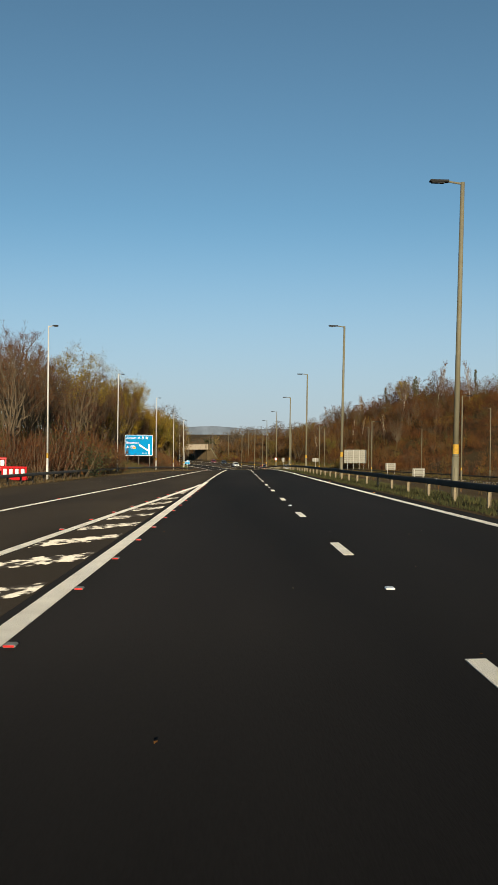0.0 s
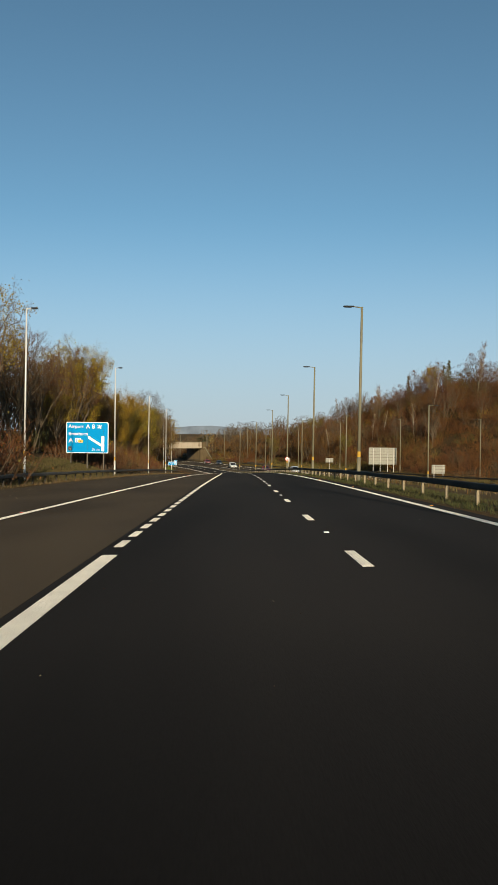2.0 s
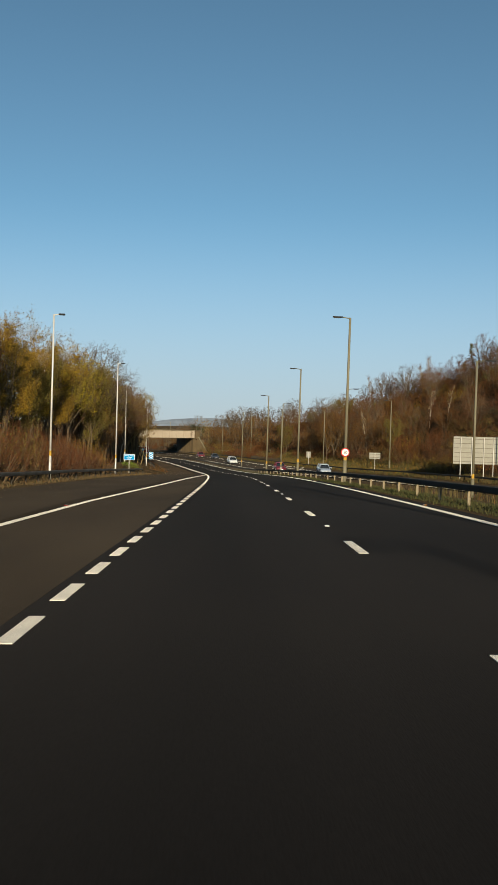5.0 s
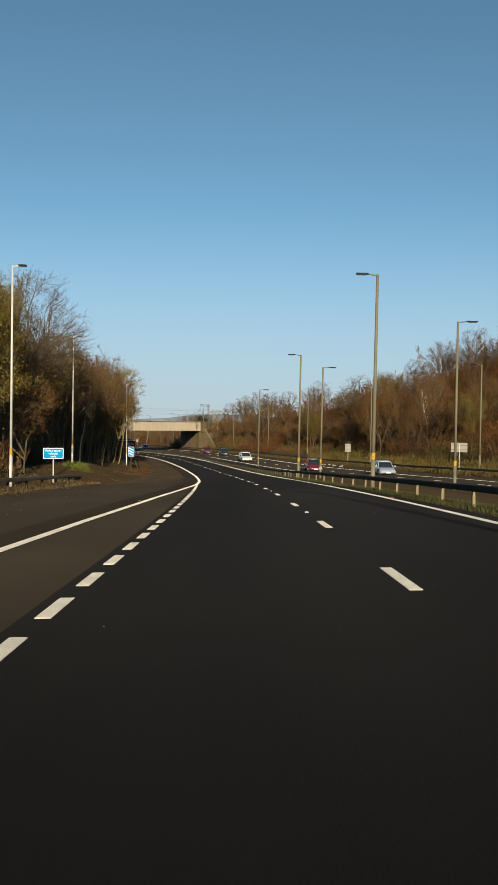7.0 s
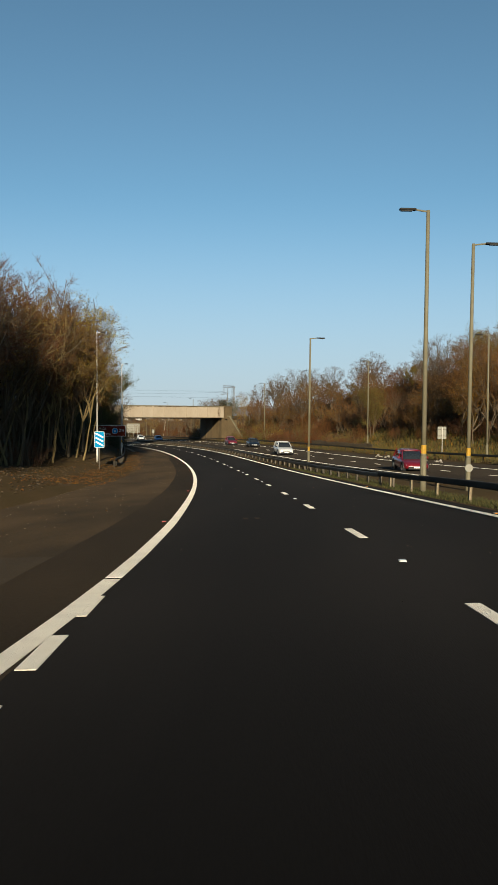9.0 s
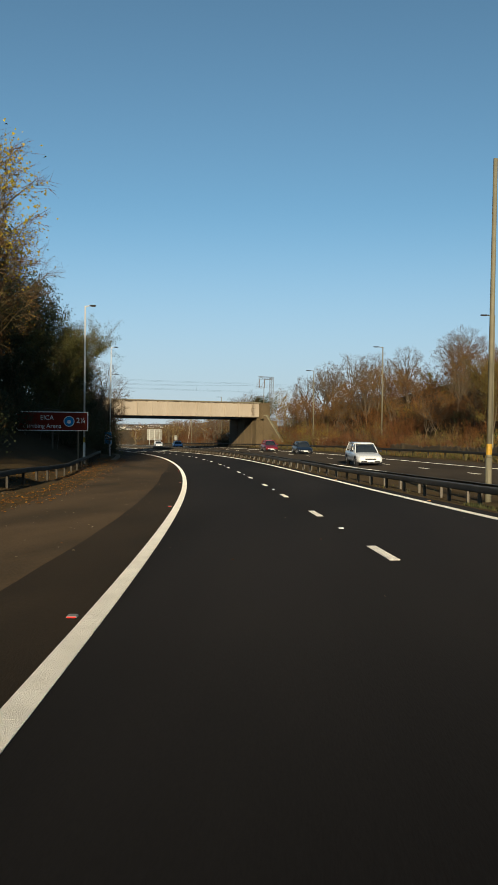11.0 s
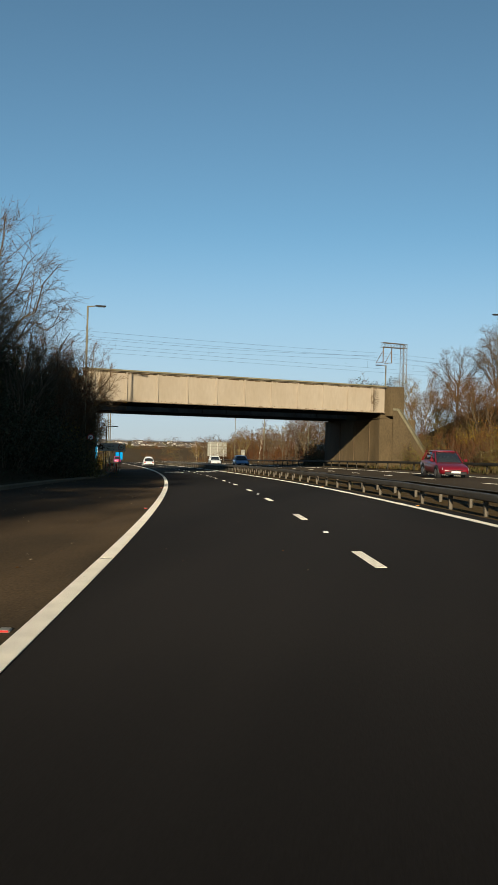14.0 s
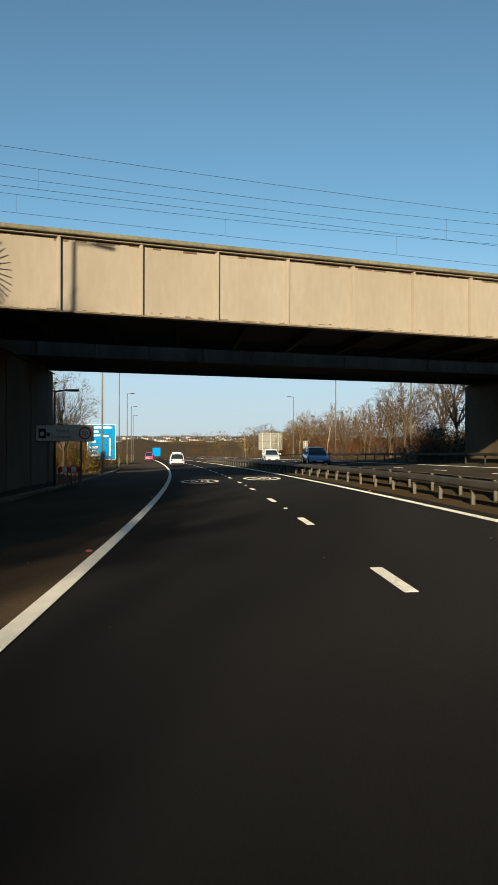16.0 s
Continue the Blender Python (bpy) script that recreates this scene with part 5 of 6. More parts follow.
for i in range(620):
    s = DICE.uniform(520, 1900)
    u = DICE.choice((-1, 1)) * DICE.uniform(24, 260)
    x, y = plan(s, max(min(u, 120), -120))
    c8, s8 = math.cos(radians(8)), math.sin(radians(8))
    over = u - max(min(u, 120), -120)
    grown = 1.0 if s < 800 else 1.9
    spots.append((x + over * c8, y + over * s8, land(s, u) - 0.2, grown * DICE.uniform(0.6, 1.2), DICE.uniform(0, 6.28), DICE.choices(range(7), (4, 2, 2, 2, 4, 2, 0.3))[0], DICE.randrange(4)))
for i in range(150):
    s = DICE.uniform(446, 640)
    u = -11.5 - 34 * DICE.random() ** 1.3
    x, y = plan(s, u)
    spots.append((x, y, land(s, u) - 0.2, DICE.uniform(0.5, 0.95), DICE.uniform(0, 6.28), DICE.choices(range(7), (5, 3, 2, 2, 2, 1.5, 0.6))[0], DICE.choices(range(4), (5, 3, 0.6, 0.4))[0]))
scrub("far_woods", "distant brown hedges and woods", spots, FAR_KINDS, FAR_MATS)


# ---- grass, reeds and litter ----
def blades(name, label, count, spot, high, wide, lean, mats, seed, category="grass"):
    r = random.Random(seed)
    v, f, ms = [], [], []
    for i in range(count):
        s, u, k = spot(r)
        x, y = plan(s, u)
        z = land(s, u)
        for b in range(3):
            a = r.random() * 6.283
            h, w = high * k * r.uniform(0.5, 1.2), wide * r.uniform(0.6, 1.3)
            ox, oy = r.gauss(0, 0.06), r.gauss(0, 0.06)
            dx, dy = math.cos(a), math.sin(a)
            n = len(v)
            v += [(x + ox - dy * w, y + oy + dx * w, z - 0.03), (x + ox + dy * w, y + oy - dx * w, z - 0.03), (x + ox + dx * lean * h, y + oy + dy * lean * h, z + h)]
            f.append((n, n + 1, n + 2))
            ms.append(r.choices(range(len(mats)), [4] + [1] * (len(mats) - 1))[0])
    return tagged(new(name, mesh(name, v, f, mats, ms)), label, category, kind="stuff")


blades("verge_grass", "rough green and straw winter grass under the crash barrier", 26000, lambda r: (r.uniform(2, 290) if r.random() < 0.97 else r.uniform(2, 480), 4.35 + 2.8 * r.random() ** 1.3, 1.0), 0.13, 0.012, 0.5, [GRASS_DARK, GRASS_DARK, GRASS_M], 71)
blades("bank_grass", "tufty yellow-green grass on the left bank", 11000, lambda r: (lambda s: (s, slip_edge(s) - 0.25 - 9 * r.random() ** 1.5, 1.0))(r.uniform(50, 232)), 0.16, 0.016, 0.5, [REED_M, TWIG, GRASS_DARK], 72)
blades("slope_grass", "rough golden-green grass on the slope under the big blue sign", 9000, lambda r: (lambda s: (s, slip_edge(s) - 1.4 - 6.5 * r.random(), 1.0))(r.uniform(104, 150)), 0.22, 0.018, 0.5, [GRASS_M, GRASS_M, REED_M], 75)
blades("dry_reeds", "tall straw-coloured dry reeds beyond the barrier", 1900, lambda r: (lambda s: (s, 8.5 + (far_edge(s) - 9.0) * r.random(), 0.35 + 0.9 * r.random() ** 2))(r.uniform(25, 190)), 0.8, 0.02, 0.3, [GRASS_M, REED_M, REED_M, TWIG], 73, "reeds")
blades("far_verge_grass", "tussocky brown and green grass along the far bank", 15000, lambda r: (lambda s: (s, far_side(s) + 0.3 + 7 * r.random(), 1.0))(r.uniform(150, 430)), 0.36, 0.03, 0.5, [GRASS_M, REED_M, TWIG], 74)
blades("bank_foot_grass", "green and golden grass on the foot of the far bank", 17000, lambda r: (lambda s: (s, far_side(s) + 1.8 + 9.5 * r.random(), 0.5 + r.random()))(r.uniform(246, 352)), 0.45, 0.035, 0.5, [GRASS_M, REED_M, LEAF_AMBER, LEAF_OLIVE], 76)


def litter(name, label, count, spot, size, mats, seed):
    """Fallen leaves and grit lying flat."""
    r = random.Random(seed)
    v, f, ms = [], [], []
    for i in range(count):
        s, u = spot(r)
        x, y = plan(s, u)
        z = max(land(s, u), road_z(s, u) if u > slip_edge(s) else -99) + 0.012
        a, k = r.random() * 6.283, size * r.uniform(0.5, 1.4)
        c, d = math.cos(a) * k, math.sin(a) * k
        n = len(v)
        v += [(x - c, y - d, z), (x + d * 0.6, y - c * 0.6, z + r.random() * k), (x + c, y + d, z + r.random() * k * 0.6), (x - d * 0.6, y + c * 0.6, z + r.random() * k)]
        f.append((n, n + 1, n + 2, n + 3))
        ms.append(r.randrange(len(mats)))
    return tagged(new(name, mesh(name, v, f, mats, ms)), label, "leaf litter", kind="stuff")


litter("fallen_leaves", "brown fallen leaves along the verge and shoulder edge", 4500, lambda r: (lambda s: (s, slip_edge(s) + 0.8 - 3.2 * r.random() ** 0.7))(r.uniform(262, 350)), 0.05, [LEAF_BROWN, LEAF_AMBER, TWIG], 81)
litter("shoulder_grit", "pale grit and gravel scattered on the shoulder", 2600, lambda r: (lambda s: (s, slip_edge(s) + 4.2 * r.random() ** 2))(r.uniform(60, 400)), 0.022, [POST_WOOD, STONE, TWIG], 82)
litter("dirt_clods", "dark clods of earth and dead stalks on the mound", 3200, lambda r: (r.uniform(232, 300), -9.6 - 6.5 * r.random()), 0.07, [EARTH, TWIG, BARK], 83)
litter("road_debris", "small pale specks of debris on the carriageway", 260, lambda r: (r.uniform(5, 400), r.uniform(-3.3, 3.4)), 0.014, [STONE, LEAF_BROWN, BARK], 84)
# ---- signs ----
def lettering(text, size, mat, parent, x, z, y, align="LEFT", label="", name="lettering"):
    """Words in the built-in font, standing upright and facing -y."""
    cu = bpy.data.curves.new("words", "FONT")
    cu.body, cu.size, cu.align_x, cu.extrude = text, size, align, 0.003
    tmp = bpy.data.objects.new("words", cu)
    scene.collection.objects.link(tmp)
    bpy.context.view_layer.update()
    me = bpy.data.meshes.new_from_object(tmp.evaluated_get(bpy.context.evaluated_depsgraph_get()))
    bpy.data.objects.remove(tmp)
    me.transform(pose(x, y, z, 90, 0, 0))
    me.materials.clear()
    me.materials.append(mat)
    return part(name, me, None, parent, label)


def plate(w, z0, z1, mat, parent, y=0.0, name="panel", label="", r=0.08, thick=0.03):
    """A rounded upright panel, centred in x, facing -y."""
    bm = bmesh.new()
    vs = []
    for cx, cz, a0 in ((w / 2 - r, z1 - r, 0), (-w / 2 + r, z1 - r, 90), (-w / 2 + r, z0 + r, 180), (w / 2 - r, z0 + r, 270)):
        for i in range(5):
            a = radians(a0 + 22.5 * i)
            vs.append(bm.verts.new((cx + r * math.cos(a), y, cz + r * math.sin(a))))
    f = bm.faces.new(vs)
    g = bmesh.ops.extrude_face_region(bm, geom=[f])
    bmesh.ops.translate(bm, vec=(0, thick, 0), verts=[q for q in g["geom"] if isinstance(q, bmesh.types.BMVert)])
    bmesh.ops.recalc_face_normals(bm, faces=list(bm.faces))
    return part(name, bm, mat, parent, label)


def bar(parent, mat, x0, x1, z0, z1, y=-0.036, name="bar", label="", turn=0.0):
    bm = boxed(-(x1 - x0) / 2, (x1 - x0) / 2, y, y + 0.008, -(z1 - z0) / 2, (z1 - z0) / 2)
    bmesh.ops.transform(bm, matrix=pose((x0 + x1) / 2, 0, (z0 + z1) / 2, 0, turn, 0), verts=list(bm.verts))
    return part(name, bm, mat, parent, label)


def disc(parent, mat, x, z, r, y, name, n=28, label=""):
    bm = bmesh.new()
    rod(bm, (x, y, z), (x, y + 0.012, z), r, r, n)
    return part(name, bm, mat, parent, label)


def leg(parent, x, z0, z1, r=0.045, y=0.06, mat=None):
    bm = bmesh.new()
    rod(bm, (x, y, z0), (x, y, z1), r, r, 8)
    return part("post", bm, mat or STEEL, parent)


def sign_at(name, label, category, s, u, turn=0.0, group="", high=None):
    x, y = plan(s, u)
    return thing(name, label, category, group, m=pose(x, y, line_z(s) if high is None else high, 0, 0, math.degrees(heading(s)) + turn))


def direction_sign():
    t = sign_at("direction_sign", "large blue motorway direction sign with white border on three posts", "road sign", 142.5, -17.05, 4)
    z0, z1, w = 2.05, 5.22, 4.25
    for x in (-1.65, 0.0, 1.65):
        leg(t, x, -0.6 + 1.0 * (0.8 - x / 2), z1 - 0.2, 0.07)
    back = plate(w, z0, z1, SIGN_WHITE, t, 0.0, "border", "white border", 0.14)
    plate(w - 0.14, z0 + 0.07, z1 - 0.07, SIGN_BLUE, t, -0.008, "panel", "blue panel", 0.1, 0.006)
    y = -0.016
    lettering("Airport", 0.50, SIGN_WHITE, t, -1.9, z1 - 0.62, y)
    lettering("A 8", 0.62, SIGN_WHITE, t, -0.15, z1 - 0.66, y)
    lettering("Broxburn", 0.50, SIGN_WHITE, t, -1.9, z1 - 1.36, y)
    lettering("A 89", 0.66, SIGN_WHITE, t, -1.9, z1 - 2.08, y)
    bar(t, SIGN_YELLOW, -0.92, -0.45, z1 - 2.1, z1 - 1.82, -0.02, "route_patch", "small yellow route patch")
    bar(t, BLACK, -0.78, -0.6, z1 - 2.02, z1 - 1.9, -0.023, "route_symbol")
    plate(0.36, z0 + 0.25, z0 + 0.68, BLACK, t, -0.014, "junction_box", "black junction number box", 0.05, 0.006).location.x = -1.75
    lettering("1", 0.36, SIGN_WHITE, t, -1.83, z0 + 0.33, -0.018)
    lettering("\u00bc m", 0.42, SIGN_WHITE, t, 0.45, z0 + 0.26, y)
    bar(t, SIGN_WHITE, 1.42, 1.70, z0 + 0.2, z0 + 1.75, -0.02, "route_bar", "white through-route bar")
    bar(t, SIGN_WHITE, 0.1, 1.5, z0 + 1.06, z0 + 1.30, -0.021, "route_arm", "white slip-road arm", 32)
    bm = bmesh.new()
    vs = [bm.verts.new(p) for p in ((0.02, -0.02, z0 + 1.78), (0.36, -0.02, z0 + 1.66), (0.12, -0.02, z0 + 1.42))]
    bm.faces.new(vs)
    part("arrow_head", bm, SIGN_WHITE, t)
    # little aeroplane
    px, pz = 1.25, z1 - 0.47
    bar(t, SIGN_WHITE, px - 0.26, px + 0.26, pz - 0.045, pz + 0.045, -0.02, "plane_body", "white aeroplane symbol", -35)
    bar(t, SIGN_WHITE, px - 0.22, px + 0.22, pz - 0.05, pz + 0.05, -0.022, "plane_wing", "", 62)
    bar(t, SIGN_WHITE, px - 0.30, px - 0.10, pz + 0.08, pz + 0.14, -0.023, "plane_tail", "", 62)
    return t


direction_sign()


def small_blue():
    t = sign_at("information_sign", "small blue roadside sign with white edge on one post", "road sign", 226, -12.65, 5)
    leg(t, 0, -0.4, 2.0, 0.04, mat=POLE_WHITE)
    plate(1.25, 1.42, 2.1, SIGN_WHITE, t, 0, "border", "white border", 0.06)
    plate(1.17, 1.46, 2.06, SIGN_BLUE, t, -0.006, "panel", "blue panel", 0.05, 0.005)
    for i, word in enumerate(("Police patrol", "vehicles", "only")):
        lettering(word, 0.19, SIGN_WHITE, t, 0, 1.87 - 0.18 * i, -0.015, "CENTER")
    return t


small_blue()


def countdown(s, u, bars, w, z0, z1):
    t = sign_at("countdown_marker", "blue countdown marker with %s slanted white bars" % ("three" if bars == 3 else "two"), "road sign", s, u, 6, "countdown markers")
    leg(t, 0, -0.5, z1 - 0.1, 0.04)
    plate(w, z0, z1, SIGN_WHITE, t, 0, "border", "white border", 0.06)
    plate(w - 0.06, z0 + 0.03, z1 - 0.03, SIGN_BLUE, t, -0.006, "panel", "blue panel", 0.05, 0.005)
    for i in range(bars):
        z = (z0 + z1) / 2 + (i - (bars - 1) / 2) * 0.33
        bar(t, SIGN_WHITE, -w * 0.44, w * 0.44, z - 0.06, z + 0.06, -0.016, "slanted_bar", "", 28)
    return t


countdown(290, -10.9, 3, 0.78, 1.72, 3.0)
countdown(362.2, -9.8, 2, 0.76, 1.48, 2.8)


def brown_sign():
    t = sign_at("tourist_sign", "long brown tourist sign with a pointed end on two posts", "road sign", 327, -12.45, 8)
    z0, z1, w = 2.55, 3.85, 5.1
    for x in (-1.6, 0.2, 1.9):
        leg(t, x, -0.6, z1 - 0.15, 0.06)
    for k, (mat, y, g) in enumerate(((SIGN_WHITE, 0.0, 0.0), (SIGN_BROWN, -0.01, 0.06))):
        bm = bmesh.new()
        pts = [(w / 2 - g, z0 + g), (w / 2 - g, z1 - g), (-w / 2 + 0.5, z1 - g), (-w / 2 + g * 1.4, (z0 + z1) / 2), (-w / 2 + 0.5, z0 + g)]
        f = bm.faces.new([bm.verts.new((x, y, z)) for x, z in pts])
        r = bmesh.ops.extrude_face_region(bm, geom=[f])
        bmesh.ops.translate(bm, vec=(0, 0.03 if k == 0 else 0.007, 0), verts=[q for q in r["geom"] if isinstance(q, bmesh.types.BMVert)])
        bmesh.ops.recalc_face_normals(bm, faces=list(bm.faces))
        part("border" if k == 0 else "panel", bm, mat, t, "white border" if k == 0 else "brown panel")
    lettering("Climbing Arena", 0.40, SIGN_WHITE, t, -1.75, z0 + 0.2, -0.016)
    lettering("EICA", 0.42, SIGN_WHITE, t, -0.62, z1 - 0.55, -0.016)
    lettering("2\u00bc", 0.5, SIGN_WHITE, t, 1.75, z0 + 0.55, -0.016)
    disc(t, SIGN_WHITE, 1.28, (z0 + z1) / 2, 0.36, -0.022, "badge_ring", label="white badge ring")
    disc(t, SIGN_BLUE, 1.28, (z0 + z1) / 2, 0.31, -0.03, "badge", label="blue badge")
    disc(t, SIGN_WHITE, 1.28, (z0 + z1) / 2 - 0.03, 0.14, -0.036, "badge_flower", 6)
    bar(t, SIGN_WHITE, -2.3, -1.95, z0 + 0.66, z0 + 0.74, -0.018, "arrow_shaft", "", 25)
    return t


brown_sign()
x, y = plan(328.5, -12.6)
trestle = thing("trestle", "thin grey metal trestle frame leaning behind the sign", "frame", m=pose(x, y, land(328.5, -12.6), -8, 0, 15))
for (a, b) in (((-0.75, 0, -0.3), (-0.35, 0, 2.5)), ((0.5, 0, -0.3), (0.75, 0, 2.4)), ((-0.35, 0, 2.5), (0.75, 0, 2.4)), ((-0.6, 0, 0.9), (0.6, 0, 0.7)), ((-0.6, 0, 0.9), (0.75, 0, 2.4))):
    bm = bmesh.new()
    rod(bm, a, b, 0.022, 0.022, 6)
    part("bar", bm, STEEL, trestle)


def camera_sign():
    t = sign_at("camera_sign", "white speed camera sign with a red-ringed limit on two posts", "road sign", 428, -8.35, 8)
    z0, z1, w = 2.0, 2.78, 2.65
    for x in (-0.75, 0.75):
        leg(t, x, -0.6, z1 - 0.05, 0.045)
    plate(w, z0, z1, BLACK, t, 0, "border", "black edge", 0.06)
    plate(w - 0.05, z0 + 0.025, z1 - 0.025, SIGN_WHITE, t, -0.006, "panel", "white panel", 0.05, 0.005)
    lettering("Speed", 0.25, BLACK, t, -0.40, z0 + 0.43, -0.012)
    lettering("Cameras", 0.25, BLACK, t, -0.62, z0 + 0.15, -0.012)
    bar(t, BLACK, -1.2, -0.86, z0 + 0.15, z0 + 0.6, -0.014, "camera_symbol")
    disc(t, SIGN_WHITE, -1.04, z0 + 0.36, 0.1, -0.02, "lens_symbol")
    bar(t, BLACK, -0.84, -0.68, z0 + 0.24, z0 + 0.42, -0.014, "camera_symbol")
    disc(t, RED, 0.92, (z0 + z1) / 2, 0.29, -0.018, "limit_ring", label="red limit ring")
    disc(t, SIGN_WHITE, 0.92, (z0 + z1) / 2, 0.23, -0.024, "limit_disc")
    lettering("50", 0.27, BLACK, t, 0.92, (z0 + z1) / 2 - 0.095, -0.028, "CENTER")
    return t


camera_sign()


def limit_sign(s, u, z, k=1.0):
    t = sign_at("speed_limit_sign", "round white speed limit sign with a red ring", "road sign", s, u, 8)
    disc(t, RED, 0, z, 0.30 * k, -0.14, "ring", label="red ring")
    disc(t, SIGN_WHITE, 0, z, 0.235 * k, -0.146, "disc", label="white disc")
    lettering("50", 0.28 * k, BLACK, t, 0, z - 0.1 * k, -0.15, "CENTER")
    part("clip", boxed(-0.03, 0.03, -0.13, 0.0, z - 0.06, z + 0.06), STEEL, t)
    return t


limit_sign(399.7, -8.75, 2.66, 0.7)
limit_sign(182.4, 5.85, 2.15)


def gantry_sign():
    t = sign_at("direction_sign", "tall blue direction sign with white lines beyond the bridge", "road sign", 533, -13.4, 8)
    for x in (-1.6, 1.6):
        leg(t, x, -0.9, 6.1, 0.09)
    plate(4.5, 0.6, 6.25, SIGN_WHITE, t, 0, "border", "white border", 0.15)
    plate(4.3, 0.7, 6.15, SIGN_BLUE, t, -0.008, "panel", "blue panel", 0.12, 0.006)
    for x0, x1, z in ((-1.9, 1.7, 5.75), (-1.9, -0.4, 5.1), (-1.9, -0.2, 4.5), (0.3, 1.1, 4.4), (-1.9, -0.9, 3.5), (-1.9, -0.6, 2.6), (-1.9, -1.0, 2.0), (-1.9, -0.5, 1.3)):
        bar(t, SIGN_WHITE, x0, x1, z - 0.17, z + 0.17, -0.02, "text_bar")
    bar(t, SIGN_WHITE, 1.2, 1.45, 1.2, 4.0, -0.02, "route_bar")
    return t


gantry_sign()


def sign_back(s, u, w, z0, z1, legs, label, turn=0.0, ribs=4, low=0.0):
    """The grey back of a sign that faces oncoming traffic."""
    t = sign_at("sign_back", label, "road sign", s, u, turn, "backs of signs", high=land(s, u))
    plate(w, z0, z1, SIGN_BACK, t, 0, "panel", "bare aluminium back", 0.06)
    for i in range(ribs):
        z = z0 + (z1 - z0) * (i + 0.5) / ribs
        part("rail", boxed(-w / 2 + 0.05, w / 2 - 0.05, -0.05, -0.004, z - 0.03, z + 0.03), STEEL, t)
    for x in legs:
        leg(t, x, -0.5, z1 - 0.08, 0.05 if w > 2 else 0.035, -0.1, POLE_WHITE)
    return t


g0 = land(229.5, 29.3) - line_z(229.5)
sign_back(229.5, 29.3, 5.6, 2.0 - g0, 5.35 - g0, (-1.9, -0.5, 1.0, 2.2), "large pale grey back of a road sign on posts", ribs=6)
sign_back(189.8, 30.0, 2.1, 1.0, 2.35, (-0.7, 0.7), "grey back of a low two-legged sign", ribs=3)
sign_back(120, 21.5, 1.6, 0.7, 1.7, (-0.55, 0.55), "grey back of a small two-legged sign among reeds", ribs=2)
sign_back(264.0, 24.7, 1.8, 2.2, 3.2, (0.0,), "grey twin-panel back of a small sign", ribs=2)
sign_back(307, 22.3, 0.9, 2.0, 3.25, (0.0,), "grey back of a countdown marker", ribs=2)
sign_back(470, 21.8, 1.5, 2.0, 2.9, (0.0,), "pale back of a small sign before the woods", ribs=2)
sign_back(585, 21.0, 5.3, 1.6, 5.4, (-1.8, 0.0, 1.8), "large pale grey back of a sign beyond the bridge", ribs=5)
sign_back(540, 20.9, 0.9, 1.6, 2.9, (0.0,), "grey back of a far marker post", ribs=2)
x, y = plan(255.8, 8.4)
t = thing("round_sign_back", "grey back of a round sign on a lamp column", "road sign", m=pose(x, y, land(255.8, 8.4), 0, 0, 2))
disc(t, SIGN_BACK, 0, 1.0, 0.17, -0.2, "panel")
part("clip", boxed(-0.03, 0.03, -0.19, 0.0, 0.95, 1.05), STEEL, t)


# ---- road studs ----
def stud(name, label, colour):
    t = thing(name, label, "road stud", "reflective road studs")
    bm = bmesh.new()
    box(bm, -0.05, 0.05, -0.06, 0.06, -0.01, 0.018, 0.01)
    part("casing", bm, SIGN_WHITE if colour is SIGN_WHITE else SIGN_BACK, t)
    part("reflector", boxed(-0.042, 0.042, -0.066, -0.058, 0.001, 0.016), colour, t, "bright reflector")
    return t


def stud_row(kind, spots):
    for i, (s, u) in enumerate(spots):
        x, y = plan(s, u)
        m = pose(x, y, road_z(s, u) + 0.004, 0, 0, math.degrees(heading(s)))
        if i == 0:
            kind.matrix_world = m
        else:
            copy_thing(kind, m)


RED_LENS = material("red_reflector", (0.75, 0.03, 0.03), 0.25, None, 1, 30, 0.2, 0.0)
stud_row(stud("road_stud", "white reflective stud between the lane dashes", SIGN_WHITE), [(9 * k + 3.5, 0.0) for k in range(-1, 60, 2)])
stud_row(stud("road_stud", "red reflective stud beside the edge line", RED_LENS), [(9.8 + 3.15 * i, -3.42) for i in range(15)] + [(22.2 + 3.15 * i, nose(22.2 + 3.15 * i) - 0.2) for i in range(9)] + [(2.95 + 18 * i, left_line(2.95 + 18 * i) - 0.21) for i in range(1, 30)])
AMBER = material("amber_reflector", (0.8, 0.3, 0.02), 0.25, None, 1, 30, 0.2, 0.0)
stud_row(stud("road_stud", "amber reflective stud beside the central reserve", AMBER), [(3.5 + 18 * i, 3.92) for i in range(0, 30)])


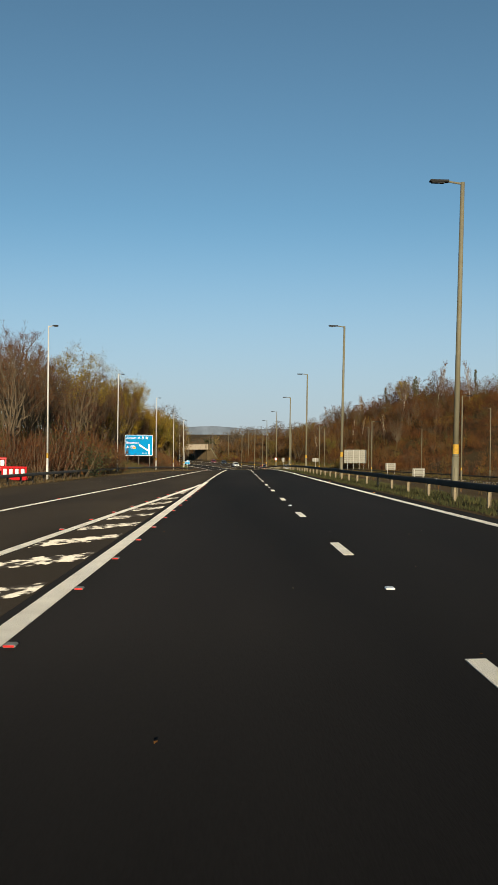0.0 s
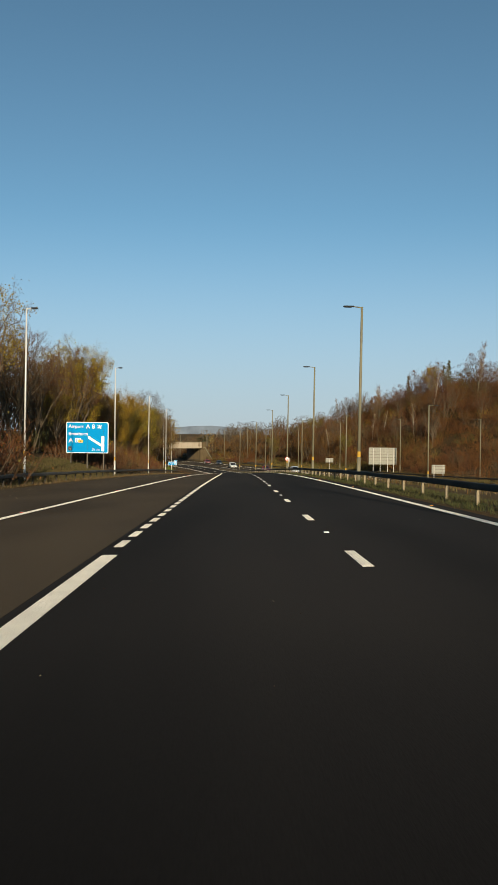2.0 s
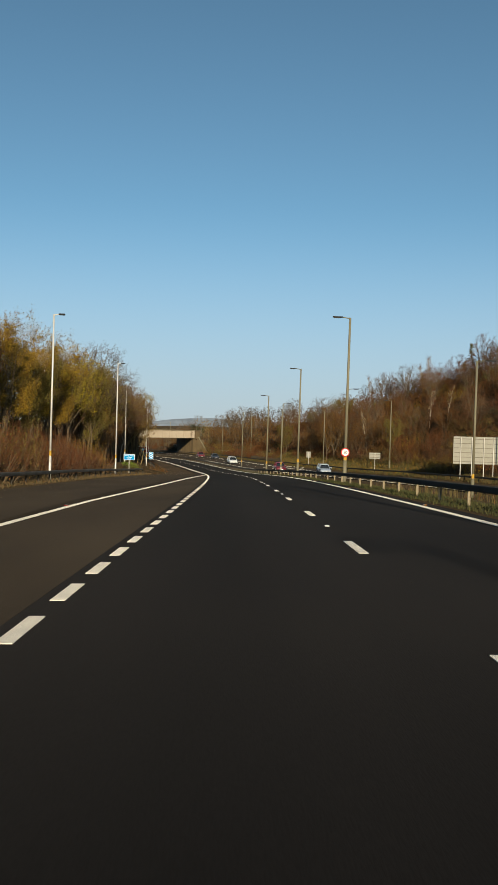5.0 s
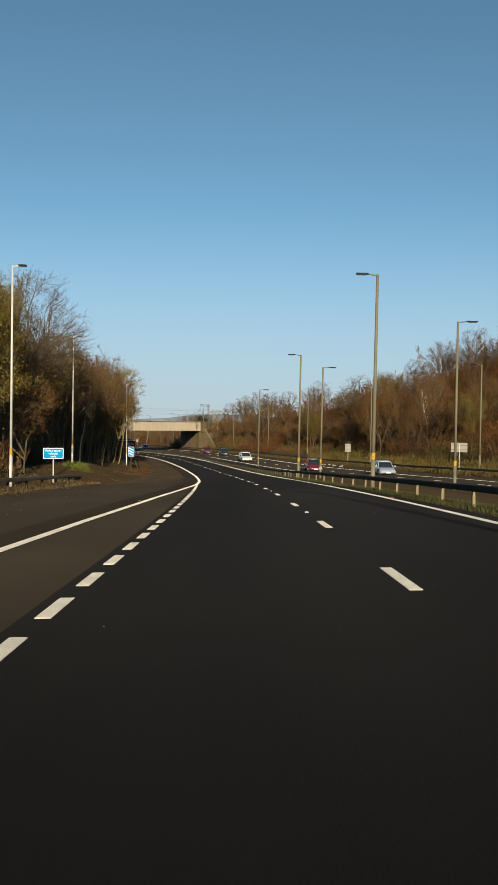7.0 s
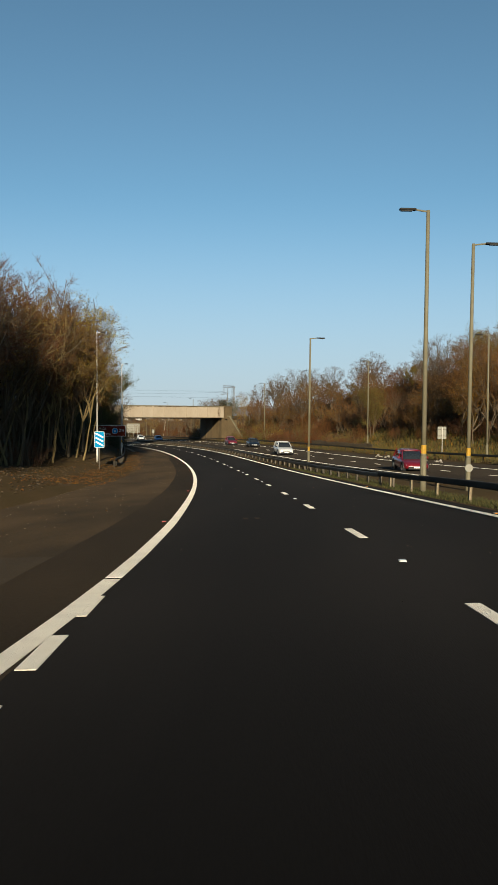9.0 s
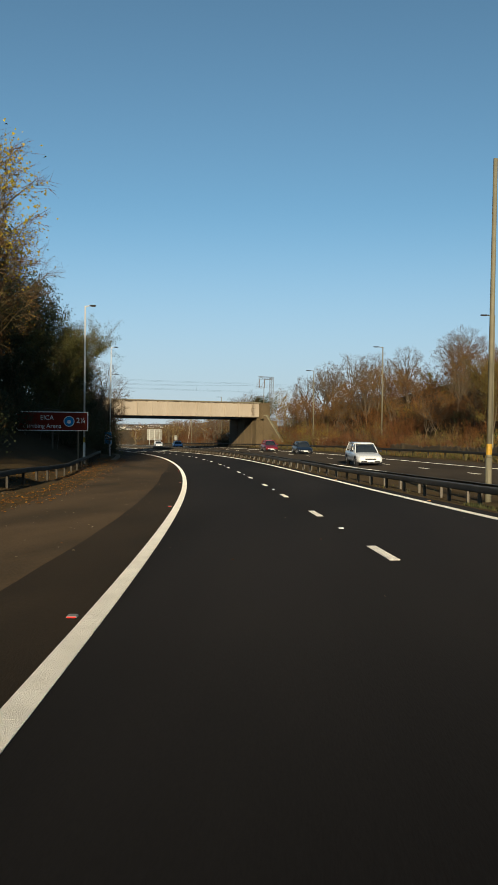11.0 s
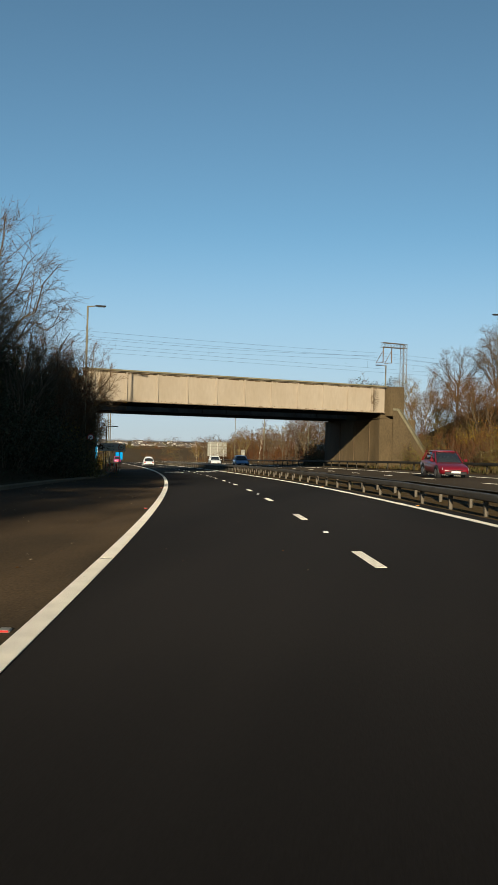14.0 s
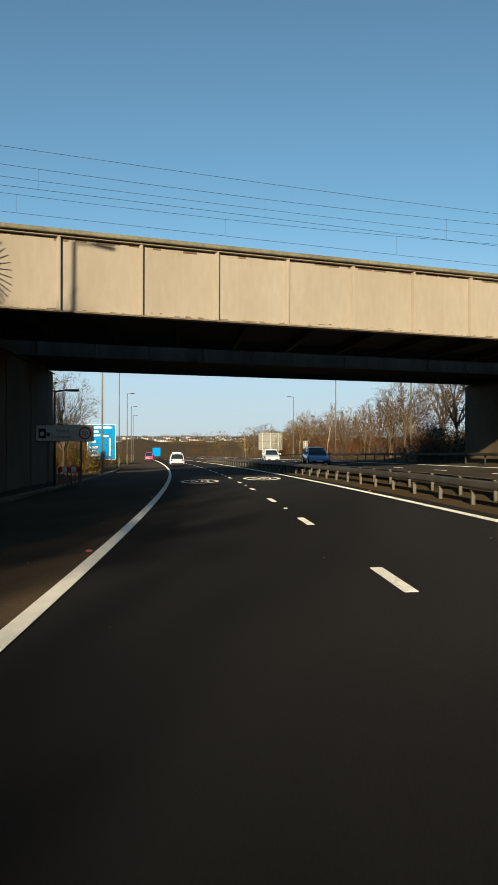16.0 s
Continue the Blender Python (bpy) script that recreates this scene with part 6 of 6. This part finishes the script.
# ---- painted limits on the carriageway past the bridge ----
for s, u in ((434.5, -1.95), (437.2, 1.65)):
    bm = bmesh.new()
    n = 28
    ring = []
    for rr in (1.0, 0.82):
        ring.append([bm.verts.new((0, 0, 0)) for i in range(n)])
        for i, q in enumerate(ring[-1]):
            a = 2 * math.pi * i / n
            ss, uu = s + 3.4 * rr * math.sin(a), u + 1.05 * rr * math.cos(a)
            x, y = plan(ss, uu)
            q.co = (x, y, road_z(ss, uu) + 0.008)
    for i in range(n):
        bm.faces.new((ring[0][i], ring[0][(i + 1) % n], ring[1][(i + 1) % n], ring[1][i]))
    bmesh.ops.recalc_face_normals(bm, faces=list(bm.faces))
    part("limit_roundel", bm, PAINT, road, "white painted speed roundel")
    cu = bpy.data.curves.new("words", "FONT")
    cu.body, cu.size, cu.align_x, cu.align_y = "50", 1.0, "CENTER", "CENTER"
    tmp = bpy.data.objects.new("words", cu)
    scene.collection.objects.link(tmp)
    bpy.context.view_layer.update()
    me = bpy.data.meshes.new_from_object(tmp.evaluated_get(bpy.context.evaluated_depsgraph_get()))
    bpy.data.objects.remove(tmp)
    for q in me.vertices:
        ss, uu = s + q.co.y * 4.6, u + q.co.x * 1.15
        x, y = plan(ss, uu)
        q.co = (x, y, road_z(ss, uu) + 0.009)
    me.materials.clear()
    me.materials.append(PAINT)
    part("limit_figures", me, None, road, "white painted figures 50")


# ---- plastic road-works barriers behind the rail ----
def works_barrier():
    t = thing("works_barrier", "red and white plastic road-works barrier behind the crash rail", "barrier", "road-works barriers")
    bm = bmesh.new()
    box(bm, -0.95, 0.95, -0.2, 0.2, 0.05, 0.22, 0.04)
    box(bm, -0.95, 0.95, -0.04, 0.04, 0.86, 1.0, 0.02)
    box(bm, -0.95, 0.95, -0.04, 0.04, 0.22, 0.36, 0.02)
    part("frame", bm, RED, t)
    for i in range(9):
        x = -0.88 + 0.22 * i
        part("slat", boxed(x - 0.05, x + 0.05, -0.03, 0.03, 0.36, 0.86, 0.01), RED, t)
    for x in (-0.66, -0.22, 0.22, 0.66):
        part("reflective_band", boxed(x - 0.13, x + 0.13, -0.05, -0.042, 0.42, 0.82), SIGN_WHITE, t, "white reflective band")
    for x in (-0.7, 0.7):
        part("foot", boxed(x - 0.1, x + 0.1, -0.35, 0.35, 0, 0.05, 0.01), BLACK, t)
    return t


wb = works_barrier()
for i, (s, u, a) in enumerate(((66, -17.1, -12), (67.2, -18.9, 8), (68.5, -20.7, -6))):
    x, y = plan(s, u)
    m = pose(x, y, land(s, u) - 0.02, 0, 0, a)
    if i:
        copy_thing(wb, m)
    else:
        wb.matrix_world = m
# red and white board under the bridge
t = sign_at("hazard_board", "low red and white striped hazard board beside the shoulder", "barrier", 429.6, -8.35, 8)
bar(t, SIGN_WHITE, -0.55, 0.55, 0.55, 0.8, -0.02, "board", "white board")
for i in range(3):
    bar(t, RED, -0.53 + 0.43 * i, -0.33 + 0.43 * i, 0.555, 0.795, -0.026, "stripe")
for i in range(6):
    bar(t, RED, -0.5 + 0.19 * i, -0.44 + 0.19 * i, -0.1, 0.55, -0.02, "slat")
for x in (-0.45, 0.45):
    leg(t, x, -0.4, 0.75, 0.03, 0.03)


# ---- vehicles ----
GLASS_DARK = material("tinted_car_glass", (0.02, 0.025, 0.03), 0.08, (0.03, 0.035, 0.04), 1, 10, 0.3, 0.0, gloss=0.6)
TYRE = material("tyre_rubber", (0.02, 0.02, 0.02), 0.85, None, 1, 30, 0.3, 0.1)
RIM = material("alloy_rim", (0.45, 0.45, 0.46), 0.35, None, 1, 20, 0.3, 0.0, metal=0.8)
TRIM = material("black_car_trim", (0.02, 0.02, 0.022), 0.5, None, 1, 20, 0.3, 0.0)
LENS = material("clear_headlight", (0.42, 0.44, 0.47), 0.1, None, 1, 20, 0.2, 0.0)
TAIL = material("red_tail_lamp", (0.45, 0.01, 0.01), 0.2, None, 1, 20, 0.2, 0.0)


def paintwork(name, c):
    return material(name, c, 0.3, tuple(q * 0.85 for q in c), 2, 30, 0.3, 0.0, coat=0.6, gloss=0.5)


def hull(sections, power, n=20):
    """A rounded shell through cross-sections along y: (y, low, high, half width)."""
    bm = bmesh.new()
    rings = []
    for y, zl, zh, w in sections:
        ring = []
        for i in range(n):
            a = 2 * math.pi * (i + 0.5) / n
            c, s = math.cos(a), math.sin(a)
            ring.append(bm.verts.new((w * math.copysign(abs(c) ** (2 / power), c), y, (zl + zh) / 2 + (zh - zl) / 2 * math.copysign(abs(s) ** (2 / power), s))))
        rings.append(ring)
    for a, b in zip(rings, rings[1:]):
        for i in range(n):
            bm.faces.new((a[i], b[i], b[(i + 1) % n], a[(i + 1) % n]))
    bm.faces.new(rings[0]), bm.faces.new(rings[-1][::-1])
    bmesh.ops.recalc_face_normals(bm, faces=list(bm.faces))
    return bm


def loft(sections):
    bm = bmesh.new()
    rings = []
    for y, zl, zh, w in sections:
        pts = [(-w * 0.9, zl), (-w, zl + 0.14), (-w * 1.0, (zl + zh) / 2), (-w * 0.97, zh - 0.10), (-w * 0.84, zh), (w * 0.84, zh), (w * 0.97, zh - 0.10), (w, (zl + zh) / 2), (w, zl + 0.14), (w * 0.9, zl)]
        rings.append([bm.verts.new((x, y, z)) for x, z in pts])
    n = len(rings[0])
    for a, b in zip(rings, rings[1:]):
        for i in range(n):
            bm.faces.new((a[i], b[i], b[(i + 1) % n], a[(i + 1) % n]))
    bm.faces.new(rings[0]), bm.faces.new(rings[-1][::-1])
    bmesh.ops.recalc_face_normals(bm, faces=list(bm.faces))
    return bm


def frustum(y0, y1, w0, z0, y2, y3, w1, z1, bevel=0.06):
    bm = bmesh.new()
    lo = [bm.verts.new(p) for p in ((-w0, y0, z0), (w0, y0, z0), (w0, y1, z0), (-w0, y1, z0))]
    hi = [bm.verts.new(p) for p in ((-w1, y2, z1), (w1, y2, z1), (w1, y3, z1), (-w1, y3, z1))]
    bm.faces.new(lo[::-1]), bm.faces.new(hi)
    for i in range(4):
        bm.faces.new((lo[i], lo[(i + 1) % 4], hi[(i + 1) % 4], hi[i]))
    if bevel:
        bmesh.ops.bevel(bm, geom=list(bm.edges), offset=bevel, segments=2, affect="EDGES")
    return bm


def car(name, label, colour, tall=1.5, long=4.4, wide=0.9, suv=False, beacon=False):
    t = thing(name, label, "car", "traffic")
    h = long / 2
    belt = tall * 0.62
    back = -h + (0.12 if suv else 0.3)
    part("body", hull([(-h, 0.46, belt - 0.2, wide * 0.78), (-h + 0.07, 0.32, belt - 0.08, wide * 0.92), (-h + 0.3, 0.24, belt, wide * 0.98), (-h * 0.5, 0.2, belt + 0.02, wide), (0, 0.19, belt, wide), (h * 0.42, 0.2, belt - 0.03, wide), (h * 0.7, 0.22, belt - 0.13, wide * 0.97), (h - 0.22, 0.25, belt - 0.24, wide * 0.9), (h - 0.05, 0.3, belt - 0.34, wide * 0.8), (h, 0.4, belt - 0.42, wide * 0.66)], 4.5), colour, t, soft=True)
    rear = back + (0.35 if suv else 0.6)
    part("cabin_glass", hull([(h * 0.46, belt - 0.2, belt - 0.03, wide * 0.80), (h * 0.27, belt - 0.2, belt + (tall - belt) * 0.55, wide * 0.81), (h * 0.08, belt - 0.2, tall - 0.05, wide * 0.80), (-h * 0.2, belt - 0.2, tall - 0.012, wide * 0.80), (rear, belt - 0.2, tall - 0.06, wide * 0.78), (back + 0.04, belt - 0.2, belt + 0.12, wide * 0.74)], 3.2), GLASS_DARK, t, "dark tinted glazing", soft=True)
    part("roof", hull([(h * 0.12, tall - 0.10, tall - 0.035, wide * 0.60), (0, tall - 0.12, tall - 0.005, wide * 0.67), (-h * 0.25, tall - 0.12, tall + 0.005, wide * 0.68), (rear + 0.1, tall - 0.13, tall - 0.03, wide * 0.66), (rear - 0.02, tall - 0.16, tall - 0.075, wide * 0.58)], 4.0), colour, t, soft=True)
    for x in (-1, 1):
        for (ya, yb) in ((h * 0.42, h * 0.08), (-0.1, -0.12), (back + 0.05, back + 0.4)):
            bm = bmesh.new()
            rod(bm, (x * wide * 0.865, ya, belt - 0.05), (x * wide * 0.69, yb, tall - 0.05), 0.045, 0.035, 5)
            part("pillar", bm, colour, t)
        for y in (-h * 0.6, h * 0.62):
            bm = bmesh.new()
            rod(bm, (x * (wide - 0.2), y, 0.33), (x * (wide + 0.01), y, 0.33), 0.33, 0.33, 20)
            wheel = part("tyre", bm, TYRE, t)
            bm = bmesh.new()
            rod(bm, (x * (wide - 0.1), y, 0.33), (x * (wide + 0.018), y, 0.33), 0.22, 0.2, 14)
            part("rim", bm, RIM, wheel)
            bm = bmesh.new()
            rod(bm, (x * (wide - 0.22), y, 0.36), (x * (wide + 0.004), y, 0.36), 0.40, 0.40, 20)
            part("wheel_arch", bm, TRIM, t)
        part("headlight", frustum(h - 0.34, h - 0.06, 0.17, belt - 0.44, h - 0.42, h - 0.16, 0.15, belt - 0.31, 0.02), LENS, t, "clear headlight").location.x = x * wide * 0.66
        part("tail_light", boxed(x * wide * 0.72 - 0.12, x * wide * 0.72 + 0.12, -h - 0.012, -h + 0.14, belt - 0.34, belt - 0.12, 0.02), TAIL, t, "red tail light")
        bm = boxed(x * (wide + 0.1) - 0.1, x * (wide + 0.1) + 0.1, h * 0.34, h * 0.34 + 0.1, belt - 0.02, belt + 0.13, 0.03)
        part("mirror", bm, colour if not suv else TRIM, t)
    part("grille", boxed(-wide * 0.42, wide * 0.42, h - 0.10, h + 0.006, 0.5, belt - 0.42, 0.01), TRIM, t, "black grille")
    part("front_bumper", boxed(-wide * 0.7, wide * 0.7, h - 0.12, h + 0.03, 0.26, 0.44, 0.03), TRIM, t)
    part("number_plate", boxed(-0.26, 0.26, h + 0.031, h + 0.038, 0.36, 0.47), SIGN_WHITE, t, "blank white plate")
    part("rear_plate", boxed(-0.26, 0.26, -h - 0.02, -h - 0.012, 0.62, 0.73), SIGN_YELLOW, t, "blank yellow plate")
    part("rear_bumper", boxed(-wide * 0.8, wide * 0.8, -h - 0.03, -h + 0.1, 0.28, 0.5, 0.03), TRIM, t)
    if beacon:
        part("roof_bar", boxed(-0.55, 0.55, -0.3, 0.0, tall + 0.02, tall + 0.16, 0.03), SIGN_WHITE, t, "white roof light bar")
    return t


def park(t, s, u, oncoming=False):
    x, y = plan(s, u)
    z = far_z(s, u) if oncoming else road_z(s, u)
    g = math.degrees(math.atan(float(np.interp(s, STEP, GRADE))))
    t.matrix_world = pose(x, y, z + 0.005, 0, 0, math.degrees(heading(s))) @ pose(0, 0, 0, g, 0, 180 if oncoming else 0)


WHITE_P, SILVER_P, BLUE_P, NAVY_P, RED_P = paintwork("white_paintwork", (0.75, 0.75, 0.74)), paintwork("silver_paintwork", (0.38, 0.44, 0.52)), paintwork("blue_paintwork", (0.10, 0.22, 0.42)), paintwork("navy_paintwork", (0.007, 0.010, 0.018)), paintwork("red_paintwork", (0.17, 0.006, 0.014))
park(car("car", "white estate car with a roof light bar in the near lane", WHITE_P, 1.62, 4.7, 0.92, True, True), 498, -2.4)
park(car("car", "silver-blue hatchback on the opposite carriageway", SILVER_P, 1.45, 4.2), 262, far_edge(262) + 6.1, True)
park(car("car", "dark red hatchback on the opposite carriageway", RED_P, 1.5, 4.2), 280, far_edge(280) + 2.4, True)
park(car("car", "white sport utility car with black roof glass", WHITE_P, 1.66, 4.8, 0.97, True), 331, far_edge(331) + 2.4, True)
park(car("car", "navy hatchback with its front to the bridge", NAVY_P, 1.46, 4.3), 370, far_edge(370) + 6.1, True)
park(car("car", "crimson hatchback beside the bridge abutment", RED_P, 1.55, 4.3), 389, far_edge(389) + 6.1, True)
park(car("car", "pale blue hatchback beyond the bridge", BLUE_P, 1.46, 4.2), 460, far_edge(460) + 2.4, True)
park(car("car", "white hatchback far beyond the bridge", WHITE_P, 1.48, 4.1), 491, far_edge(491) + 2.4, True)


def lorry():
    t = thing("lorry", "blue box lorry far ahead in the lane", "lorry", "traffic")
    part("box_body", boxed(-1.25, 1.25, -4.5, 2.2, 1.0, 3.8, 0.05), SIGN_BLUE, t, "blue box body")
    part("cab", loft([(2.3, 0.6, 2.9, 1.2), (3.2, 0.6, 2.9, 1.2), (3.9, 0.6, 2.3, 1.15), (4.1, 0.6, 1.5, 1.1)]), WHITE_P, t, "white cab")
    part("chassis", boxed(-1.0, 1.0, -4.3, 3.6, 0.6, 0.98), TRIM, t)
    part("rear_door", boxed(-1.15, 1.15, -4.53, -4.505, 1.1, 3.7), SIGN_BLUE, t, "blue rear door")
    for x in (-1, 1):
        for y in (-3.2, -2.1, 2.8):
            bm = bmesh.new()
            rod(bm, (x * 0.85, y, 0.5), (x * 1.2, y, 0.5), 0.5, 0.5, 18)
            part("tyre", bm, TYRE, t)
    return t


park(lorry(), 690, -1.85)
van = car("van", "pinkish red van far ahead on the shoulder", paintwork("pink_paintwork", (0.45, 0.05, 0.18)), 2.1, 5.0, 0.98, True)
van["category"] = "van"
park(van, 600, -5.6)

# ---- houses of the far town ----
WALL_PALE = material("pale_render", (0.62, 0.58, 0.52), 0.9, (0.5, 0.46, 0.4), 6, 2, 0.6, 0.0)
ROOF_GREY = material("slate_roof", (0.10, 0.095, 0.095), 0.85, (0.14, 0.11, 0.09), 5, 2, 0.6, 0.0)


def house(w, d, h):
    t = thing("house", "pale rendered house with a slate roof, far off", "house", "houses of the far town")
    part("wall", boxed(-w / 2, w / 2, -d / 2, d / 2, -1, h), WALL_PALE, t)
    bm = bmesh.new()
    a = [bm.verts.new(p) for p in ((-w / 2 - 0.3, -d / 2 - 0.3, h), (w / 2 + 0.3, -d / 2 - 0.3, h), (w / 2 + 0.3, d / 2 + 0.3, h), (-w / 2 - 0.3, d / 2 + 0.3, h), (-w / 2 - 0.3, 0, h + d * 0.36), (w / 2 + 0.3, 0, h + d * 0.36))]
    for q in ((0, 1, 5, 4), (2, 3, 4, 5), (1, 2, 5), (3, 0, 4), (3, 2, 1, 0)):
        bm.faces.new([a[i] for i in q])
    roof = part("roof", bm, ROOF_GREY, t)
    part("chimney", boxed(w * 0.3, w * 0.3 + 0.8, -0.4, 0.4, h + d * 0.2, h + d * 0.36 + 1.0), WALL_PALE, roof)
    for x in (-w * 0.3, 0, w * 0.3):
        for z in (0.9, 3.4):
            if z + 1.2 < h:
                part("window", boxed(x - 0.6, x + 0.6, -d / 2 - 0.03, -d / 2 + 0.02, z, z + 1.2), GLASS_DARK, t)
    return t


homes = [house(9, 8, 5.0), house(7, 7, 4.8), house(13, 8, 5.0), house(11, 8, 2.8)]
HD = random.Random(12)
for i in range(150):
    dist, ang = HD.uniform(1350, 2300), radians(HD.uniform(5, 24))
    x, y = -23 - dist * math.sin(ang), 383 + dist * math.cos(ang)
    s = 383 + dist
    z = -27.5 + 0.004 * (dist - 1350) + HD.uniform(-1.5, 1.5)
    m = pose(x, y, z, 0, 0, HD.uniform(-40, 40))
    if i < 4:
        homes[i].matrix_world = m
    else:
        copy_thing(homes[HD.randrange(4)], m)


# ---- low timber fence beside the wing wall ----
fence = thing("timber_fence", "low weathered timber rail fence between abutment and lamp column", "fence")
SPOTS = [(s, 23.2 - 0.05 * (s - 399)) for s in np.arange(399, 411.1, 2.0)]
for s, u in SPOTS:
    x, y = plan(s, u)
    o = part("post", boxed(-0.06, 0.06, -0.05, 0.05, -0.4, 1.05, 0.01), POST_WOOD, fence)
    o.matrix_world = pose(x, y, land(s, u), 0, 0, math.degrees(heading(s)))
for (s0, u0), (s1, u1) in zip(SPOTS, SPOTS[1:]):
    for z in (0.45, 0.88):
        a, b = Vector((*plan(s0, u0), land(s0, u0) + z)), Vector((*plan(s1, u1), land(s1, u1) + z))
        bm = bmesh.new()
        box(bm, -0.02, 0.02, -0.06, 0.06, -(b - a).length, 0, 0.005, look(a, b))
        part("rail", bm, POST_WOOD, fence)

# ---- short repair marks burnt into the lane ----
for u in (-1.95, -1.68):
    mark("repair_mark", [237.3, 237.75], u, u + 0.11, ASPHALT_OLD, road, label="small worn repair mark")

# ---- clearing work on the far shoulder ----
RUBBLE = material("pale_broken_concrete", (0.42, 0.39, 0.34), 0.9, (0.24, 0.21, 0.17), 0.5, 20, 0.8, 0.3)
LUMPS = random.Random(31)
for i in range(26):
    s = 296 + 22 * (i + LUMPS.random()) / 26
    u = far_side(s) - 0.9 + LUMPS.uniform(-0.5, 0.5)
    x, y = plan(s, u)
    k = LUMPS.uniform(0.07, 0.19)
    bm = bmesh.new()
    bmesh.ops.create_icosphere(bm, subdivisions=1, radius=k)
    for q in bm.verts:
        q.co = Vector((q.co.x * LUMPS.uniform(0.8, 1.5), q.co.y * LUMPS.uniform(0.8, 1.3), q.co.z * LUMPS.uniform(0.5, 0.9)))
    low = min(q.co.z for q in bm.verts)
    lump = thing("rubble_lump", "pale lump of broken concrete on the far shoulder", "rubble", "rubble on the shoulder", m=pose(x, y, far_z(s, u) - low - 0.03, 0, 0, LUMPS.uniform(0, 360)))
    part("stone", bm, RUBBLE, lump)
palisade = thing("palisade", "low dark timber palisade holding the foot of the bank", "fence")
PALE_WOOD = material("dark_weathered_timber", (0.10, 0.075, 0.045), 0.9, (0.05, 0.038, 0.024), 0.6, 25, 0.8, 0.2, stretch=(3, 3, 0.6))
for i in range(110):
    s = 332 + 0.27 * i
    u = far_side(s) + 3.2
    x, y = plan(s, u)
    o = part("stake", boxed(-0.12, 0.12, -0.04, 0.04, -0.3, 0.95 + LUMPS.uniform(-0.1, 0.1), 0.015), PALE_WOOD, palisade)
    o.matrix_world = pose(x, y, land(s, u), 0, LUMPS.gauss(0, 1.5), math.degrees(heading(s)) + 90 + LUMPS.gauss(0, 4))
